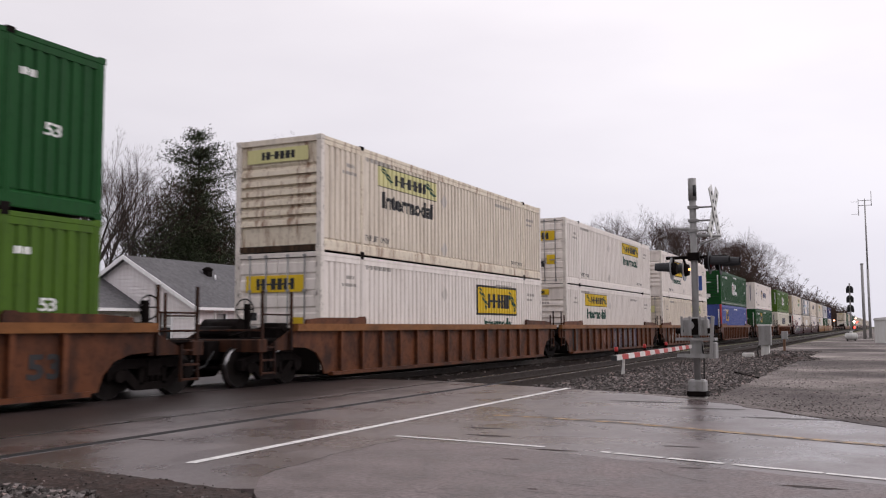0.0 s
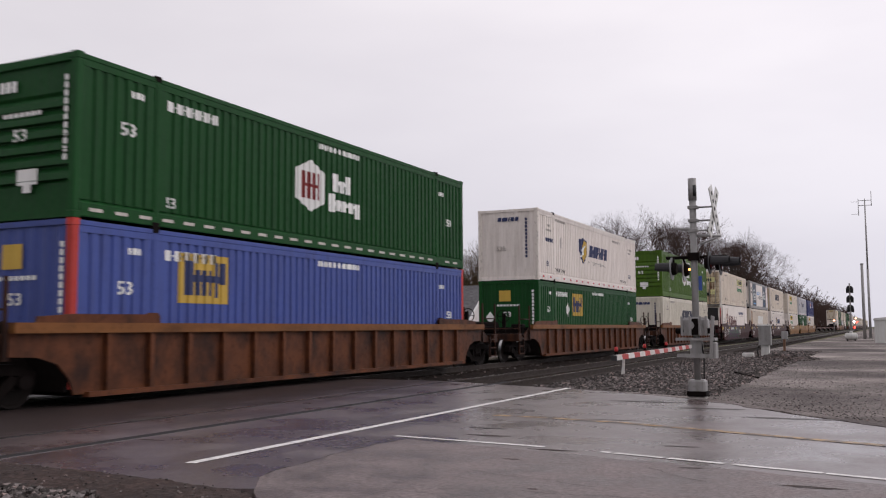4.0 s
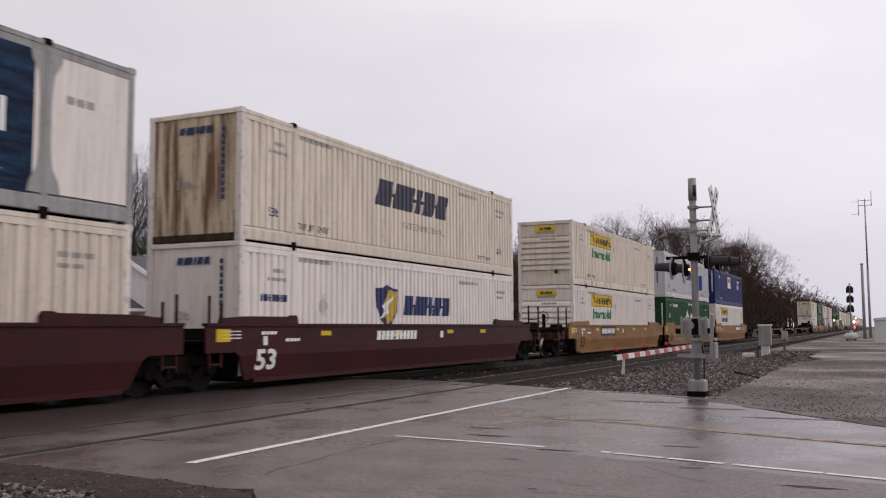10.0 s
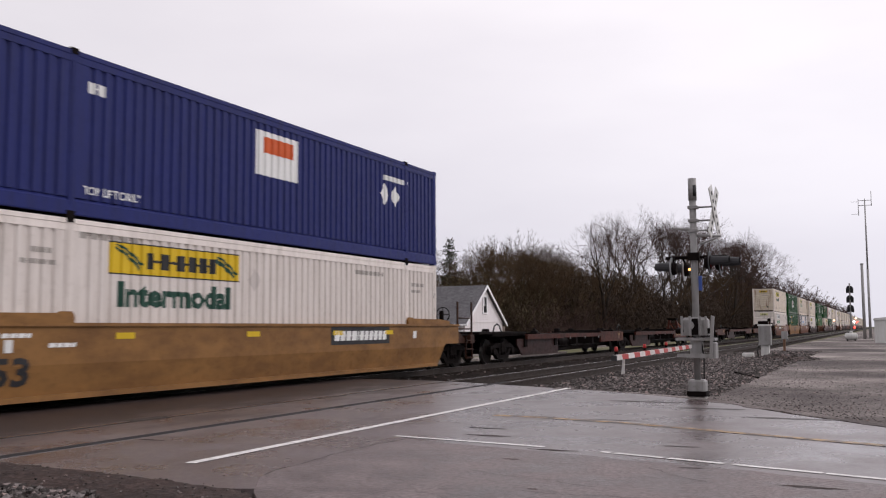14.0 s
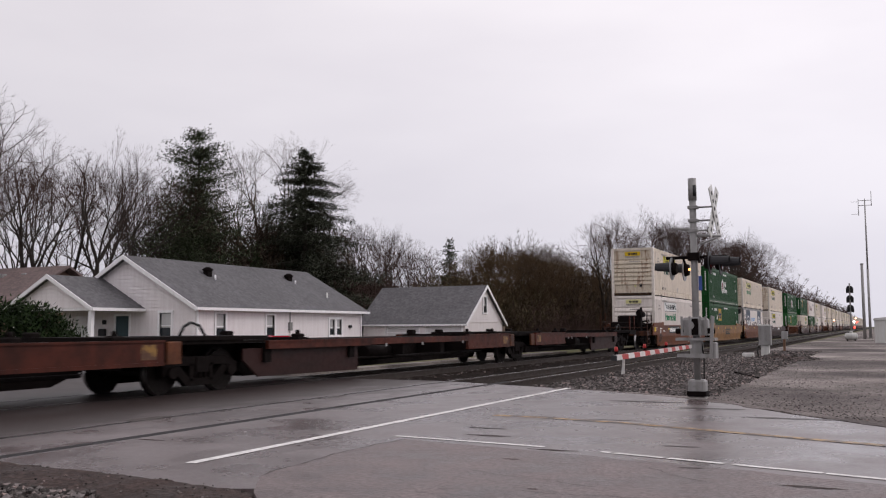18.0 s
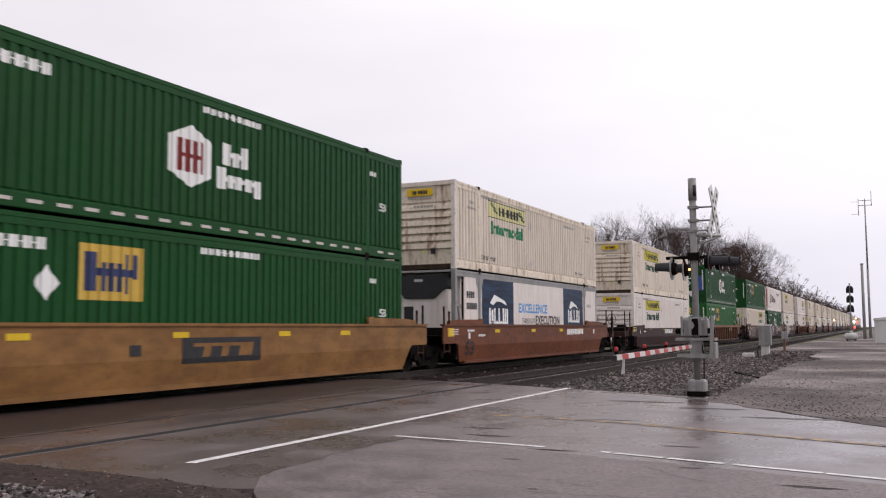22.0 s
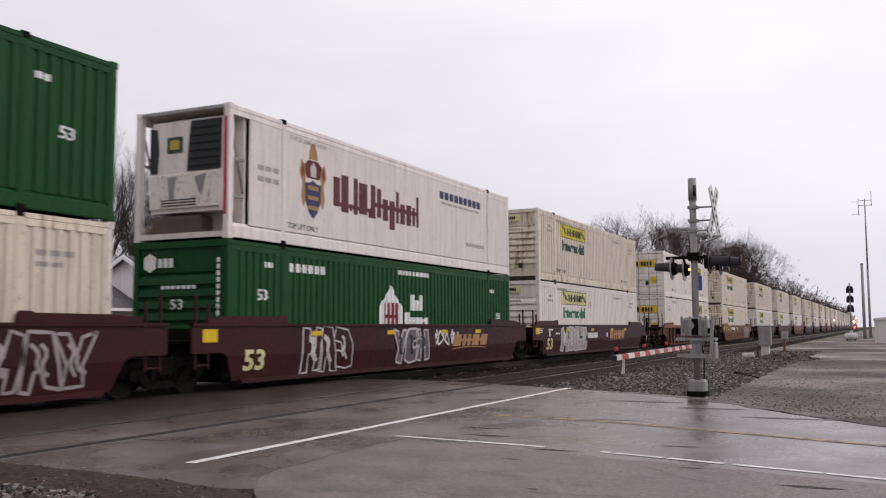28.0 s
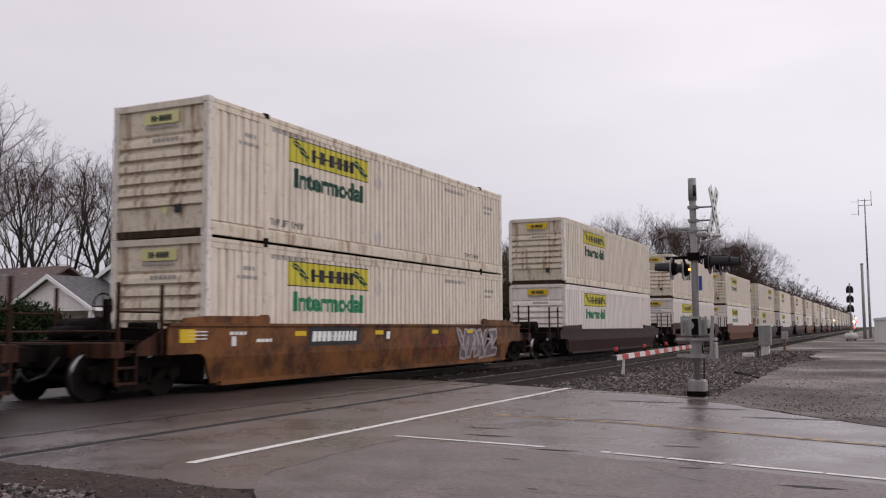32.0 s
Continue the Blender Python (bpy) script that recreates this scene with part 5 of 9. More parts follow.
def end_gear(root, mat, sgn, base, coupler, simple=False):
    """Platform, rails and ladder at one end of a car; sgn -1 for the leading end at y = base."""
    mat = mat if mat in (M_MAROON, M_DARKCAR) else M_ENDGEAR
    Y = lambda d: base + sgn * d
    lo = lambda a, b: (min(Y(a), Y(b)), max(Y(a), Y(b)))
    if coupler:
        a, b = lo(0.0, 3.0)
        part("draft_sill", Buf().box((-0.36, a, 0.62), (0.36, b, 1.02)), M_STEEL, root)
        if simple:
            x = 1.36
            for d in (1.35, 2.45):
                part("handrail_post", Buf().box((x, Y(d) - 0.03, 0.8), (x + 0.05, Y(d) + 0.03, 2.12)), mat, root)
            part("end_deck", Buf().box((-1.3, lo(1.0, 2.6)[0], 0.85), (1.3, lo(1.0, 2.6)[1], 1.08)), M_STEEL, root)
            part("brake_reservoir", Buf().tube((-0.95, Y(1.5), 1.3), (0.5, Y(1.5), 1.3), 0.24, n=10), M_STEEL, root)
            return
        a, b = lo(2.3, 2.62)
        part("end_sill", Buf().chamfer((-1.42, a, 0.78), (1.42, b, 1.06), 0.02), mat, root)
        a, b = lo(1.0, 2.4)
        part("end_deck", Buf().box((-1.3, a, 1.03), (1.3, b, 1.08)), M_STEEL, root)
        part("coupler", Buf().box((-0.12, *[lo(2.9, 3.66)[0], 0.72]), (0.12, lo(2.9, 3.66)[1], 0.95)).chamfer((-0.2, lo(3.3, 3.66)[0], 0.66), (0.2, lo(3.3, 3.66)[1], 1.0), 0.03), M_STEEL, root, "dark steel knuckle coupler")
        part("air_hose", Buf().path([(0.35, Y(2.8), 0.8), (0.38, Y(3.1), 0.5), (0.34, Y(3.45), 0.4), (0.28, Y(3.62), 0.62)], 0.025, 6), M_RUBBER, root)
        for x in (-1.38, 1.36):
            for d in (1.35, 2.45):
                part("handrail_post", Buf().box((x, Y(d) - 0.03, 0.8), (x + 0.05, Y(d) + 0.03, 2.12)), mat, root)
            part("handrail", Buf().tube((x + 0.025, Y(1.35), 1.6), (x + 0.025, Y(2.45), 1.6), 0.02, n=6), mat, root)
            for z in (0.3, 0.58, 0.86):
                part("step", Buf().box((x, lo(2.0, 2.5)[0], z), (x + 0.06, lo(2.0, 2.5)[1], z + 0.04)), mat, root)
            for d in (2.0, 2.48):
                part("step_rail", Buf().box((x, Y(d) - 0.02, 0.28), (x + 0.05, Y(d) + 0.02, 1.0)), mat, root)
        part("crossover_bar", Buf().path([(-1.36, Y(2.45), 2.1), (-1.36, Y(2.45), 1.25), (1.38, Y(2.45), 1.25), (1.38, Y(2.45), 2.1)], 0.022, 6), mat, root)
        part("brake_reservoir", Buf().tube((-0.95, Y(1.5), 1.3), (0.1, Y(1.5), 1.3), 0.22, n=14), M_STEEL, root)
        part("brake_wheel_stand", Buf().box((0.5, Y(1.9) - 0.05, 1.08), (0.62, Y(1.9) + 0.05, 1.85)), M_STEEL, root)
        rim_ring = [(0.56 + 0.24 * math.cos(q * math.pi / 7), Y(2.0), 1.72 + 0.24 * math.sin(q * math.pi / 7)) for q in range(15)]
        part("brake_wheel", Buf().path(rim_ring, 0.016, 5).tube((0.32, Y(2.0), 1.72), (0.8, Y(2.0), 1.72), 0.012, n=5).tube((0.56, Y(2.0), 1.48), (0.56, Y(2.0), 1.96), 0.012, n=5), M_STEEL, root)
        part("valve_box", Buf().chamfer((0.7, Y(1.35) - 0.2, 1.08), (1.15, Y(1.35) + 0.2, 1.42), 0.03), M_STEEL, root)
        part("brake_cylinder", Buf().tube((-0.6, Y(2.1), 1.22), (0.3, Y(2.1), 1.22), 0.13, n=10), M_STEEL, root)
        part("brake_pipe", Buf().path([(1.2, Y(1.2), 1.1), (1.2, Y(1.5), 1.3), (0.9, Y(1.9), 1.3), (0.4, Y(2.3), 1.12)], 0.025, 5), M_STEEL, root)
        for s2 in (-1, 1):
            part("end_gusset", Buf().prism([(Y(1.2), 0.8), (Y(2.35), 0.8), (Y(1.2), 1.3)], s2 * 1.30, s2 * 1.34, "x"), mat, root)
    else:
        a, b = lo(0.0, 1.3)
        part("draft_sill", Buf().box((-0.36, a, 0.62), (0.36, b, 0.98)), M_STEEL, root)
        part("end_deck", Buf().box((-1.2, a, 1.0), (1.2, lo(0, 1.15)[1], 1.05)) if sgn > 0 else Buf().box((-1.2, lo(0, 1.15)[0], 1.0), (1.2, b, 1.05)), M_STEEL, root)
        for x in (-1.42, 1.38):
            part("ladder_rail", Buf().box((x, Y(1.1) - 0.02, 0.5), (x + 0.05, Y(1.1) + 0.02, 1.95)), mat, root)
            part("ladder_rail", Buf().box((x, Y(0.72) - 0.02, 0.5), (x + 0.05, Y(0.72) + 0.02, 1.8)), mat, root)
            for z in (0.55, 0.85, 1.15):
                part("step", Buf().box((x, lo(0.7, 1.12)[0], z), (x + 0.05, lo(0.7, 1.12)[1], z + 0.035)), mat, root)


def well_car(label, mat, style="smooth", near=True, far=True, marks=(), rim=1.40, grouped="well cars of the train", trucks=(True, True), simple=False):
    """One well of a stack car. y = 0 is where its container begins; near and far: a coupler end (True) or a shared joint (False)."""
    root = thing("well_car", label, "freight car", grouped)
    e = 1.25
    lip = rim + 0.19
    key = (style, mat.name, rim)

    def body(s):
        b = Buf()
        if style == "smooth":
            for a, c, pts in ((1.41, 1.46, [(-e, rim), (-e, 0.80), (-0.3, 0.80), (-0.18, 0.72), (CL + 0.18, 0.72), (CL + 0.3, 0.80), (CL + e, 0.80), (CL + e, rim)]),):
                b.prism(pts, s * a, s * c, "x")
            i = len(b.v)
            b.v += [(s * 1.46, -0.18, 0.72), (s * 1.46, CL + 0.18, 0.72), (s * 1.38, CL - 0.08, 0.2), (s * 1.38, 0.08, 0.2), (s * 1.42, -0.18, 0.72), (s * 1.42, CL + 0.18, 0.72), (s * 1.34, CL - 0.08, 0.2), (s * 1.34, 0.08, 0.2)]
            b.f += [(i, i + 1, i + 2, i + 3), (i + 7, i + 6, i + 5, i + 4), (i + 3, i + 2, i + 6, i + 7), (i, i + 3, i + 7, i + 4), (i + 1, i + 5, i + 6, i + 2)]
        else:
            arch = [(-e, rim), (-e, 0.86), (-0.7, 0.84), (-0.3, 0.72), (-0.05, 0.48), (0.06, 0.2), (CL - 0.06, 0.2), (CL + 0.05, 0.48), (CL + 0.3, 0.72), (CL + 0.7, 0.84), (CL + e, 0.86), (CL + e, rim)]
            b.prism(arch, s * 1.33, s * 1.37, "x")
        return b.mesh("side_wall", mat)

    def chord(s):
        b = Buf()
        deep = 0.17 if style == "ribbed" else 0.06
        b.box((min(s * 1.34, s * 1.5), -e, rim - deep), (max(s * 1.34, s * 1.5), CL + e, rim))
        return b.mesh("top_chord", M_CHORD if style == "ribbed" else mat)

    def sill(s):
        return Buf().box((min(s * 1.3, s * 1.47), 0.3, 0.15), (max(s * 1.3, s * 1.47), CL - 0.3, 0.24)).mesh("bottom_sill", mat)

    def guide(s, at):
        b = Buf()
        pts = [(-0.75, rim), (-0.72, rim + 0.10), (0.0, rim + 0.15), (1.72, rim + 0.16), (1.78, lip), (1.98, lip), (2.04, rim + 0.12), (2.04, rim)]
        if at:
            pts = [(CL - p, q) for p, q in pts]
        b.prism(pts, s * 1.33, s * 1.4, "x")
        return b.mesh("container_guide", mat)

    for s in (-1, 1):
        w = part("side_wall", shared(("body", s, key), lambda: body(s)), mat, root)
        part("top_chord", shared(("chord", s, key), lambda: chord(s)), mat, w, "lighter orange top chord" if style == "ribbed" else "")
        part("bottom_sill", shared(("sill", s, key), lambda: sill(s)), mat, w)
        for at in (0, 1):
            part("container_guide", shared(("guide", s, at, key), lambda: guide(s, at)), mat, w)
        if style == "ribbed" and (s > 0 or not simple):
            k = 0
            y = 0.75
            while y < CL - 0.5:
                r = part("rib", shared(("rib", s, mat.name, rim), lambda: Buf().prism([(-0.055, 0.2), (0.055, 0.2), (0.055, rim - 0.17), (-0.055, rim - 0.17)], s * 1.36, s * 1.465, "x").mesh("rib", mat)), mat, w)
                r.location.y = y
                y += 1.04
    part("well_floor", shared(("wellfloor",), lambda: well_floor()), M_STEEL, root)
    end_gear(root, mat, -1, 0.0, near, simple)
    end_gear(root, mat, 1, CL, far, simple)
    if trucks[0]:
        truck(root, -1.6 if near else -1.56)
    if trucks[1]:
        truck(root, CL + 1.6)
    for name, m2, shapes, lab in marks:
        part(name, car_mark(name, shapes, m2, (1.464 if style == "smooth" else 1.374) + {"graffiti": 0.0, "graffiti_ground": -0.004, "graffiti_outline": 0.002, "graffiti_stroke": 0.004, "number_plate_ground": 0.003}.get(name, 0.006)), m2, root, lab)
    return root


def well_floor():
    b = Buf()
    for y in (0.4, 2.2, 5.0, 8.07, 11.1, 13.9, CL - 0.4):
        b.box((-1.33, y - 0.15, 0.16), (1.33, y + 0.15, 0.292))
    for s in (-1.2, 1.2):
        b.box((s - 0.1, 0.2, 0.2), (s + 0.1, CL - 0.2, 0.29))
    for y in (-0.05, CL + 0.05):
        b.box((-1.3, y - 0.04, 0.25), (1.3, y + 0.04, 1.3))
    return b.mesh("well_floor", M_STEEL)


def car_mark(name, shapes, mat, x):
    b = Buf()
    for sh in shapes:
        verts, faces = sh if isinstance(sh, tuple) else (sh, [tuple(range(len(sh)))])
        if len(verts) == 4 and len(faces) == 1 and x > 1.4 and verts[0][1] < 0.71 and verts[2][1] > 0.73:
            # a block over the bend of the side is folded along it
            (y0, z0), (y1, z1), (y2, z2), (y3, z3) = verts
            f, g = (0.72 - z0) / (z3 - z0), (0.72 - z1) / (z2 - z1)
            verts = [(y0, z0), (y1, z1), (y1 + (y2 - y1) * g, 0.72), (y0 + (y3 - y0) * f, 0.72), (y2, z2), (y3, z3)]
            faces = [(0, 1, 2, 3), (3, 2, 4, 5)]
        if x > 1.4 and len(verts) > 4 and min(q for _, q in verts) < 0.70 and max(q for _, q in verts) > 0.74:
            bend = bmesh.new()
            vs = [bend.verts.new((0, c, d)) for c, d in verts]
            for f in faces:
                if len(set(f)) > 2:
                    bend.faces.new([vs[q] for q in f])
            bmesh.ops.triangulate(bend, faces=bend.faces[:])
            bmesh.ops.bisect_plane(bend, geom=bend.verts[:] + bend.edges[:] + bend.faces[:], plane_co=(0, 0, 0.72), plane_no=(0, 0, 1))
            bend.verts.index_update()
            verts, faces = [(v.co.y, v.co.z) for v in bend.verts], [tuple(v.index for v in f.verts) for f in bend.faces]
            bend.free()
        i = len(b.v)
        x += 0.0006
        b.v += [(x + (0.0 if z > 0.72 or x < 1.4 else -(0.72 - z) * 0.154), y, z) for y, z in verts]
        b.f += [tuple(i + k for k in f) for f in faces]
    me = bpy.data.meshes.new(name)
    me.from_pydata(b.v, [], b.f)
    me.materials.append(mat)
    return me


def length_mark(mat=M_BLACK, y=0.36):
    return ("lettering", mat, [word("53", y, 0.42, 0.6, 0.75, 0.03)], "painted length")


def car_number(mat, y=8.0, z=0.98, w=2.3, plate=None):
    out = [("stencil_mark", mat, bars(y, z, w, 0.24, (1, 0.9, 0.9, 1, 0.2, 0.8, 0.8, 0.8, 0.8, 0.8, 0.8), 0.25, 0.04), "row of painted bars")]
    if plate:
        out.insert(0, ("number_plate_ground", plate, [rect(y - 0.15, z - 0.1, w + 0.35, 0.44)], "dark painted panel"))
    return out + [("stencil_mark", mat, bars(y + w + 1.6, z + 0.02, 0.2, 0.2, (1,), 0.2, 0.02), "small painted letter")] + [("stencil_mark", mat, bars(0.55 + 0.9 * k, 1.16 - 0.16 * k, 0.55, 0.07, (1, 0.8, 1, 0.6), 0.2, 0.02), "small painted notes") for k in range(2)] + [("stencil_mark", mat, bars(-0.75, 1.22 - 0.07 * q, 0.6, 0.025, (1, 0.6, 1), 0.15), "small painted notes") for q in range(3)] + [("notice", mat, [rect(0.62, 0.93, 0.15, 0.2)], "small white data plate")]


def yellow_tabs():
    return [("reflector_tab", M_YELLOW, [r], "yellow reflective tab") for r in [rect(y, 1.12, 0.45, 0.11) for y in (2.9, 6.6, 10.0, 12.6)] + [rect(-0.95, 1.02, 0.45, 0.26)]]


def scrawl(y, z, w, h, mat, seed, label, n=5, thick=0.11):
    """Graffiti: thick looping unreadable strokes."""
    rnd = random.Random(seed)
    shapes = []
    for k in range(n):
        cx = y + (k + 0.5) * w / n
        m = w / n * 0.62
        ctl = [(cx + rnd.uniform(-m, m), z + (0.08, 0.9, 0.5, 0.15, 0.85, 0.4, 0.05)[q] * h + rnd.uniform(-0.06, 0.06)) for q in range(7)]
        pts = []
        for q in range(1, 5):
            p0, p1, p2, p3 = ctl[q - 1:q + 3]
            for t in (0, 0.2, 0.4, 0.6, 0.8):
                pts.append(tuple(0.5 * (2 * p1[i] + (p2[i] - p0[i]) * t + (2 * p0[i] - 5 * p1[i] + 4 * p2[i] - p3[i]) * t * t + (3 * p1[i] - p0[i] - 3 * p2[i] + p3[i]) * t ** 3) for i in (0, 1)))
        left, right = [], []
        for q, (a, b) in enumerate(pts):
            c, d = pts[min(q + 1, len(pts) - 1)]
            e, f = pts[max(q - 1, 0)]
            g = math.hypot(c - e, d - f) or 1
            r = thick * (0.5 + 0.18 * math.sin(q))
            left.append((a - (d - f) / g * r, min(1.33, max(0.22, b + (c - e) / g * r))))
            right.append((a + (d - f) / g * r, min(1.33, max(0.22, b - (c - e) / g * r))))
        vs = left + right
        m2 = len(left)
        shapes.append((vs, [(q, q + 1, m2 + q + 1, m2 + q) for q in range(m2 - 1)]))
    return ("graffiti", mat, shapes, label)


BLOCKS = [[(0, 0), (0.34, 0.05), (0.42, 0.36), (0.62, 0.32), (0.66, 0), (1, 0.04), (0.86, 0.6), (0.7, 1), (0.2, 0.96)],
          [(0, 1), (0.32, 0.94), (0.5, 0.62), (0.7, 1), (1, 0.95), (0.7, 0.4), (0.72, 0), (0.3, 0.04), (0.34, 0.42)],
          [(0, 0.05), (0.36, 0), (0.34, 0.36), (0.68, 0.4), (0.66, 0.02), (1, 0), (0.96, 1), (0.64, 0.96), (0.66, 0.68), (0.36, 0.66), (0.3, 1), (0.02, 0.95)],
          [(0.05, 0.1), (0.4, 0), (0.9, 0.06), (1, 0.5), (0.6, 0.45), (0.62, 0.62), (1, 0.7), (0.85, 1), (0.2, 0.98), (0, 0.6)],
          [(0, 0), (0.9, 0.02), (1, 0.3), (0.5, 0.36), (0.98, 0.7), (0.9, 1), (0.06, 0.96), (0.02, 0.68), (0.46, 0.62), (0, 0.32)]]


def spray_letters(y, z, w, h, n, fill, line, seed, label, inner=None, edge_w=0.038):
    """Fat unreadable spray-paint letters: for each a broad outline, its fill and a few strokes. On the ribbed cars they run between the ribs."""
    rnd = random.Random(seed)
    out = []
    fold = lambda pts: [(a, min(1.385, max(0.215, b))) for a, b in pts]

    def strip(pts, r):
        vs = []
        for side in (1, -1):
            for q, (a, b) in enumerate(pts):
                (c, d), (e, f) = pts[min(q + 1, len(pts) - 1)], pts[max(q - 1, 0)]
                g = math.hypot(c - e, d - f) or 1
                vs.append((a - side * (d - f) / g * r, b + side * (c - e) / g * r))
        m = len(pts)
        return (fold(vs), [(q, q + 1, m + q + 1, m + q) for q in range(m - 1)])

    for k in range(n):
        cx, cz, rx, rz = y + (k + 0.5) * w / n, z + h / 2, w / n * 0.6, h / 2 * rnd.uniform(0.92, 1.05)
        lean = rnd.uniform(-0.1, 0.1)
        block = BLOCKS[rnd.randrange(len(BLOCKS))]
        flip = rnd.random() < 0.5
        edge = [(cx + rx * ((1 - 2 * a if flip else 2 * a - 1) + rnd.uniform(-0.08, 0.08)) + lean * (b - 0.5), cz + rz * (2 * b - 1 + rnd.uniform(-0.07, 0.07))) for a, b in block]
        if fill:
            out.append(("graffiti", fill, [(fold(edge), [tuple(range(len(edge)))])], label))
        dense = [(a + (c - a) * q / 3, b + (d - b) * q / 3) for (a, b), (c, d) in zip(edge, edge[1:] + edge[:1]) for q in range(3)]
        out.append(("graffiti_outline", line, [strip(dense + dense[:2], edge_w * rnd.uniform(0.85, 1.25))], ""))
        for _ in range(2):
            a0, a1 = rnd.uniform(-0.5, 0.1), rnd.uniform(0.0, 0.5)
            stroke = [(cx + rx * (a0 + (a1 - a0) * q / 5 + 0.18 * math.sin(q * 1.3)), cz + rz * (0.6 - 1.2 * q / 5 * rnd.uniform(0.8, 1.0))) for q in range(6)]
            out.append(("graffiti_stroke", inner or line, [strip(stroke, 0.03 + 0.03 * rnd.random())], ""))
    return out


def rail_name(y, z, w, h, mat, label):
    """A slanted railway name over a curved line, as plain shapes."""
    tail = [(y + w * q / 8, z - 0.07 + 0.05 * math.sin(q / 8 * 3.1)) for q in range(9)]
    return [("logo_symbol", mat, [name_shape(y, z, w, h, (0.75, 0.3, 0.3, 0.7, 0.7), 0.2, 0.14)], label),
            ("logo_line", mat, [(tail + [(a, b - 0.035) for a, b in tail], [(q, q + 1, 10 + q, 9 + q) for q in range(8)])], "")]


def with_gear(root):
    """Stacked black brake gear, hoses and a large hand wheel on the leading platform."""
    part("equipment_rack", Buf().chamfer((-0.95, -1.75, 1.08), (0.8, -0.6, 1.6), 0.06).chamfer((-0.6, -1.5, 1.6), (0.6, -0.8, 1.98), 0.08).box((-1.2, -0.7, 1.05), (1.2, -0.35, 1.5)), M_STEEL, root, "black brake gear housing")
    part("air_reservoir", Buf().tube((0.72, -1.7, 2.1), (0.72, -0.6, 2.02), 0.17, n=12), M_STEEL, root, "dark air tank on the platform")
    ring = [(0.98, -2.15 + 0.3 * math.cos(q * math.pi / 8), 2.12 + 0.3 * math.sin(q * math.pi / 8)) for q in range(17)]
    part("hand_wheel", Buf().path(ring, 0.026, 6).tube((0.98, -2.45, 2.12), (0.98, -1.85, 2.12), 0.018, n=5).tube((0.98, -2.15, 1.82), (0.98, -2.15, 2.42), 0.018, n=5), M_STEEL, root, "black hand brake wheel")
    part("wheel_column", Buf().chamfer((0.78, -2.3, 1.05), (0.97, -1.8, 2.3), 0.03), M_STEEL, root)
    for k, y in enumerate((-1.9, -1.3, -0.9)):
        part("air_pipe", Buf().path([(1.1, y, 1.06), (1.12, y + 0.1, 1.5 + 0.1 * k), (0.7, y + 0.3, 1.62), (0.4, y + 0.5, 1.2)], 0.03, 6), M_STEEL, root)
    return root


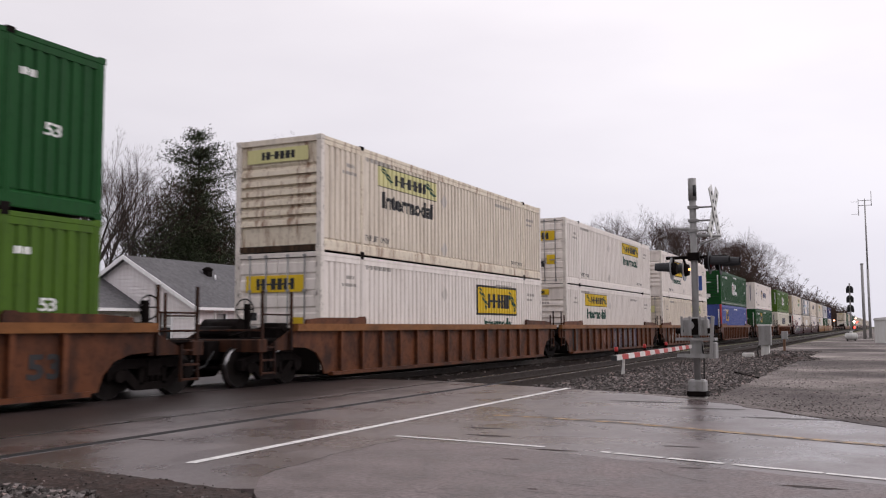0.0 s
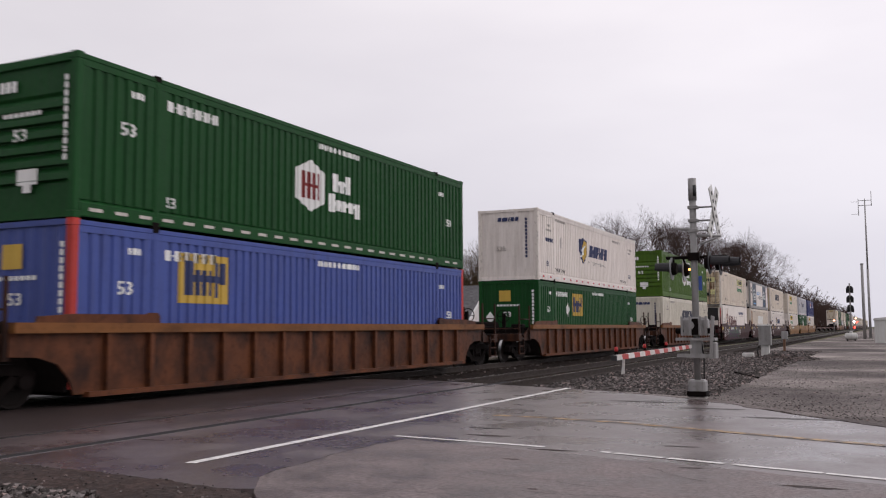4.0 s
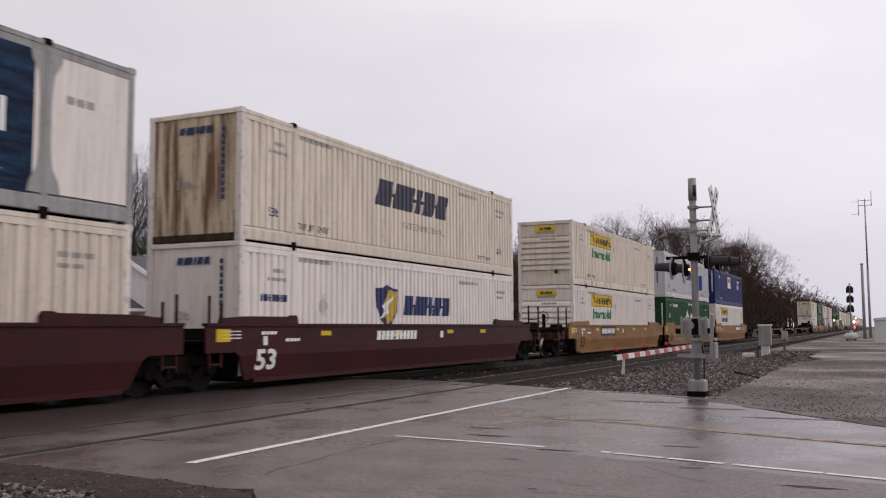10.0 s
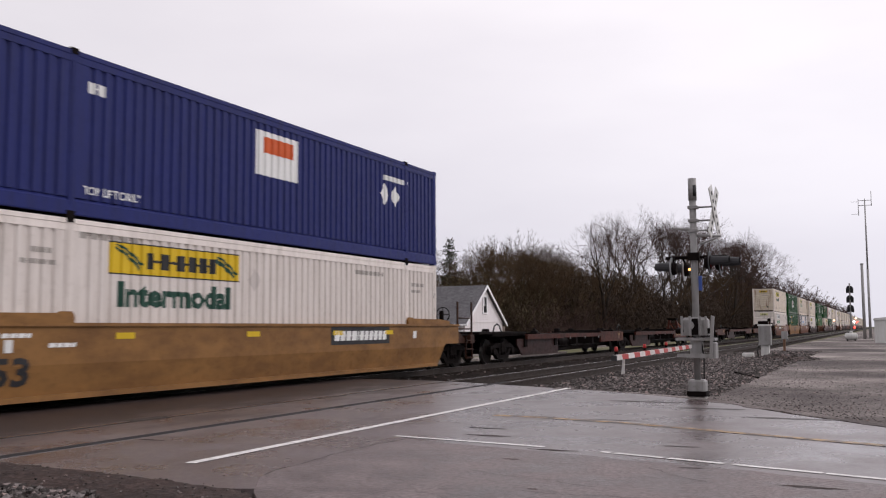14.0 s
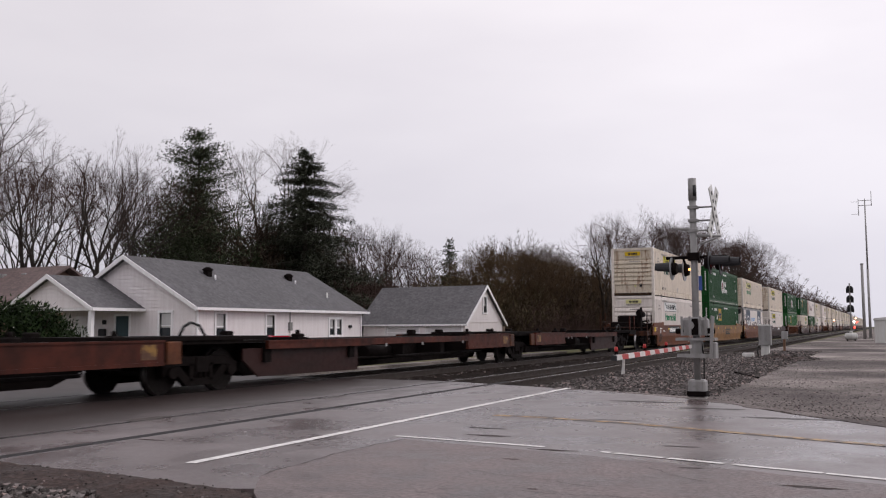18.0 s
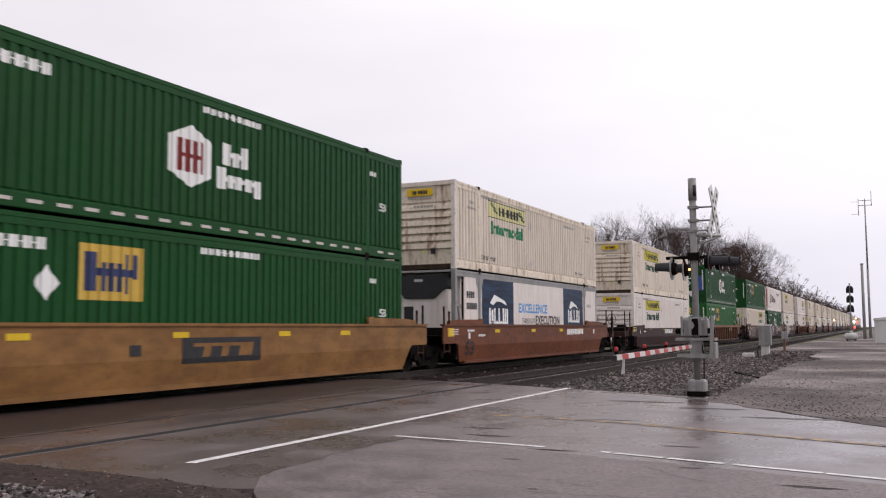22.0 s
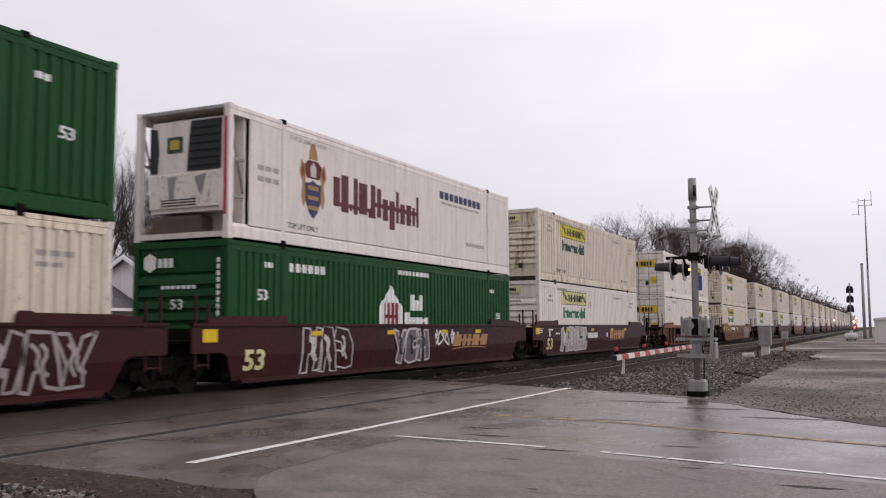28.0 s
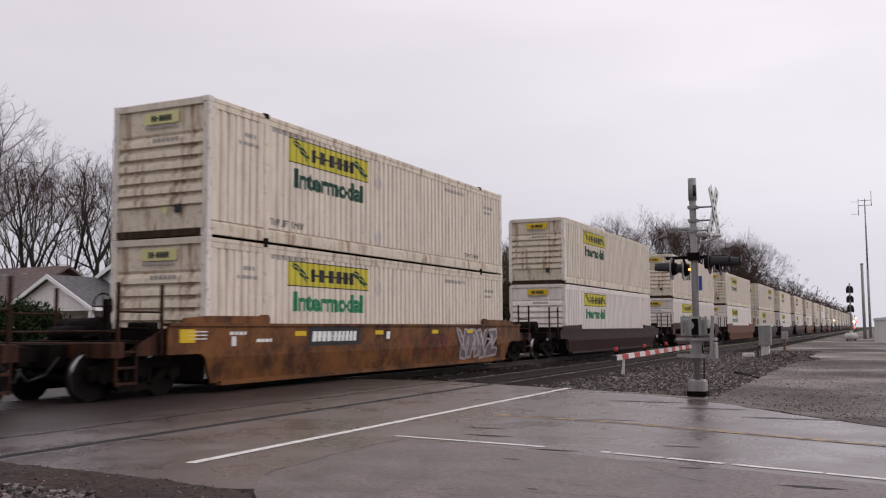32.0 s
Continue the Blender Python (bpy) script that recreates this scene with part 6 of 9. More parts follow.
def spine_unit(label, length, first, last, hitch, patched=False):
    """An empty spine car: y = 0 is its leading truck, the next unit's truck stands at y = length."""
    root = thing("spine_car", label, "freight car", "empty spine cars")
    part("spine_beam", Buf().prism([(0.3, 1.0), (0.3, 0.62), (1.7, 0.62), (2.2, 0.22), (length - 3.2, 0.28), (length - 2.3, 0.6), (length - 0.3, 0.62), (length - 0.3, 1.0)], -0.42, 0.42, "x").box((-0.55, 0.3, 0.98), (0.55, length - 0.3, 1.03)), M_STEEL, root, "deep black centre beam")
    for s in (-1, 1):
        a, b = sorted((s * 1.26, s * 1.34))
        part("end_side_panel", Buf().prism([(1.2, 0.86), (1.2, 0.62), (1.75, 0.24), (6.0, 0.22), (6.0, 0.86)], *sorted((s * 1.12, s * 1.18)), "x"), M_DARKCAR, root, "grey-brown fish-bellied side plate")
        part("upper_sill", Buf().box((a, 1.9, 0.84), (b, 6.4, 1.0)).box((a - 0.02, 1.9, 0.99), (b + 0.02, 6.4, 1.03)), M_RUSTCAR, root, "dark rusty upper sill")
        part("side_sill", Buf().box((a, 6.4, 0.86), (b, length - 5.1, 1.03)), M_RUSTCAR, root, "worn rusty side sill")
        panel = part("end_side_panel", Buf().box((a, length - 5.1, 0.66), (b, length - 1.4, 1.05)).box((a - 0.02, length - 5.1, 1.04), (b + 0.03, length - 1.4, 1.08)).box((a, length - 5.1, 0.60), (b + 0.02, length - 1.4, 0.67)), M_RUSTCAR, root, "rusty red-brown side panel")
        part("side_tab", Buf().box((b + 0.001 if s > 0 else a - 0.006, length - (4.5 if patched else 2.0), 0.72), (b + 0.006 if s > 0 else a - 0.001, length - 1.6, 1.0)), M_TAB, panel, "faded yellow patch")
        part("corner_post", Buf().chamfer((a, length - 1.3, 0.62), (b, length - 0.9, 1.05), 0.02), M_RIBBED, root, "orange end post")
        for y in (2.0, 5.6, 8.5, 11.0, length - 4.8, length - 2.5):
            part("cross_arm", Buf().box((min(s * 0.36, s * 1.25), y - 0.12, 0.55), (max(s * 0.36, s * 1.25), y + 0.12, 0.98)), M_STEEL, root)
        for y in (7.2, 9.4, length - 5.6):
            part("sill_tab", Buf().box((b if s > 0 else a - 0.012, y, 0.80), (b + 0.012 if s > 0 else a, y + 0.1, 0.88)), M_GALV, root, "small pale tab")
        part("underframe_rod", Buf().tube((s * 0.9, 2.4, 0.5), (s * 0.9, length - 3.0, 0.48), 0.04, n=6), M_STEEL, root)
    part("air_tank", Buf().tube((0.75, 7.0, 0.62), (0.75, 8.6, 0.62), 0.2, n=12), M_STEEL, root)
    for y in (3.4, length - 4.6, length - 2.4):
        part("pedestal", Buf().box((-1.25, y - 0.2, 1.03), (1.25, y + 0.2, 1.09)).chamfer((0.95, y - 0.13, 1.09), (1.2, y + 0.13, 1.17), 0.03).chamfer((1.02, y - 0.06, 1.17), (1.12, y + 0.06, 1.26), 0.03).chamfer((-1.15, y - 0.13, 1.09), (-0.9, y + 0.13, 1.24), 0.03), M_STEEL, root, "black container pedestal")
    part("end_deck", Buf().box((-1.25, -2.6, 1.06), (1.25, 2.0, 1.14)).box((-1.2, -1.3, 0.98), (1.2, 1.2, 1.06)), M_STEEL, root, "dark articulation platform")
    if not hitch:
        part("hose_loop", Buf().path([(0.9, -0.5, 1.14), (0.9, -0.36, 1.34), (0.9, -0.15, 1.42), (0.9, 0.1, 1.36), (0.9, 0.3, 1.14)], 0.03, 6), M_RUBBER, root)
    if last:
        # the last unit stands the other way round
        for ob in [*root.children, *[c for p in root.children for c in p.children]]:
            for v in ob.data.vertices:
                v.co.y = length - v.co.y
            ob.data.flip_normals()
        part("end_deck", Buf().box((-1.25, -2.6, 1.06), (1.25, 2.0, 1.14)).box((-1.2, -1.3, 0.98), (1.2, 1.2, 1.06)), M_STEEL, root, "dark articulation platform")
    truck(root, 0.0)
    if last:
        truck(root, length)
    if first:
        part("coupler", Buf().box((-0.15, -3.0, 0.72), (0.15, -0.6, 0.95)), M_STEEL, root)
    if last:
        part("coupler", Buf().box((-0.15, length + 0.6, 0.72), (0.15, length + 3.2, 0.95)), M_STEEL, root)
        part("end_deck", Buf().box((-1.25, length + 1.2, 0.9), (1.25, length + 2.6, 1.06)), M_STEEL, root)
        for y in (1.3, 2.3):
            part("grab_post", Buf().box((1.2, length + y, 1.06), (1.25, length + y + 0.05, 1.9)), M_RUSTCAR, root)
    if hitch:
        h = part("trailer_hitch", Buf().prism([(-0.42, 1.14), (-0.26, 1.14), (-0.16, 1.80), (-0.28, 1.80)], 1.1, 1.28, "y").prism([(0.42, 1.14), (0.26, 1.14), (0.16, 1.80), (0.28, 1.80)], 1.1, 1.28, "y").box((-0.45, 1.0, 1.1), (0.45, 1.4, 1.24)), M_RUSTCAR, root, "raised rusty trailer hitch")
        part("hitch_head", Buf().chamfer((-0.36, 0.82, 1.80), (0.36, 1.42, 1.90), 0.03).prism([(0.70, 1.90), (0.74, 1.82), (1.4, 1.74), (1.4, 1.82)], -0.28, 0.28, "x"), M_STEEL, h, "dark fifth-wheel plate")
        part("hitch_strut", Buf().tube((0.24, 1.3, 1.66), (0.3, 2.7, 1.12), 0.06, n=6), M_ORANGERUST, h, "orange-rusted strut")
        part("hitch_strut", Buf().tube((-0.24, 1.3, 1.66), (-0.3, 2.7, 1.12), 0.06, n=6), M_ORANGERUST, h, "orange-rusted strut")
        part("hitch_crossbar", Buf().box((-0.3, 1.14, 1.46), (0.3, 1.24, 1.54)), M_RUSTCAR, h)
        part("hitch_box", Buf().chamfer((-0.7, 2.4, 1.1), (0.7, 3.2, 1.22), 0.03), M_STEEL, h)
    return root
# ================= rails =================
def rail_line(xc, name):
    for s in (-1, 1):
        x = xc + s * 0.755
        r = tagged(part(name, Buf().box((x - 0.07, -60, -0.17), (x + 0.07, 900, -0.15)).box((x - 0.012, -60, -0.15), (x + 0.012, 900, -0.04)).box((x - 0.036, -60, -0.04), (x + 0.036, 900, -0.004)), M_RAIL), "rusty steel rail with a bright head", "rail", kind="structure")
        part("rail_head", Buf().box((x - 0.028, -60, -0.004), (x + 0.028, 900, 0.002)), M_RAILTOP, r, "polished rail head")


rail_line(TRACK, "rail_main")
rail_line(TRACK2, "rail_siding")
# ================= crossing surface, markings, ballast =================
def ribbon(pts, w, z):
    """A flat strip of width w along a polyline on the ground."""
    b = Buf()
    for (x0, y0), (x1, y1) in zip(pts, pts[1:]):
        d = math.hypot(x1 - x0, y1 - y0) or 1
        ox, oy = -(y1 - y0) / d * w / 2, (x1 - x0) / d * w / 2
        i = len(b.v)
        b.v += [(x0 - ox, y0 - oy, z), (x1 - ox, y1 - oy, z), (x1 + ox, y1 + oy, z), (x0 + ox, y0 + oy, z)]
        b.f.append((i, i + 1, i + 2, i + 3))
    return b


def marking(name, pts, w, mat, label, z=0.005):
    return tagged(part(name, ribbon(pts, w, z), mat), label, "road marking", kind="structure")


marking("stop_line", [(-6.03, 7.05), (-6.04, 12.0), (-6.03, 18.95)], 0.13, M_LINE, "worn white stop line painted across the road")
for a, b in (((-5.28, 9.79), (-3.32, 9.505)), ((-2.66, 9.355), (-2.55, 9.325)), ((-2.5, 9.31), (-1.98, 9.165)), ((-1.93, 9.15), (-1.38, 8.995)), ((-1.3, 8.975), (-0.52, 8.75)), ((-0.49, 8.742), (3.0, 7.7)), ((3.05, 7.69), (9.0, 5.9))):
    marking("edge_line", [a, b], 0.085, M_LINE, "thin worn white line on the asphalt")
marking("centre_line", [(-5.2, 12.66), (-4.2, 12.52), (-3.2, 12.3), (-1.65, 11.66), (-0.02, 11.0), (4, 9.4), (10, 7.4)], 0.16, M_YLINE, "worn yellow centre line")
for x, w, m in ((TRACK + 0.83, 0.08, M_GROOVE), (TRACK - 0.68, 0.08, M_GROOVE), (TRACK2 + 0.69, 0.19, M_GROOVE), (TRACK2 - 0.68, 0.05, M_GROOVE)):
    marking("flangeway", [(x, 6.4), (x, 20.6)], w, m, "dark rubber-lined flangeway beside the rail", 0.003)


APRON_EDGE = wavering([(-4.1, 5.6), (-4.45, 5.95), (-4.7, 6.3), (-4.92, 6.62), (-5.02, 7.1), (-5.06, 7.7), (-5.1, 8.4), (-5.12, 9.0), (-5.0, 9.55), (-4.4, 9.42), (-3.4, 9.2), (-2.5, 8.98), (-1.2, 8.65), (0.0, 8.3), (1.5, 7.85)])
flat("near_apron", [(-3.4, 2.6), *APRON_EDGE, (3.0, 7.4), (6, 6.6), (6, -3), (-2.2, -3)], 0.0025, M_OLDROAD, "cracked old asphalt apron", "road", 0.05)
tagged(part("crack", ribbon([p for p in APRON_EDGE if p[1] > 6.6 and p[0] < -4.9], 0.011, 0.0055), M_CRACK), "dark crack along the edge of the apron", "crack", kind="structure")


def crack(seed, x, y, heading, length, w):
    rnd = random.Random(seed)
    pts = [(x, y)]
    while length > 0:
        heading += rnd.uniform(-0.5, 0.5)
        st = rnd.uniform(0.08, 0.25)
        x, y = x + math.cos(heading) * st, y + math.sin(heading) * st
        pts.append((x, y))
        length -= st
    tagged(part("crack", ribbon(pts, w, 0.0055), M_CRACK), "dark crack in the asphalt", "crack", kind="structure")


for k, (x, y, hd, ln, w) in enumerate([(-4.6, 8.6, 0.2, 1.2, 0.006), (-2.6, 6.9, 0.2, 1.0, 0.007), (-2.0, 8.5, -1.2, 0.9, 0.006), (-5.3, 11.5, -0.3, 1.0, 0.006), (-3.4, 7.7, 0.1, 1.2, 0.006)]):
    crack(k, x, y, hd, ln, w)


def blot(seed, x, y, rx, ry, mat, label, z=0.004, cat="stain"):
    rnd = random.Random(seed)
    pts = []
    for k in range(22):
        a = 2 * math.pi * k / 22
        r = 0.65 + 0.5 * rnd.random()
        pts.append((x + math.cos(a) * rx * r, y + math.sin(a) * ry * r))
    b = Buf()
    b.v = [(u, v, z) for u, v in pts]
    b.f = [tuple(range(22))]
    tagged(part("road_patch", b, mat), label, cat, kind="structure")


for k, (x, y, rx, ry) in enumerate([(-4.3, 10.25, 0.3, 0.05), (-3.15, 9.3, 0.3, 0.035), (-1.6, 8.6, 0.16, 0.03), (-3.3, 8.5, 0.1, 0.03), (-0.55, 7.95, 0.3, 0.05), (-2.55, 7.0, 0.05, 0.03), (-7.74, 8.35, 0.22, 0.03), (-3.4, 12.6, 0.5, 0.03), (-4.6, 12.7, 0.5, 0.03), (-9.6, 10.3, 0.16, 0.5), (-9.7, 13.2, 0.12, 0.6), (-9.4, 15.0, 0.1, 0.5), (-3.7, 15.9, 0.7, 0.12), (-2.5, 14.9, 0.6, 0.1), (-1.2, 13.7, 0.7, 0.09), (-4.6, 11.0, 0.3, 0.04), (-2.0, 10.1, 0.25, 0.03)]):
    blot(k, x, y, rx, ry, M_MUD if k < 7 else M_MUDROAD, "dark wet pothole patch in the asphalt")

# mud verge at the road's near edge and the stony corner
def mud_height(x, y):
    """Laps raggedly over the road's edge, then falls away from it."""
    edge = 6.14 - 0.1 * (x + 6) + 0.14 * noise.noise((x * 1.3, 0.0, 2.0)) + 0.06 * noise.noise((x * 5.0, 0.0, 6.0))
    d = edge - y
    z = 0.014 - 0.09 * min(1, max(0, (d - 0.4) / 0.9)) - max(0, -d) * 0.16 + (0.006 + 0.02 * min(1, max(0, d / 0.5))) * noise.noise((x * 2.2, y * 2.2, 1.0)) + (0.005 + 0.012 * min(1, max(0, d / 0.4))) * noise.noise((x * 8, y * 8, 2.0))
    inner = x - (-4.75 + (5.9 - y) * 0.28)
    return z - max(0, inner) * 0.12 - (0.3 if inner > 0.8 else 0)


mud = sheet("mud_verge", M_MUD, [-12 + 0.08 * k for k in range(112)], [0.5 + 0.07 * k for k in range(88)], mud_height, "dark wet mud along the edge of the asphalt", "mud")


def stones(name, count, place, size, seed, mat, label):
    """Loose angular stones, joined: nobody could count them."""
    rnd = random.Random(seed)
    vs, fs = [], []
    base = [Vector(v).normalized() for v in ((1, 0.2, 0.1), (-1, 0.1, 0.2), (0.1, 1, -0.2), (0.2, -1, 0.1), (0.15, 0.1, 1), (-0.1, 0.2, -1))]
    tri = [(0, 2, 4), (2, 1, 4), (1, 3, 4), (3, 0, 4), (2, 0, 5), (1, 2, 5), (3, 1, 5), (0, 3, 5)]
    for _ in range(count):
        x, y, z = place(rnd)
        r = size * rnd.uniform(0.55, 1.3)
        turn = Euler((rnd.random() * 6, rnd.random() * 6, rnd.random() * 6)).to_matrix()
        i = len(vs)
        for b in base:
            p = turn @ (b * r * rnd.uniform(0.75, 1.2))
            vs.append((x + p.x, y + p.y, z + p.z * 0.75))
        fs += [(i + a, i + b, i + c) for a, b, c in tri]
    me = bpy.data.meshes.new(name)
    me.from_pydata(vs, [], fs)
    me.materials.append(mat)
    return tagged(new(name, me), label, "stones", kind="stuff")


def bed_profile(x):
    """Ballast surface across both tracks."""
    for xc in (TRACK, TRACK2):
        if abs(x - xc) < 1.45:
            return -0.185
    if TRACK + 1.4 < x < TRACK2 - 1.4:
        return -0.30
    d = max(0, x - (TRACK2 + 1.45)) if x > TRACK2 else max(0, TRACK - 1.45 - x)
    return max(-0.55, -0.185 - 0.22 * d) if x < TRACK else max(-0.10, -0.185) + 0.02


def bed(x, y):
    return bed_profile(x) + 0.03 * noise.noise((x * 2.0, y * 2.0, 3.0))


BX = [-17.5 + 0.35 * k for k in range(42)]
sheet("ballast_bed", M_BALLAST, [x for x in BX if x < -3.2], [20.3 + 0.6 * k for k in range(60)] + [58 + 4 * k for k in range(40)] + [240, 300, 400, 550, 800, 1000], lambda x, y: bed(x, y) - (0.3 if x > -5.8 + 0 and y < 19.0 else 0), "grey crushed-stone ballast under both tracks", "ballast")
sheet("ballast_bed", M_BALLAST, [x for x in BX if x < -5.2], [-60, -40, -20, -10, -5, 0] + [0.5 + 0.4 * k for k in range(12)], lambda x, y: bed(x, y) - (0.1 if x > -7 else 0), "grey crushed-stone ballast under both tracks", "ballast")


def right_slope(rnd):
    y = 17.5 + 34 * rnd.random() ** 1.6
    x = -7.95 + 5.15 * rnd.random()
    while y < 19.0 and x < -6.06 + (18.7 - y) * 1.9 + 0.3:
        y = 17.5 + 34 * rnd.random() ** 1.6
        x = -7.95 + 5.15 * rnd.random()
    return x, y, max(bed(x, y), 0.008 if x > -6.3 + 0.007 * (y - 18) else -9)


stones("ballast_stones", 13500, right_slope, 0.040, 5, M_STONE, "loose grey ballast stones beside the siding")
stones("ballast_stones", 700, lambda r: (lambda x, y: (x, y, -0.04 + 0.34 * math.exp(-((x + 3.5) / 0.9) ** 2 - ((y - 38.3) / 1.5) ** 2)))(r.gauss(-3.5, 0.8), r.gauss(38.3, 1.3)), 0.05, 17, M_STONE, "dark stones on the dirt heap")
stones("ballast_stones", 3000, lambda r: (lambda y, x: (x, y, bed(x, y)))(20.6 + 30 * r.random() ** 1.5, TRACK - 1.5 + r.random() * 7.6), 0.05, 6, M_STONE, "loose grey ballast stones between the rails")
stones("ballast_stones", 1500, lambda r: (lambda a, b: (-8.6 + a * 3.1, 4.5 + b * (1.12 - 0.16 * a), mud_height(-8.6 + a * 3.1, 4.5 + b * (1.12 - 0.16 * a)) + 0.012))(r.random(), r.random() ** 0.8), 0.034, 7, M_STONE, "heap of grey broken stones at the road's edge")


stones("ballast_stones", 350, lambda r: (lambda x, y: (x, y, max(mud_height(x, y), -0.03) + 0.004))(-8.8 + 4.6 * r.random(), 4.6 + 1.75 * r.random() ** 0.7), 0.013, 8, M_STONE, "scattered small pebbles in the mud")
LOT_EDGE = ((-4.75, -3.1, -1.1, 0.1, 1.5, 5.2), (18.3, 17.1, 14.7, 13.2, 12.0, 11.0))
stones("gravel_stones", 5000, lambda r: (lambda x: (x, float(np.interp(x, *LOT_EDGE)) + 0.1 + 26 * r.random() ** 1.8, 0.006))(-4.6 + 9.5 * r.random()), 0.017, 9, M_STONE, "loose stones scattered over the gravel lot")


def tie_at(xc, y):
    t = part("tie", shared(("tie",), lambda: Buf().chamfer((-1.3, -0.11, -0.34), (1.3, 0.11, -0.168), 0.015).mesh("tie", M_TIE)), M_TIE)
    t.location = (xc, y, 0)
    return t


for xc, nm, last in ((TRACK, "main track ties", 50), (TRACK2, "siding ties", 62)):
    bedding = thing("track_ties", "row of dark creosoted wooden railway ties", "railway ties", kind="structure")
    y = 20.9
    while y < last:
        tie_at(xc, y).parent = bedding
        y += 0.52
    b = Buf()
    while y < 220:
        b.box((xc - 1.3, y - 0.11, -0.34), (xc + 1.3, y + 0.11, -0.168))
        y += 0.52
    tagged(part("tie_row", b, M_TIE, bedding), "far ties, too small to tell apart", kind="stuff")

# ================= crossing signal =================
def crossing_signal():
    px, py = -3.01, 16.9
    s = thing("crossing_signal", "grey galvanised level-crossing signal mast with lowered gate", "crossing signal", at=pose(px, py, 0))
    part("base_band", Buf().box((-0.165, -0.165, 0.05), (0.165, 0.165, 0.14)), M_STEEL, s, "black base plate")
    part("foundation", Buf().chamfer((-0.16, -0.16, -0.2), (0.16, 0.16, 0.05), 0.03), M_CONCRETE, s)
    part("base_casting", Buf().chamfer((-0.15, -0.15, 0.14), (0.15, 0.15, 0.34), 0.03).box((-0.13, -0.13, 0.04), (0.13, 0.13, 0.15)), M_GALV, s)
    part("mast", Buf().tube((0, 0, 0.3), (0, 0, 3.93), 0.060, n=18), M_GALV, s)
    part("mast_cap", Buf().tube((0, 0, 3.55), (0, 0, 3.95), 0.074, n=18), M_GALV, s)
    part("cap_mark", Buf().tube((0.04, -0.045, 3.62), (0.04, -0.045, 3.82), 0.034, n=8), M_BLACK, s, "dark opening in the mast cap")
    for z in (3.18, 3.42, 3.0):
        part("bracket", Buf().tube((0.05, 0, z), (0.36, 0.02, z), 0.016, n=6).box((-0.08, -0.08, z - 0.025), (0.09, 0.08, z + 0.025)), M_GALV, s)
    buck = part("crossbuck", Buf().box((-0.012, -0.05, -0.05), (0.012, 0.05, 0.05)), M_GALV, s, "white crossed boards")
    buck.location, buck.rotation_euler = (0.37, 0.02, 3.32), (0, 0, radians(-8))
    for a in (48, -48):
        o = part("crossbuck_board", Buf().chamfer((-0.008, -0.095, -0.5), (0.008, 0.095, 0.5), 0.003), M_SIGNWHITE, buck, "white board with dark bars")
        o.rotation_euler = (radians(a * 0.62), 0, 0)
        o.location.x = 0.012 if a > 0 else -0.012
        for k in range(6):
            m2 = part("writing_bar", Buf().box((0.009, -0.03, -0.42 + k * 0.15), (0.0115, 0.03, -0.35 + k * 0.15)), M_BLACK, buck)
            m2.rotation_euler, m2.location.x = (radians(a * 0.62), 0, 0), o.location.x
    part("bell_arm", Buf().tube((-0.05, 0, 3.02), (-0.36, 0, 3.06), 0.03, 0.02, n=8), M_GALV, s)
    part("upper_bracket", Buf().tube((0.0, 0, 2.92), (0.48, 0.0, 2.88), 0.025, n=8).tube((0.1, 0, 2.75), (0.42, 0, 2.86), 0.02, n=6), M_GALV, s)
    part("light_arm", Buf().tube((-0.5, 0, 2.52), (0.58, 0, 2.52), 0.03, n=10).box((-0.1, -0.1, 2.46), (0.1, 0.1, 2.6)), M_STEEL, s)
    for d, ys, zc in ((-1, (-0.06, 0.42), 2.32), (1, (-0.22, 0.2), 2.4)):
        for k, yy in enumerate(ys):
            x = (-0.36 + 0.13 * k) if d < 0 else (0.28 + 0.12 * k)
            f = part("flasher", Buf().tube((x - d * 0.06, yy, zc), (x + d * 0.05, yy, zc), 0.1, 0.13, n=16), M_STEEL, s, "black crossing light")
            part("disc", Buf().tube((x + d * 0.02, yy, zc), (x + d * 0.035, yy, zc), 0.205, n=24), M_DISCBACK if d < 0 else M_BLACK, f, "round backing disc")
            hood = Buf()
            n = 12
            for q in range(n):
                a0, a1 = math.pi * (q / n * 1.25 - 0.125), math.pi * ((q + 1) / n * 1.25 - 0.125)
                i = len(hood.v)
                x1, x2 = x + d * 0.04, x + d * (0.36 if d > 0 else 0.32)
                hood.v += [(x1, yy + math.cos(a0) * 0.12, zc + math.sin(a0) * 0.12), (x1, yy + math.cos(a1) * 0.12, zc + math.sin(a1) * 0.12), (x2, yy + math.cos(a1) * 0.11, zc + 0.01 + math.sin(a1) * 0.1), (x2, yy + math.cos(a0) * 0.11, zc + 0.01 + math.sin(a0) * 0.1)]
                hood.f.append((i, i + 1, i + 2, i + 3))
            part("visor", hood, M_BLACK, f, "black visor")
            part("lens", Buf().tube((x + d * 0.05, yy, zc), (x + d * 0.06, yy, zc), 0.105, n=16), M_LENS, f, "dark red lens")
            part("hanger", Buf().tube((x, yy * 0.4, 2.52), (x, yy, zc + 0.1), 0.02, n=6), M_STEEL, f)
            if d < 0 and k == 1:
                part("peep_light", Buf().tube((x + 0.09, yy - 0.13, zc), (x + 0.09, yy - 0.155, zc), 0.022, n=10), M_PEEP, f, "small lit side lens")
    part("blue_sign", Buf().chamfer((0.07, -0.04, 1.92), (0.13, -0.02, 2.18), 0.004), M_BLUESIGN, s, "small blue notice plate")
    m = part("gate_mechanism", Buf().chamfer((-0.24, -0.15, 1.12), (0.22, 0.15, 1.44), 0.05), M_GALV, s, "grey gate motor housing")
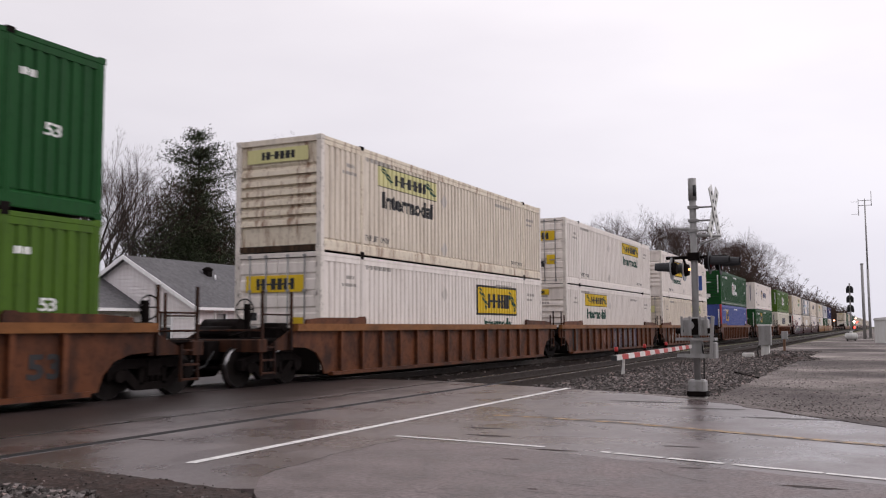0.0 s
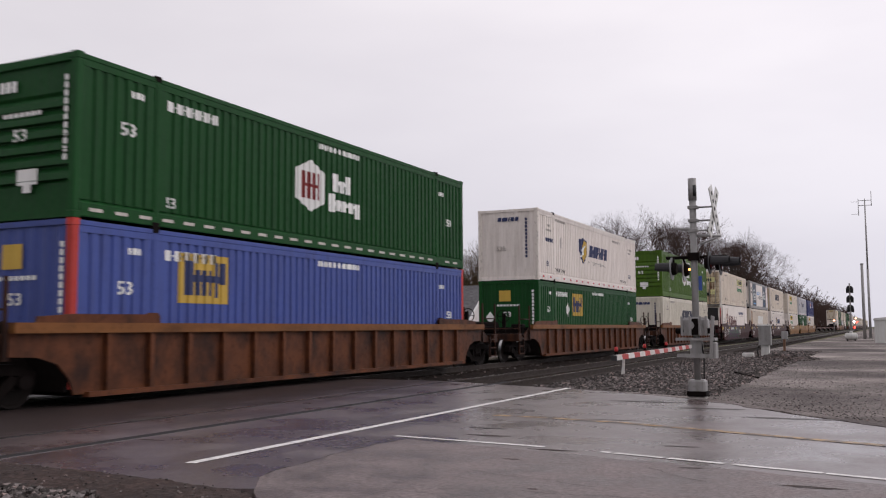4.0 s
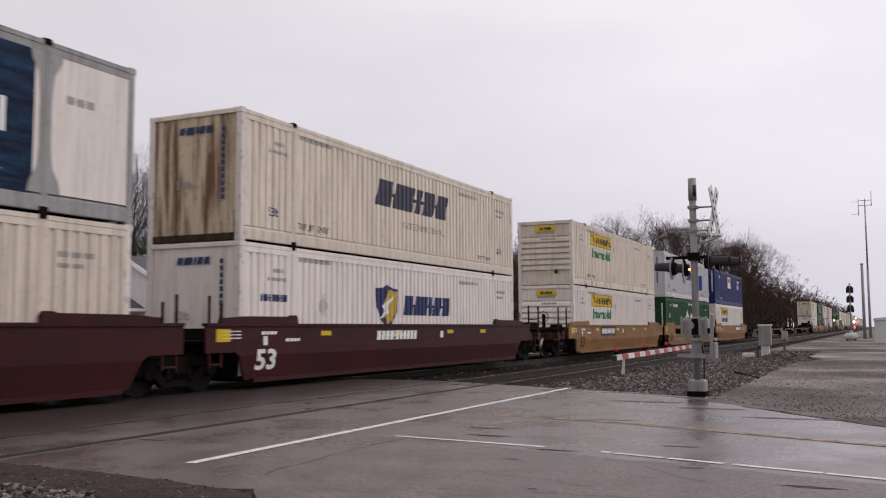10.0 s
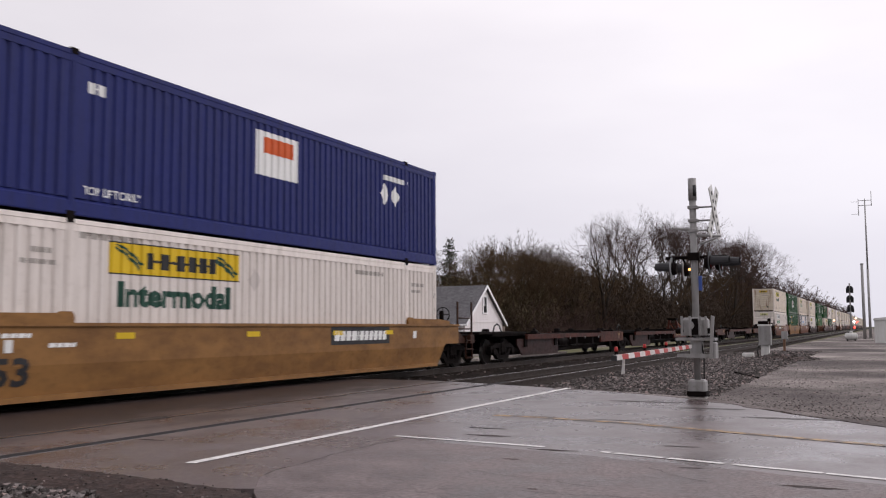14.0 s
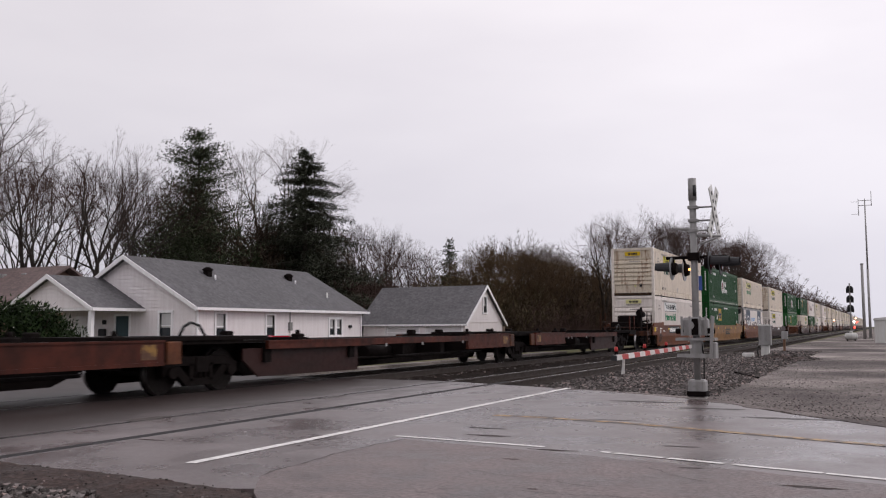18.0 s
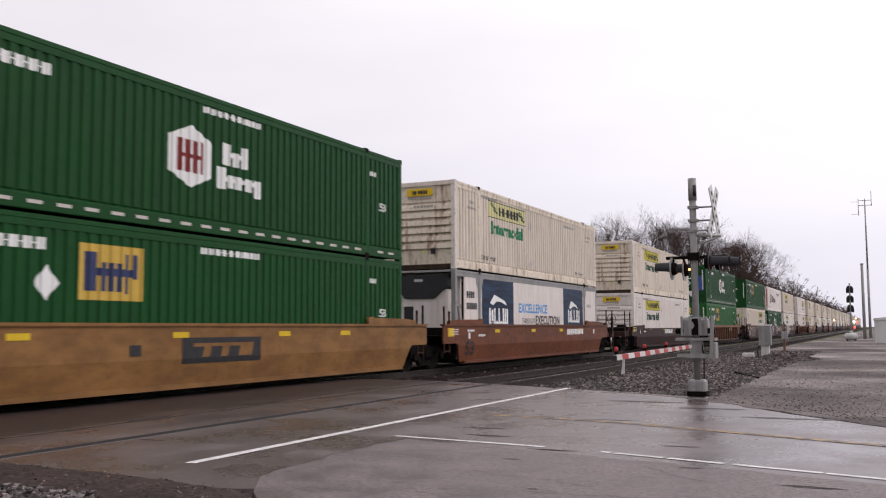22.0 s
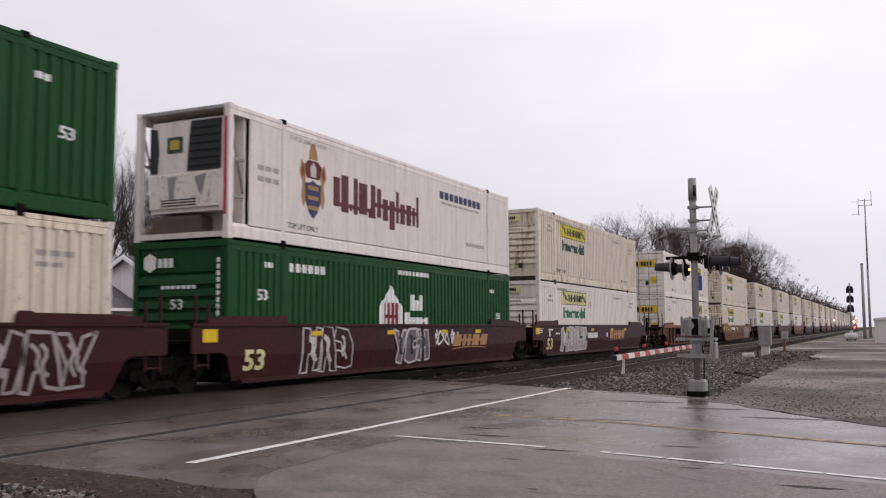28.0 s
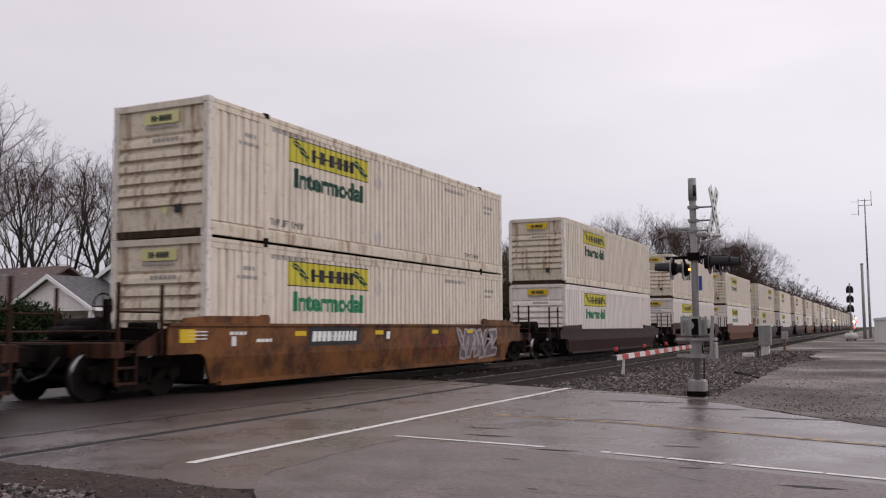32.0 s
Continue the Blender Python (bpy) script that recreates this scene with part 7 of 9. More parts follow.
    part("housing_cover", Buf().tube((-0.08, -0.15, 1.3), (-0.08, -0.18, 1.3), 0.075, n=14), M_GALV, m, "dark round cover")
    part("drive_shaft", Buf().tube((-0.34, -0.1, 1.2), (0.34, -0.1, 1.2), 0.05, n=10), M_STEEL, m)
    # no real gap: a dark strip on the face paints its shade
    part("housing_shadow_gap", Buf().box((-0.05, -0.163, 1.13), (0.06, -0.15, 1.42)), M_STEEL, m, "dark strip standing in for the shade of a gap")
    for k, x in enumerate((-0.22, -0.08, 0.1, 0.2)):
        part("housing_rib", Buf().chamfer((x - 0.02, -0.185, 1.12), (x + 0.02, -0.165, 1.46), 0.005), M_GALV, m)
    part("mounting_plate", Buf().box((-0.34, -0.16, 1.03), (0.34, 0.16, 1.08)).box((-0.1, -0.1, 0.78), (0.1, 0.1, 1.04)), M_GALV, s)
    part("gate_bracket", Buf().prism([(-0.3, 0.74), (0.3, 0.72), (0.36, 1.45), (0.3, 1.47), (0.26, 0.8), (-0.3, 0.8)], -0.26, -0.22, "y"), M_GALV, s, "grey gate arm bracket")
    part("counterweight", Buf().chamfer((0.27, -0.22, 0.72), (0.36, 0.1, 1.0), 0.02), M_GALV, s)
    part("cable", Buf().path([(0.09, -0.05, 1.05), (0.13, -0.05, 0.7), (0.12, -0.04, 0.35)], 0.014, 6), M_RUBBER, s)
    # the lowered arm, in red and white pieces, with three red lamps
    a, b = Vector((-0.05, -0.3, 0.93)), Vector((GATE_TIP[0] - px, GATE_TIP[1] - py, GATE_TIP[2]))
    arm = part("gate_arm", Buf().tube(a, b, 0.02, n=6), M_GALV, s, "red and white striped gate arm")
    n = 17
    side = (b - a).normalized().cross(Vector((0, 0, 1))).normalized() * 0.02
    for k in range(n):
        p, q = a.lerp(b, k / n), a.lerp(b, (k + 1) / n)
        st = Buf()
        st.v = [tuple(c + o + Vector((0, 0, h))) for c in (p, q) for h in (-0.03, 0.03) for o in (-side, side)]
        slant = (b - a).normalized() * 0.05
        st.v = [tuple(Vector(c) + (slant if m in (2, 3) and k > 0 else slant if m in (6, 7) and k < n - 1 else Vector())) for m, c in enumerate(st.v)]
        st.f = [(0, 1, 3, 2), (4, 6, 7, 5), (0, 4, 5, 1), (2, 3, 7, 6), (0, 2, 6, 4), (1, 5, 7, 3)]
        part("stripe", st, M_GATERED if k % 2 == 1 else M_SIGNWHITE, arm, "red band" if k % 2 else "white band")
    for q in (0.42, 0.7, 0.985):
        p = a.lerp(b, q)
        l2 = part("gate_lamp", Buf().tube(p + Vector((0, 0, 0.04)), p + Vector((0, 0, 0.08)), 0.02, n=8), M_STEEL, arm)
        part("lamp_lens", Buf().tube(p + Vector((0, 0, 0.075)), p + Vector((0, 0, 0.125)), 0.024, 0.018, n=10), M_GATELAMP, arm, "red lamp")
    part("arm_tip", Buf().tube(b, b + (b - a).normalized() * 0.05, 0.042, n=4), M_BLACK, arm, "black arm end")
    t = a.lerp(b, 0.93)
    part("ribbon", Buf().prism([(0, 0), (0.03, 0), (0.02, -0.17), (-0.02, -0.18)], -0.004, 0.004, "y"), M_SIGNWHITE, arm, "torn white ribbon").location = t + Vector((0, 0, -0.03))
    return s


GATE_TIP = (-2.8, 10.5, 0.92)
crossing_signal()


def cabinet():
    c = thing("relay_cabinet", "grey metal relay cabinet on a white post beside the siding", "cabinet", at=pose(-4.4, 40.3, -0.02))
    b = part("box", Buf().chamfer((-0.24, -0.2, 0.52), (0.24, 0.2, 1.32), 0.02), M_GALV, c)
    part("roof", Buf().chamfer((-0.27, -0.23, 1.32), (0.27, 0.23, 1.38), 0.015), M_SIGNWHITE, c)
    part("door", Buf().chamfer((-0.2, -0.215, 0.58), (0.2, -0.2, 1.26), 0.004), M_GALV, b)
    part("stand", Buf().chamfer((-0.16, -0.14, 0.0), (0.16, 0.14, 0.52), 0.02), M_SIGNWHITE, c, "pale grey stand")
    for x in (-0.06, 0.05):
        part("stand_mark", Buf().box((x, -0.152, 0.12), (x + 0.05, -0.142, 0.42)), M_SIGNWHITE, c)
    part("conduit", Buf().path([(-0.2, 0, 0.55), (-0.32, -0.02, 0.4), (-0.3, -0.02, 0.05)], 0.03, 8), M_RUBBER, c)
    p = thing("utility_post", "rusty post with a small grey meter box", "post", at=pose(-3.63, 40.0, -0.02))
    part("post", Buf().chamfer((-0.05, -0.05, -0.1), (0.05, 0.05, 0.95), 0.01), M_RUSTPOST, p)
    part("meter_box", Buf().chamfer((-0.1, -0.1, 0.78), (0.14, 0.1, 1.1), 0.015), M_GALV, p)
    d = thing("junction_boxes", "low pale junction box on the ballast", "junction box", at=pose(-5.2, 41.0, -0.05))
    part("box", Buf().chamfer((-0.2, -0.2, 0), (0.25, 0.2, 0.22), 0.02), M_SIGNWHITE, d)
    sheet("dirt_heap", M_MUD, [-6.2 + 0.2 * k for k in range(26)], [35.5 + 0.3 * k for k in range(24)], lambda x, y: -0.06 + 0.34 * math.exp(-((x + 3.5) / 0.9) ** 2 - ((y - 38.3) / 1.5) ** 2) + 0.05 * noise.noise((x * 3, y * 3, 1.0)), "low heap of dark dirt and stones beside the post", "dirt")
    w = thing("scrap_rail", "thin dark iron bar lying on the gravel", "scrap", at=pose(-3.21, 25.0, 0.03, 0, 0, 19))
    part("bar", Buf().chamfer((-0.02, -1.3, -0.02), (0.02, 1.3, 0.02), 0.008).box((-0.08, 1.15, -0.02), (0.05, 1.3, 0.03)), M_STEEL, w)


cabinet()


def block_signal():
    s = thing("block_signal", "black railway block signal with stacked heads", "railway signal", at=pose(-2.5, 89.4, -0.05))
    part("mast", Buf().tube((0, 0, 0), (0, 0, 5.1), 0.07, n=10), M_GALV, s)
    for z in (4.6, 3.75, 2.9):
        h = part("signal_head", Buf().tube((0, -0.05, z), (0, 0.1, z), 0.3, n=20).prism([(-0.3, z - 0.35), (0.3, z - 0.35), (0.3, z), (-0.3, z)], -0.02, 0.06, "y"), M_BLACK, s)
        part("visor", Buf().tube((0, -0.35, z), (0, -0.06, z), 0.13, n=12, caps=False), M_BLACK, h)
    part("base", Buf().chamfer((-0.2, -0.2, 0), (0.2, 0.2, 0.3), 0.03), M_CONCRETE, s)
    t = thing("gas_tank", "small pale gas tank lying on a stand", "tank", at=pose(-2.45, 86.5, -0.05))
    part("tank", Buf().tube((-0.4, 0, 0.45), (0.4, 0, 0.45), 0.3, n=16).tube((-0.5, 0, 0.45), (-0.4, 0, 0.45), 0.18, 0.3, n=16).tube((0.4, 0, 0.45), (0.5, 0, 0.45), 0.3, 0.18, n=16), M_SIGNWHITE, t)
    part("dome", Buf().tube((0, 0, 0.72), (0, 0, 0.9), 0.12, n=12), M_SIGNWHITE, t)
    for x in (-0.3, 0.3):
        part("leg", Buf().box((x - 0.05, -0.15, 0), (x + 0.05, 0.15, 0.3)), M_STEEL, t)
    m = thing("radio_mast", "tall thin grey radio mast with a cross-arm aerial", "radio mast", at=pose(-1.1, 101.3, -0.05))
    part("pole", Buf().tube((0, 0, 0), (0, 0, 7), 0.13, 0.11, n=10).tube((0, 0, 7), (0, 0, 14.0), 0.09, 0.06, n=10), M_GALV, m)
    part("cross_arm", Buf().tube((-0.6, 0, 13.9), (0.6, 0, 13.9), 0.03, n=6), M_GALV, m)
    part("cross_arm", Buf().tube((-0.6, 0, 13.4), (0.6, 0, 13.4), 0.03, n=6), M_GALV, m)
    for x, a, b in ((-0.6, 12.4, 14.1), (0.6, 13.3, 14.8), (0.0, 13.4, 14.1)):
        part("aerial", Buf().tube((x, 0, a), (x, 0, b), 0.03, n=6), M_GALV, m)
    for z in (12.55, 13.8):
        part("side_aerial", Buf().tube((-0.6, 0, z), (-1.3, 0, z), 0.015, n=5), M_GALV, m)
    part("foot", Buf().chamfer((-0.3, -0.3, 0), (0.3, 0.3, 0.15), 0.03), M_CONCRETE, m)
    q = thing("utility_pole", "plain grey pole beside the radio mast", "pole", at=pose(-1.6, 100.0, -0.05))
    part("pole", Buf().tube((0, 0, 0), (0, 0, 7.4), 0.15, 0.13, n=10), M_GALV, q)
    part("pole_cap", Buf().tube((0, 0, 7.4), (0, 0, 7.5), 0.16, n=10), M_GALV, q)
    h = thing("equipment_shed", "small white metal equipment shed at the lot's edge", "shed", at=pose(0.35, 77.5, -0.05))
    part("wall", Buf().chamfer((-0.9, -0.9, 0), (2.2, 1.2, 1.75), 0.03), M_SIGNWHITE, h)
    part("roof", Buf().prism([(-1.0, 1.75), (2.3, 1.75), (2.2, 1.9), (0.6, 2.05), (-0.9, 1.9)], -1.0, 1.3, "y"), M_SIGNWHITE, h)
    part("door", Buf().chamfer((0.1, -0.92, 0.1), (0.8, -0.9, 1.5), 0.005), M_GREY, h)
    far = thing("crossing_lights", "distant lit red and white crossing lights", "crossing signal", at=pose(-6.2, 255, 0))
    part("mast", Buf().tube((0, 0, 0), (0, 0, 4), 0.1, n=8), M_GALV, far)
    for x, z, r, mt in ((-0.35, 2.3, 0.42, M_FARWHITE), (0.7, 2.3, 0.4, M_FARRED), (0.3, 3.2, 0.32, M_FARAMBER), (-0.2, 1.0, 0.4, M_FARRED)):
        part("lamp", Buf().tube((x * 0.6, 0, z), (x * 0.6, -0.2, z), r * 0.62, n=14), mt, far)
    far2 = thing("crossing_lights", "distant small amber light beside the rails", "crossing signal", at=pose(-10.2, 235, 0))
    part("lamp", Buf().tube((0, 0, 2.6), (0, -0.2, 2.6), 0.2, n=10), M_FARAMBER, far2)
    part("mast", Buf().tube((0, 0, 0), (0, 0, 2.6), 0.07, n=8), M_GALV, far2)


block_signal()


# ================= houses =================
def lapped(b, across, at, out, z0, z1, lo, hi, openings=(), lap=0.2, clip=None):
    """Clapboard wall, lap by lap. across 'x' or 'y' is the direction along the wall; out is the sign of its outward normal."""
    z = z0
    while z < z1 - 0.01:
        t = min(z + lap, z1)
        spans = [(lo, hi)]
        if clip:
            a, c = clip(t)
            spans = [(max(lo, a), min(hi, c))]
        for (oa, ob, oz0, oz1) in openings:
            if t > oz0 + 0.05 and z < oz1 - 0.05:
                spans = [p for sp in spans for p in ((sp[0], min(sp[1], oa)), (max(sp[0], ob), sp[1])) if p[1] - p[0] > 0.02]
        for a, c in spans:
            if c - a < 0.02:
                continue
            prof = [(at - out * 0.12, z), (at + out * 0.042, z), (at + out * 0.002, t), (at - out * 0.12, t)]
            b.prism(prof, a, c, across)
        z = t
    return b


def window_unit(parent, across, at, out, a, c, z0, z1, pane=None):
    w = 0.13

    def box(u0, u1, zz0, zz1, d0, d1):
        p, q = sorted((at + out * d0, at + out * d1))
        return ((p, u0, zz0), (q, u1, zz1)) if across == "y" else ((u0, p, zz0), (u1, q, zz1))

    win = part("window", Buf().box(*box(a, c, z0, z1, -0.10, -0.07)), M_GLASSDARK, parent, "dark double-hung window")
    fr = Buf()
    for r in ((a - w, a, z0 - w, z1 + w), (c, c + w, z0 - w, z1 + w), (a, c, z1, z1 + w), (a, c, z0 - w, z0)):
        fr.box(*box(*r, -0.08, 0.085))
    part("frame", fr, M_TRIM, win, "white window frame")
    mid = (z0 + z1) / 2
    part("sash_rail", Buf().box(*box(a, c, mid - 0.03, mid + 0.03, -0.075, -0.02)), M_TRIM, win)
    part("curtain", Buf().box(*box(a + 0.03, c - 0.03, mid - 0.1, z1 - 0.03, -0.068, -0.06)), M_CURTAIN, win, "pale blind behind the upper pane")
    return win


def roof_slab(parent, pts, mat, name="roof", thick=0.14, label="grey shingle roof"):
    """A sloping slab over four corner points."""
    b = Buf()
    b.v = [tuple(p) for p in pts] + [(p[0], p[1], p[2] - thick) for p in pts]
    n = len(pts)
    b.f = [tuple(range(n)), tuple(reversed(range(n, 2 * n)))] + [(k, n + k, n + (k + 1) % n, (k + 1) % n) for k in range(n)]
    return part(name, b, mat, parent, label)


def house():
    gz, xe, xw, y0, y1, ez, rz = -0.5, -33.0, -42.6, 38.8, 56.1, 2.62, 5.32
    xm = (xe + xw) / 2
    h = thing("house", "white clapboard bungalow with grey shingle roof and porch", "house")
    side = [(40.45, 41.25, 0.75, 2.15), (45.05, 45.85, 0.85, 2.12), (51.98, 52.6, 0.85, 1.92), (52.85, 53.45, 0.85, 1.92)]
    part("wall", lapped(Buf(), "y", xe, 1, gz, ez, y0, y1, side), M_SIDING, h, "white clapboard wall")
    front = [(-35.4, -34.6, 0.8, 2.2), (-38.62, -37.6, 0.02, 2.08)]
    half = (xe - xw) / 2
    gable = lambda t: (xm - half * max(0, (rz - t) / (rz - ez)), xm + half * max(0, (rz - t) / (rz - ez))) if t > ez else (xw, xe)
    fb = Buf()
    z = gz
    while z < rz - 0.02:
        t = min(z + 0.2, rz)
        a, c = gable(t)
        spans = [(a, c)]
        for (oa, ob, o0, o1) in front:
            if t > o0 + 0.05 and z < o1 - 0.05:
                spans = [p for sp in spans for p in ((sp[0], min(sp[1], oa)), (max(sp[0], ob), sp[1])) if p[1] - p[0] > 0.02]
        for a, c in spans:
            if c - a > 0.02:
                fb.prism([(y0 + 0.12, z), (y0 - 0.042, z), (y0 - 0.002, t), (y0 + 0.12, t)], a, c, "x")
        z = t
    fb.prism([(xw, ez + 0.02), (xe, ez + 0.02), (xm, rz)], y0 + 0.01, y0 + 0.1, "y")
    part("gable_wall", fb, M_SIDING, h, "white clapboard gable wall")
    part("wall", Buf().box((xw - 0.1, y0, gz), (xw, y1, ez)), M_SIDING, h)
    part("wall", Buf().prism([(xw, gz), (xe, gz), (xe, ez), (xm, rz - 0.05), (xw, ez)], y1, y1 + 0.12, "y"), M_SIDING, h)
    for a, c, z0, z1 in side:
        window_unit(h, "y", xe, 1, a, c, z0, z1)
    window_unit(h, "x", y0, -1, *front[0])
    d = part("door", Buf().box((-38.6, y0 + 0.02, 0.02), (-37.62, y0 + 0.07, 2.06)), M_TEALDOOR, h, "dark teal front door")
    part("door_frame", Buf().box((-38.72, y0 - 0.05, 0.0), (-38.6, y0 + 0.06, 2.18)).box((-37.62, y0 - 0.05, 0.0), (-37.5, y0 + 0.06, 2.18)).box((-38.6, y0 - 0.05, 2.06), (-37.62, y0 + 0.06, 2.18)), M_TRIM, d, "white door frame")
    part("door_knob", Buf().tube((-38.5, y0 - 0.03, 1.0), (-38.5, y0 + 0.03, 1.0), 0.04, n=8), M_GALV, d)
    o = 0.42
    sl = (rz - ez) / half
    for s, x in ((1, xe + o), (-1, xw - o)):
        roof_slab(h, [(xm, y0 - o, rz + 0.1), (x, y0 - o, ez - o * sl + 0.1), (x, y1 + o, ez - o * sl + 0.1), (xm, y1 + o, rz + 0.1)], M_SHINGLE)
        part("gutter", Buf().box((min(x - s * 0.02, x + s * 0.1), y0 - o, ez - o * sl - 0.07), (max(x - s * 0.02, x + s * 0.1), y1 + o, ez - o * sl + 0.085)), M_TRIM, h, "white gutter")
        rk = Buf()
        for (a, b2) in (((xm, rz + 0.11), (x, ez - o * sl + 0.11)),):
            rk.prism([(a[0], a[1]), (b2[0], b2[1]), (b2[0], b2[1] - 0.24), (a[0], a[1] - 0.24)], y0 - o - 0.03, y0 - o + 0.03, "y")
        part("rake_board", rk, M_TRIM, h, "white rake board")
    part("soffit", Buf().box((xe, y0 - o, ez - 0.22), (xe + o, y1 + o, ez - 0.19)), M_TRIM, h)
    part("downspout", Buf().box((xe + 0.04, y0 + 0.05, gz), (xe + 0.12, y0 + 0.15, ez - 0.2)), M_TRIM, h)
    part("downspout", Buf().box((xe + 0.04, y1 - 0.15, gz), (xe + 0.12, y1 - 0.05, ez - 0.2)), M_TRIM, h)
    for x, y, z in ((-36.2, 43.6, 4.5), (-36.4, 52.2, 4.55)):
        v = part("roof_vent", Buf().chamfer((x - 0.2, y - 0.22, z - 0.3), (x + 0.2, y + 0.22, z + 0.25), 0.05), M_STEEL, h, "black roof vent")
        part("vent_cap", Buf().tube((x, y, z + 0.2), (x, y, z + 0.34), 0.22, 0.34, n=12).tube((x, y, z + 0.34), (x, y, z + 0.5), 0.34, 0.12, n=12), M_STEEL, v)
        part("vent_flashing", Buf().tube((x + 0.5, y + 0.1, z - 0.35), (x + 0.5, y + 0.1, z + 0.02), 0.05, n=8), M_TRIM, v)
    part("vent_pipe", Buf().tube((-34.2, 53.6, 3.0), (-34.2, 53.6, 3.75), 0.06, n=8), M_SIGNWHITE, h)
    part("electric_meter", Buf().chamfer((xe, 47.3, 1.2), (xe + 0.16, 47.6, 1.7), 0.02).tube((xe + 0.06, 47.45, 1.7), (xe + 0.06, 47.45, 2.55), 0.03, n=6).tube((xe + 0.06, 47.45, -0.4), (xe + 0.06, 47.45, 1.2), 0.02, n=6), M_GALV, h)
    part("wall_lamp", Buf().chamfer((xe, 54.4, 1.35), (xe + 0.15, 54.7, 1.55), 0.03), M_BLACK, h)
    part("mailbox", Buf().chamfer((-39.75, y0 - 0.2, 0.95), (-39.25, y0 - 0.03, 1.35), 0.03), M_BLACK, h)
    part("porch_lamp", Buf().chamfer((-39.5, y0 - 0.16, 1.6), (-39.25, y0 - 0.02, 1.85), 0.03), M_BLACK, h)
    # porch in front of the gable
    py, pxe, pxw, pxm, pez, prz = 35.3, -36.8, -42.6, -39.7, 2.56, 4.15
    p = part("porch_floor", Buf().box((pxw, py, gz), (pxe, y0, 0.0)), M_CONCRETE, h, "grey porch floor")
    psl = (prz - pez) / (pxm - pxw)
    for s, x in ((1, pxe + 0.35), (-1, pxw - 0.35)):
        roof_slab(h, [(pxm, py - 0.35, prz + 0.08), (x, py - 0.35, pez - 0.35 * psl + 0.08), (x, y0 + 0.02, pez - 0.35 * psl + 0.08), (pxm, y0 + 0.02, prz + 0.08)], M_SHINGLE, "porch_roof")
        part("gutter", Buf().box((min(x - s * 0.02, x + s * 0.1), py - 0.35, pez - 0.35 * psl - 0.08), (max(x - s * 0.02, x + s * 0.1), y0 - 0.1, pez - 0.35 * psl + 0.075)), M_TRIM, h, "white gutter")
        part("rake_board", Buf().prism([(pxm, prz + 0.09), (x, pez - 0.35 * psl + 0.09), (x, pez - 0.35 * psl - 0.12), (pxm, prz - 0.14)], py - 0.38, py - 0.32, "y"), M_TRIM, h, "white rake board")
    gb = Buf()
    z = pez - 0.1
    while z < prz - 0.1:
        t = z + 0.2
        hw = (pxm - pxw) * max(0.02, (prz - t) / (prz - pez))
        gb.prism([(py + 0.1, z), (py - 0.038, z), (py, t), (py + 0.1, t)], pxm - min(hw, pxm - pxw), pxm + min(hw, pxm - pxw), "x")
        z = t
    gb.prism([(pxw, pez - 0.05), (pxe, pez - 0.05), (pxm, prz)], py + 0.02, py + 0.09, "y")
    part("porch_gable", gb, M_SIDING, h, "white clapboard porch gable")
    part("porch_beam", Buf().box((pxw, py, 2.3), (pxe, py + 0.16, 2.5)).box((pxe - 0.16, py + 0.16, 2.3), (pxe, y0, 2.5)), M_TRIM, h)
    for x in (pxe - 0.26, pxw + 0.02):
        part("porch_post", Buf().chamfer((x, py, 0), (x + 0.24, py + 0.24, 2.3), 0.02), M_TRIM, h, "white porch post")
    part("porch_back_panel", Buf().box((-41.6, y0 - 0.06, 0.4), (-40.2, y0 - 0.03, 2.1)), M_TRIM, h)
    return h


house()


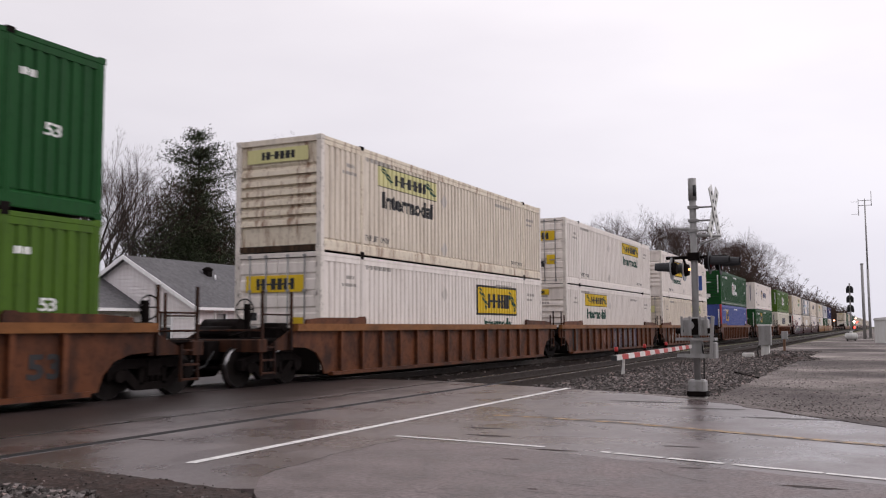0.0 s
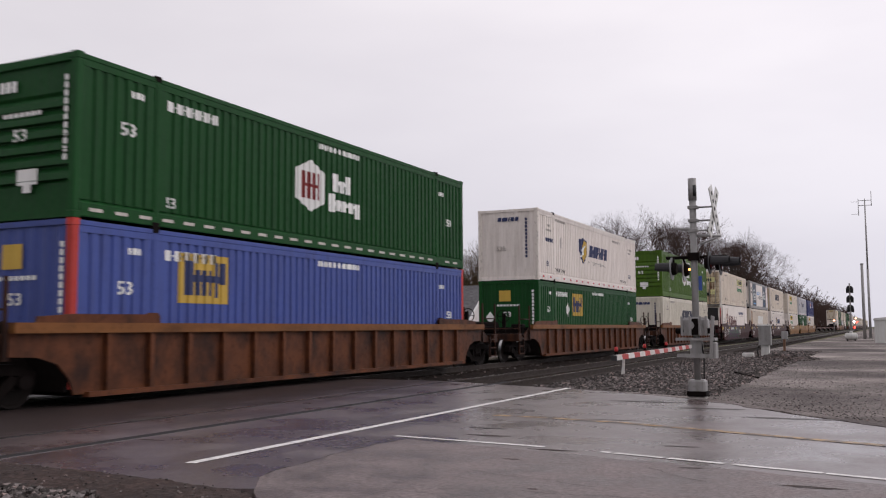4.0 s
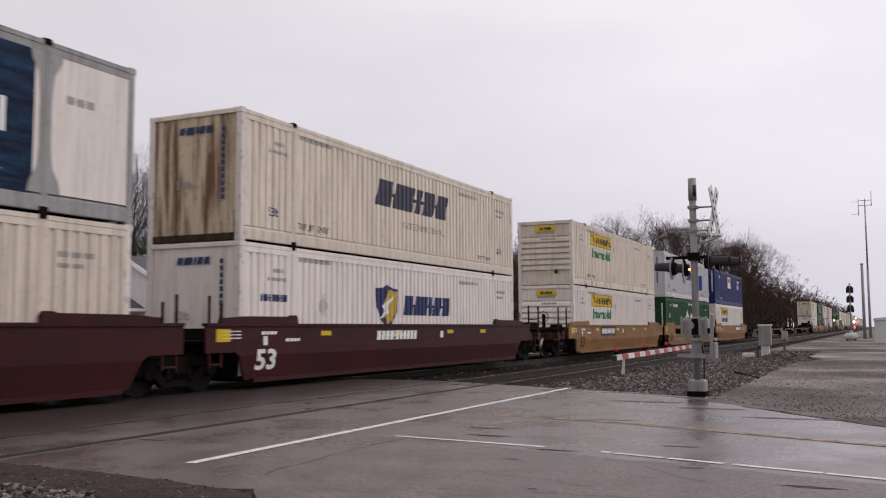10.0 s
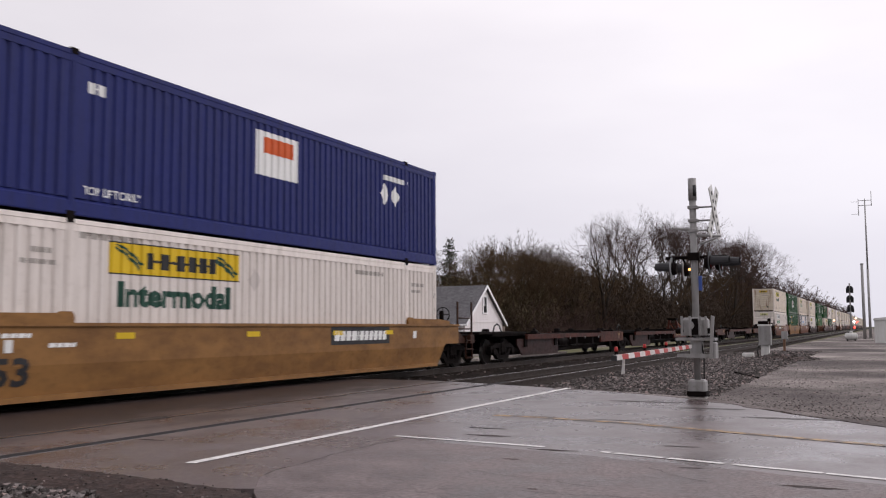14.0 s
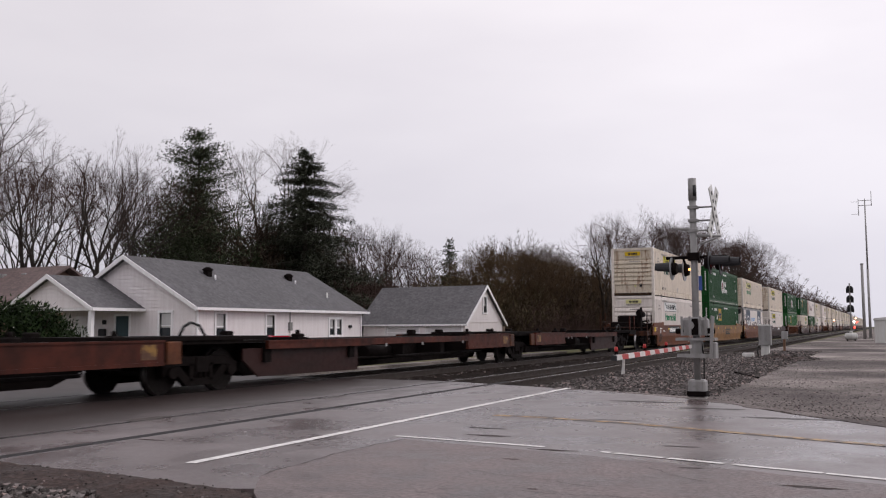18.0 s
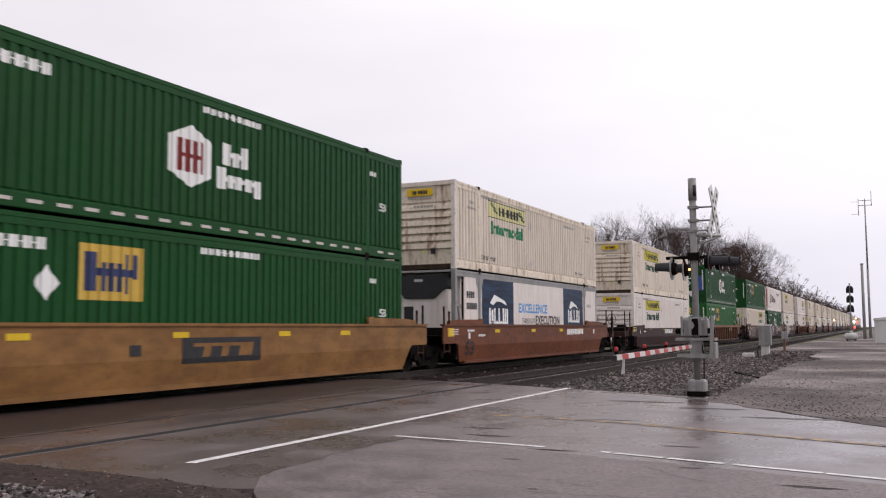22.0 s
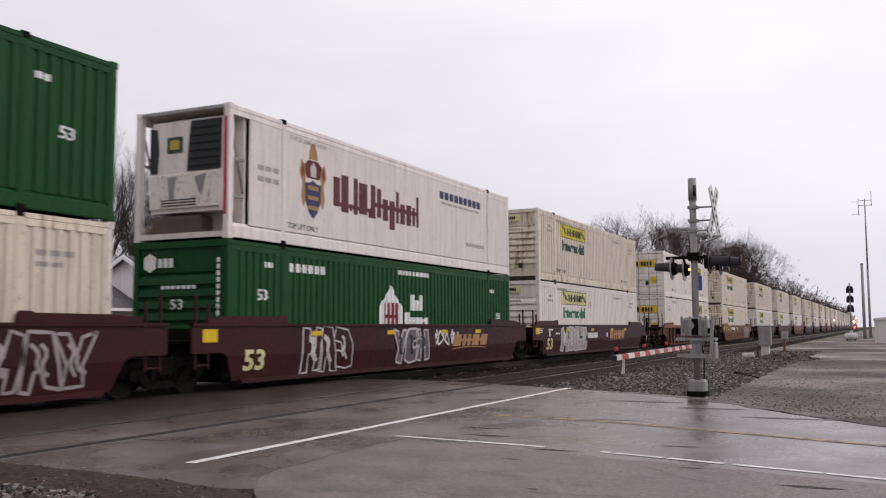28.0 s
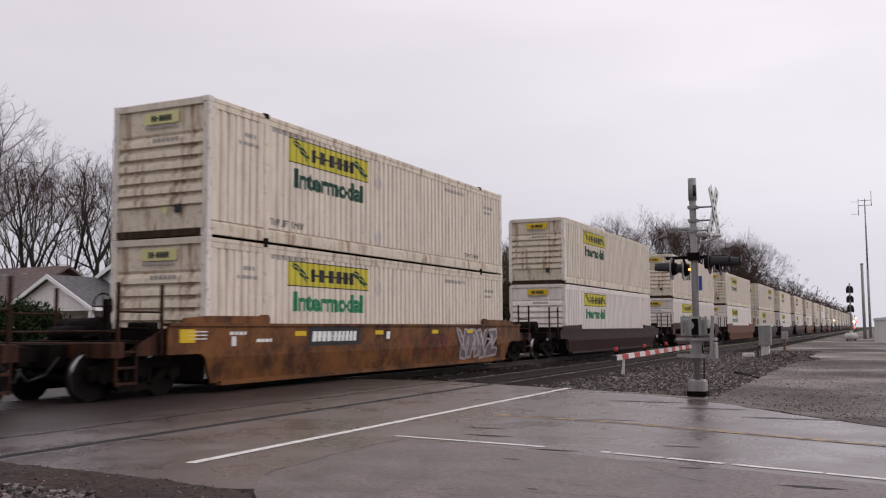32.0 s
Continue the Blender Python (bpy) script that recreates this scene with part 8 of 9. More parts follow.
def garage():
    gz, xe, xw, y0, y1, ez, rz = -0.6, -26.0, -34.2, 58.3, 65.3, 1.72, 4.3
    ym = (y0 + y1) / 2
    g = thing("garage", "white detached two-door garage with steep grey roof", "garage")
    doors = [(-32.2, -29.55), (-28.95, -26.25)]
    fb = Buf().box((xw, y0, gz), (doors[0][0], y0 + 0.12, ez)).box((doors[0][1], y0, gz), (doors[1][0], y0 + 0.12, ez)).box((doors[1][1], y0, gz), (xe, y0 + 0.12, ez))
    for a, c in doors:
        fb.box((a, y0, 1.52), (c, y0 + 0.12, ez))
    part("wall", fb, M_SIDING, g, "white garage front")
    for a, c in doors:
        d = part("garage_door", Buf().box((a, y0 + 0.08, gz), (c, y0 + 0.12, 1.5)), M_TRIM, g, "white panelled garage door")
        for k in range(4):
            part("door_panel", Buf().chamfer((a + 0.06, y0 + 0.05, gz + 0.06 + k * 0.52), (c - 0.06, y0 + 0.085, gz + 0.54 + k * 0.52), 0.01), M_GARAGEDOOR, d)
        part("door_trim", Buf().box((a - 0.09, y0 - 0.03, gz), (a, y0 + 0.02, 1.6)).box((c, y0 - 0.03, gz), (c + 0.09, y0 + 0.02, 1.6)).box((a, y0 - 0.03, 1.51), (c, y0 + 0.02, 1.6)), M_TRIM, d)
    eb = Buf().box((xe - 0.12, y0 + 0.12, gz), (xe, y1, ez))
    part("wall", eb, M_SIDING, g)
    win = (ym - 0.3, ym + 0.3, 2.4, 3.5)
    gb = Buf()
    z = ez
    half = (y1 - y0) / 2
    while z < rz - 0.05:
        t = min(z + 0.18, rz)
        w = half * max(0, (rz - t) / (rz - ez))
        spans = [(ym - w, ym + w)]
        if t > win[2] and z < win[3]:
            spans = [(ym - w, win[0]), (win[1], ym + w)]
        for a, c in spans:
            if c - a > 0.03:
                gb.prism([(xe - 0.12, z), (xe + 0.042, z), (xe + 0.004, t), (xe - 0.12, t)], a, c, "y")
        z = t
    gb.prism([(y0, ez), (win[0] - 0.1, ez), (win[0] - 0.1, rz - 0.3)], xe - 0.1, xe - 0.01, "x").prism([(y1, ez), (win[1] + 0.1, ez), (win[1] + 0.1, rz - 0.3)], xe - 0.1, xe - 0.01, "x")
    part("gable_wall", gb, M_SIDING, g, "white clapboard gable")
    window_unit(g, "y", xe, 1, *win)
    part("wall", Buf().prism([(y0, gz), (y1, gz), (y1, ez), (ym, rz - 0.05), (y0, ez)], xw, xw + 0.12, "x"), M_SIDING, g)
    part("wall", Buf().box((xw, y1 - 0.12, gz), (xe, y1, ez)), M_SIDING, g)
    sl = (rz - ez) / half
    for s, y in ((-1, y0 - 0.3), (1, y1 + 0.3)):
        roof_slab(g, [(xw - 0.25, ym, rz + 0.08), (xw - 0.25, y, ez - 0.3 * sl + 0.08), (xe + 0.25, y, ez - 0.3 * sl + 0.08), (xe + 0.25, ym, rz + 0.08)], M_SHINGLE)
        part("rake_board", Buf().prism([(ym, rz + 0.09), (y, ez - 0.3 * sl + 0.09), (y, ez - 0.3 * sl - 0.1), (ym, rz - 0.12)], xe + 0.24, xe + 0.29, "x"), M_TRIM, g)
    part("gutter", Buf().box((xw - 0.25, y0 - 0.34, ez - 0.3 * sl - 0.04), (xe + 0.25, y0 - 0.24, ez - 0.3 * sl + 0.07)), M_TRIM, g)
    part("lean_to", Buf().box((xe - 2.6, y1 + 0.1, gz), (xe - 0.2, y1 + 1.0, 1.4)), M_FENCE, g, "weathered lean-to")
    f = thing("fence", "weathered grey board fence between house and garage", "fence")
    for k in range(9):
        part("board", Buf().chamfer((-35.0 + k * 0.16, 57.2, -0.6), (-34.86 + k * 0.16, 57.23, 1.15 + 0.05 * (k % 2)), 0.005), M_FENCE, f)
    part("rail", Buf().box((-35.0, 57.23, 0.8), (-33.6, 57.27, 0.9)), M_FENCE, f)


garage()


def brown_house():
    h = thing("house", "brown-roofed brick house behind bare trees", "house")
    part("wall", Buf().box((-60, 37.5, -0.5), (-46.1, 46, 2.7)), M_BRICKISH, h, "brown brick wall")
    roof_slab(h, [(-61, 36.8, 2.6), (-45.4, 36.8, 2.6), (-45.4, 41.7, 5.3), (-61, 41.7, 5.3)], M_BROWNROOF, label="brown shingle roof")
    roof_slab(h, [(-61, 41.7, 5.3), (-45.4, 41.7, 5.3), (-45.4, 46.6, 2.6), (-61, 46.6, 2.6)], M_BROWNROOF, label="brown shingle roof")
    part("gable_wall", Buf().prism([(37.5, 2.6), (46, 2.6), (41.75, 5.1)], -46.2, -46.1, "x"), M_BRICKISH, h)
    for a in (-52.5, -49.5):
        window_unit(h, "x", 37.5, -1, a, a + 0.9, 0.8, 2.0)
    for x, y in ((-50.0, 40.6), (-48.3, 40.9)):
        part("roof_vent", Buf().chamfer((x - 0.2, y - 0.2, 4.3), (x + 0.2, y + 0.2, 4.85), 0.04), M_GALV, h)


brown_house()


def parked_car(label, x, y, M_CARRED, paint_label):
    c = thing("car", label, "car", at=pose(x, y, -0.52))
    part("body", Buf().prism([(-2.2, 0.3), (-2.2, 0.75), (-1.55, 0.9), (1.8, 0.95), (2.2, 0.85), (2.2, 0.3)], -0.85, 0.85, "x"), M_CARRED, c, paint_label)
    part("cabin", Buf().prism([(-1.55, 0.9), (-1.0, 1.38), (-0.6, 1.46), (0.65, 1.46), (1.15, 1.34), (1.75, 0.95)], -0.72, 0.72, "x"), M_CARRED, c)
    part("side_window", Buf().prism([(-1.3, 0.94), (-0.88, 1.34), (0.6, 1.36), (1.05, 1.26), (1.5, 0.98)], 0.722, 0.73, "x"), M_GLASSDARK, c)
    part("windscreen", Buf().prism([(-1.58, 0.93), (-1.04, 1.4), (-1.0, 1.36), (-1.5, 0.92)], -0.65, 0.65, "x"), M_GLASSDARK, c)
    for y in (-1.4, 1.35):
        for s in (-1, 1):
            w = part("wheel", Buf().tube((s * 0.62, y, 0.32), (s * 0.86, y, 0.32), 0.32, n=18), M_RUBBER, c)
            part("rim", Buf().tube((s * 0.86, y, 0.32), (s * 0.875, y, 0.32), 0.2, n=14), M_GALV, w)
    return c


parked_car("red parked car beside the white house", -29.6, 40.8, M_CARRED, "red painted body")
parked_car("silver parked car beside the white house", -29.6, 33.6, M_CARSILVER, "silver painted body").location.z = -0.62


# ================= trees and shrubs =================
def forked_tree(name, seed, tall, label, trunks=1, bark=None, clear=0.28, splay=0.42, levels=8, girth=0.017, width=1.0, twigs=3, rise=0.05):
    """A leafless tree that forks again and again, from a bare trunk to a haze of twigs."""
    rnd = random.Random(seed)
    wood, fine = Buf(), Buf()

    def grow(p, d, length, r, level):
        steps = 3 if level < 4 else 2
        for k in range(steps):
            d = (d + Vector((rnd.gauss(0, 0.11), rnd.gauss(0, 0.11), rnd.gauss(0, 0.07) + rise))).normalized()
            n = p + d * (length / steps)
            (wood if level < 5 else fine).tube(p, n, r * (1 - 0.22 * k / steps), r * (1 - 0.22 * (k + 1) / steps), n=7 if level < 2 else 4 if level < 5 else 3, caps=False)
            p = n
            if level > 2:
                for _ in range(1):
                    t = Matrix.Rotation(rnd.random() * 6.283, 3, d) @ d.orthogonal().normalized()
                    fine.spike(p, p + (d * 0.5 + t * 0.8 + Vector((0, 0, 0.2))) * (0.35 + 0.3 * rnd.random()) * tall * 0.045, max(0.006, r * 0.3))
        if level >= levels:
            for _ in range(twigs):
                t = Matrix.Rotation(rnd.random() * 6.283, 3, d) @ d.orthogonal().normalized()
                fine.spike(p, p + (d + t * rnd.uniform(0.2, 0.8)).normalized() * tall * rnd.uniform(0.02, 0.045), max(0.006, r * 0.6))
            return
        kids = 2 if rnd.random() < (0.4 if level < 1 else 0.72) else 3
        turn = rnd.random() * 6.283
        for c in range(kids):
            ang = splay * rnd.uniform(0.55, 1.35) * (0.55 if c == 0 else 1.15) * width
            t = Matrix.Rotation(turn + c * 6.283 / kids + rnd.gauss(0, 0.3), 3, d) @ d.orthogonal().normalized()
            grow(p, (d * math.cos(ang) + t * math.sin(ang)).normalized(), length * rnd.uniform(0.66, 0.88), max(0.006, r * (0.72 if c == 0 else rnd.uniform(0.44, 0.6))), level + 1)

    for t in range(trunks):
        lean = Vector((rnd.gauss(0, 0.3), rnd.gauss(0, 0.3), 1)).normalized() if trunks > 1 else Vector((0.03, 0.02, 1))
        grow(Vector((rnd.gauss(0, 0.25), rnd.gauss(0, 0.25), -0.3)) if trunks > 1 else Vector((0, 0, -0.3)), lean, tall * clear, girth * tall / trunks ** 0.35, 0)
    k = tall / max(v[2] for v in fine.v)
    for b in (wood, fine):
        b.v = [(x * k, y * k, z * k) for x, y, z in b.v]
    root = thing(name, label, "tree", "bare trees by the railway")
    part("trunk", wood, bark or M_BARK, root)
    part("crown", fine, bark or M_TWIG, root, "fine bare twigs")
    return root


def conifer(name, seed, tall, width, label, droop=-0.25, mat=None, ragged=0.3, bare=0.12, tuft=0.34, rows=30, power=0.8, boughs=9, fill=9, fluff=1.0):
    """An evergreen: tapered trunk, whorls of boughs, each carrying many needle tufts."""
    rnd = random.Random(seed)
    wood, leaf = Buf(), Buf()
    wood.tube((0, 0, -0.3), (0, 0, tall * 0.6), 0.02 * tall, 0.011 * tall, n=8, caps=False)
    wood.tube((0, 0, tall * 0.6), (0, 0, tall), 0.011 * tall, 0.01, n=6, caps=False)
    for k in range(rows):
        f = bare + (1 - bare) * (k + rnd.random()) / rows
        z = tall * f
        shape = (1 - f) ** power
        for _ in range(boughs):
            a = rnd.random() * 2 * math.pi
            ln = max(0.35, width * shape * rnd.uniform(1 - ragged * 1.7, 1 + ragged))
            tip = Vector((math.cos(a) * ln, math.sin(a) * ln, droop * ln + rnd.uniform(-0.35, 0.35)))
            base = Vector((0, 0, z))
            wood.tube(base, base + tip, 0.02 + 0.008 * ln, 0.008, n=3, caps=False)
            m = max(3, int(ln * fill))
            for j in range(m):
                g = 0.12 + 0.88 * (j + rnd.random()) / m
                sp = (0.12 + 0.16 * ln * g * (1.1 - g)) * fluff
                c = base + tip * g + Vector((rnd.gauss(0, sp), rnd.gauss(0, sp), rnd.gauss(-0.05, sp * 0.6)))
                u = Vector((rnd.gauss(0, 1), rnd.gauss(0, 1), rnd.gauss(-0.1, 0.6))).normalized()
                w = (u.cross(Vector((rnd.random(), rnd.random(), 1)))).normalized()
                s = tuft * rnd.uniform(0.6, 1.4)
                i = len(leaf.v)
                leaf.v += [tuple(c - w * s * 0.2), tuple(c + u * s * 1.2), tuple(c + w * s * 0.2), tuple(c - u * s * 0.4)]
                leaf.f.append((i, i + 1, i + 2, i + 3))
    root = thing(name, label, "tree", "evergreens by the railway")
    part("trunk", wood, M_BARK, root)
    me = bpy.data.meshes.new("crown")
    me.from_pydata(leaf.v, [], leaf.f)
    me.materials.append(mat or M_NEEDLE)
    part("crown", me, mat or M_NEEDLE, root, "dark green needles")
    return root


def plant(ob, x, y, z=-0.5, turn=0, scale=1.0, first=[]):
    if ob in first:
        o = copy_thing(ob, pose(x, y, z, 0, 0, turn))
    else:
        first.append(ob)
        o = ob
    o.matrix_basis = pose(x, y, z, 0, 0, turn) @ Matrix.Scale(scale, 4)
    return o


oak = forked_tree("bare_tree", 11, 16, "tall leafless tree with dark spreading limbs", clear=0.22, splay=0.5, levels=8, girth=0.022, rise=0.03, twigs=3)
ash = forked_tree("bare_tree", 23, 15, "leafless tree with two upright dark trunks", 2, clear=0.3, splay=0.4, levels=7, girth=0.02, twigs=3)
slim = forked_tree("bare_tree", 37, 14, "slender leafless tree with fine twigs", clear=0.3, splay=0.3, levels=7, girth=0.015, rise=0.08, twigs=3)
crooked = forked_tree("bare_tree", 44, 20, "tall crooked leafless tree with pale buds", 1, M_BUDDING, clear=0.34, splay=0.48, levels=8, girth=0.019, rise=0.02, twigs=3)
thicket = forked_tree("bare_tree", 51, 11, "brushy many-stemmed budding tree", 7, M_BRUSH, clear=0.2, splay=0.34, levels=6, girth=0.013, twigs=4, rise=0.04)
for t, x, y, turn, sc in ((oak, -50, 40.5, 0, 1.12), (oak, -56, 47.5, 140, 1.05), (ash, -50, 47.0, 20, 1.03), (ash, -58, 50, 90, 1.1), (slim, -48, 51.0, 0, 1.03), (oak, -62, 62, 70, 0.95), (slim, -56, 60, 40, 0.95), (crooked, -52, 70.0, 0, 1.1), (slim, -58, 75, 200, 1.0), (ash, -48, 84, 150, 0.95), (slim, -47, 88, 10, 0.95), (oak, -60, 95, 250, 0.8), (ash, -55, 108, 50, 0.62), (slim, -50, 118, 10, 0.7), (oak, -56, 130, 33, 0.8), (slim, -44, 80, 310, 0.85), (slim, -52, 44, 60, 0.95), (ash, -46, 92, 220, 0.8),
                          (thicket, -33, 80, 0, 0.95), (thicket, -34, 88, 60, 1.05), (thicket, -33, 96, 110, 1.0), (thicket, -31, 104, 260, 0.95), (thicket, -30, 114, 20, 0.9), (thicket, -37, 100, 140, 1.2), (thicket, -32, 91, 330, 0.95),
                          (oak, -29, 105, 100, 0.98), (crooked, -29, 112, 40, 0.8), (oak, -29, 122, 30, 1.15), (ash, -28, 128, 280, 1.2), (ash, -27, 137, 80, 1.3), (oak, -29, 147, 200, 1.3), (slim, -26, 152, 0, 1.35), (oak, -28, 165, 310, 1.3), (ash, -27, 178, 10, 1.35), (slim, -26, 192, 60, 1.5), (oak, -28, 205, 120, 1.4), (ash, -27, 222, 200, 1.6), (oak, -28, 240, 20, 1.5), (thicket, -29, 128, 70, 1.0), (thicket, -28, 152, 170, 1.1), (thicket, -27, 175, 30, 1.2)):
    plant(t, x, y, -0.5, turn, sc)
plant(conifer("pine_tree", 3, 16.6, 4.5, "tall dark green pine with ragged open crown", 0.3, ragged=0.4, bare=0.03, tuft=0.14, power=0.4, rows=34, boughs=9, fill=80, fluff=1.6), -46, 54.2)
plant(conifer("spruce_tree", 5, 17.6, 8.8, "tall dark green spruce with drooping boughs", -0.16, ragged=0.28, bare=0.04, tuft=0.17, power=0.68, rows=36, boughs=14, fill=48, fluff=0.95, mat=M_SPRUCE), -45, 66.9)
cedar = conifer("cedar_tree", 8, 10.4, 2.6, "small dark green cedar tree", 0.25, ragged=0.35, bare=0.05, tuft=0.28, rows=26, power=0.6, boughs=8, fill=13)
plant(cedar, -45, 96.6, -0.5, 0, 1.15)
plant(cedar, -45, 60.0, -0.5, 50, 0.75)
plant(cedar, -47, 57.0, -0.5, 150, 0.8)
plant(cedar, -50, 64.0, -0.5, 20, 1.0)
plant(cedar, -48, 73.0, -0.5, 200, 0.85)
plant(cedar, -52, 80.0, -0.5, 100, 0.8)
plant(cedar, 5.0, 121, -0.3, 80, 0.55)


def wood_belt():
    """Far woods: belts of small leafless trees, too many to tell apart."""
    rnd = random.Random(77)
    b = Buf()

    def sapling(x, y, tall, limbs, r):
        b.tube((x, y, -0.5), (x, y, tall * 0.6), r * 3, r * 1.6, n=3, caps=False)
        for _ in range(limbs):
            z = tall * rnd.uniform(0.1, 0.72)
            a = rnd.random() * 6.28
            ln = tall * rnd.uniform(0.12, 0.3)
            q = Vector((x + math.cos(a) * ln * 0.7, y + math.sin(a) * ln * 0.7, z + ln * 0.85))
            b.tube((x, y, z), q, r, r * 0.5, n=3, caps=False)
            for _ in range(5):
                b.spike(q, q + Vector((rnd.gauss(0, 0.8), rnd.gauss(0, 0.8), rnd.gauss(0.6, 0.6))), r * 0.7)

    for k in range(330):
        y = 200 + 700 * rnd.random() ** 1.3
        sapling(-25 - 14 * rnd.random(), y, rnd.uniform(12, 20.0), 18, 0.09)
    for k in range(34):
        sapling(-58 - 22 * rnd.random(), 44 + 90 * rnd.random(), rnd.uniform(7, 12), 20, 0.035)
    for k in range(60):
        sapling(-39 - 8 * rnd.random(), 66 + 60 * rnd.random(), rnd.uniform(5, 9), 20, 0.03)
    tagged(part("far_woods", b, M_TWIG), "belts of brown leafless woods along the railway", "woods", kind="stuff")


wood_belt()


def undergrowth():
    """Brown winter brush behind the houses."""
    rnd = random.Random(91)
    b = Buf()
    for k in range(1300):
        g = rnd.random()
        if g < 0.45:
            x, y, hh = -43 - 7 * rnd.random(), 56 + 44 * rnd.random(), rnd.uniform(3, 7)
        elif g < 0.58:
            x, y, hh = -50 - 8 * rnd.random(), 40 + 30 * rnd.random(), rnd.uniform(3, 6)
        else:
            x, y, hh = -27 - 9 * rnd.random(), 82 + 120 * rnd.random(), rnd.uniform(2, 6)
        for _ in range(5):
            p = Vector((x, y, -0.6))
            q = p + Vector((rnd.gauss(0, 0.6), rnd.gauss(0, 0.6), hh * rnd.uniform(0.6, 1)))
            b.spike(p, q, 0.035)
            for _ in range(5):
                c = p.lerp(q, rnd.uniform(0.3, 1))
                b.spike(c, c + Vector((rnd.gauss(0, 0.6), rnd.gauss(0, 0.6), rnd.uniform(0.1, 1.0))), 0.02)
    tagged(part("undergrowth", b, M_TWIG), "brown tangled winter brush", "brush", kind="stuff")


undergrowth()


def tangle(name, label, clumps, mat, seed):
    """Dense winter thickets: rounded heaps of small brown twiggy leaves. clumps: x, y, radius, height, count."""
    rnd = random.Random(seed)
    leaf = Buf()
    for x, y, r, tall, n in clumps:
        for _ in range(n):
            a, q = rnd.random() * 6.283, rnd.random() ** 0.6
            top = tall * (1 - 0.55 * q * q) * (0.85 + 0.3 * noise.noise((x + math.cos(a) * q * 2, y + math.sin(a) * q * 2, 3.0)))
            z = top * rnd.random() ** 0.6
            c = Vector((x + math.cos(a) * q * r, y + math.sin(a) * q * r, z - 0.5))
            u = Vector((rnd.gauss(0, 0.7), rnd.gauss(0, 0.7), rnd.gauss(0.8, 0.5))).normalized()
            w = u.cross(Vector((rnd.random() - 0.5, rnd.random() - 0.5, 0.4))).normalized()
            s = rnd.uniform(0.16, 0.45)
            i = len(leaf.v)
            leaf.v += [tuple(c - w * s * 0.11), tuple(c + u * s * 1.5), tuple(c + w * s * 0.11), tuple(c - u * s * 0.5)]
            leaf.f.append((i, i + 1, i + 2, i + 3))
    me = bpy.data.meshes.new(name)
    me.from_pydata(leaf.v, [], leaf.f)
    me.materials.append(mat)
    tagged(part(name, me, mat), label, "brush", kind="stuff")


heap = random.Random(15)
tangle("brush_bank", "dark brown brush bank behind the white house", [(-47 - 6 * heap.random(), 50 + 1.15 * k, heap.uniform(2.4, 3.6), (heap.uniform(3.0, 5.0) if k < 5 else heap.uniform(12.0, 15.5) if k < 25 else heap.uniform(7.0, 9.5)), 4200) for k in range(36)], M_TANGLE, 5)
tangle("brush_bank", "brown brush bank below the bare trees", [(-52 - 8 * heap.random(), 39 + 1.2 * k, heap.uniform(2.2, 3.4), heap.uniform(3.5, 6.0), 700) for k in range(16)], M_TANGLE, 6)
tangle("brush_bank", "low brown brush beyond the garage", [(-40 - 9 * heap.random(), 88 + 2.2 * k, heap.uniform(2.5, 4.0), heap.uniform(4.0, 7.0), 700) for k in range(30)], M_TANGLE, 7)
tangle("brush_bank", "olive-brown budding thicket beside the railway", [(-32 - 6 * heap.random(), 78 + 1.15 * k, heap.uniform(2.4, 3.6), heap.uniform(6.5, 9.0), 2600) for k in range(34)], M_OLIVE, 8)
tangle("brush_bank", "tall brown thicket below the bare trees", [(-31 - 5 * heap.random(), 98 + 1.5 * k, heap.uniform(2.4, 3.4), heap.uniform(8.5, 12.0), 2000) for k in range(28)], M_TANGLE, 10)
tangle("brush_bank", "brown brush along the railway", [(-26 - 5 * heap.random(), 106 + 2.6 * k, heap.uniform(3, 4.5), heap.uniform(6.5, 10.0), 1700) for k in range(66)], M_TANGLE, 9)


def evergreen_bush(name, x, y, rx, ry, hz, seed, label, mat, n=2600):
    rnd = random.Random(seed)
    leaf, wood = Buf(), Buf()
    for _ in range(14):
        a = rnd.random() * 6.28
        wood.tube((0, 0, -0.1), (math.cos(a) * rx * 0.6, math.sin(a) * ry * 0.6, hz * rnd.uniform(0.5, 0.85)), 0.05, 0.02, n=4, caps=False)
    for _ in range(n):
        a, e = rnd.random() * 6.28, math.asin(rnd.uniform(-0.1, 1))
        r = rnd.uniform(0.6, 1.03) ** 0.5 * (1 + 0.05 * math.sin(a * 5 + e * 7) + 0.05 * math.sin(a * 11))
        c = Vector((math.cos(a) * math.cos(e) * rx * r, math.sin(a) * math.cos(e) * ry * r, max(0.05, math.sin(e) * hz * r)))
        u = Vector((rnd.gauss(0, 1), rnd.gauss(0, 1), rnd.gauss(0.3, 0.8))).normalized()
        w = u.cross(Vector((rnd.random(), 0.3, 1))).normalized()
        s = rnd.uniform(0.06, 0.12)
        i = len(leaf.v)
        leaf.v += [tuple(c - w * s * 0.4), tuple(c + u * s * 1.5), tuple(c + w * s * 0.4), tuple(c - u * s * 0.5)]
        leaf.f.append((i, i + 1, i + 2, i + 3))
    o = thing(name, label, "bush", at=pose(x, y, -0.5))
    part("stem", wood, M_BARK, o)
    me = bpy.data.meshes.new("foliage")
    me.from_pydata(leaf.v, [], leaf.f)
    me.materials.append(mat)
    part("foliage", me, mat, o, "dense dark foliage")


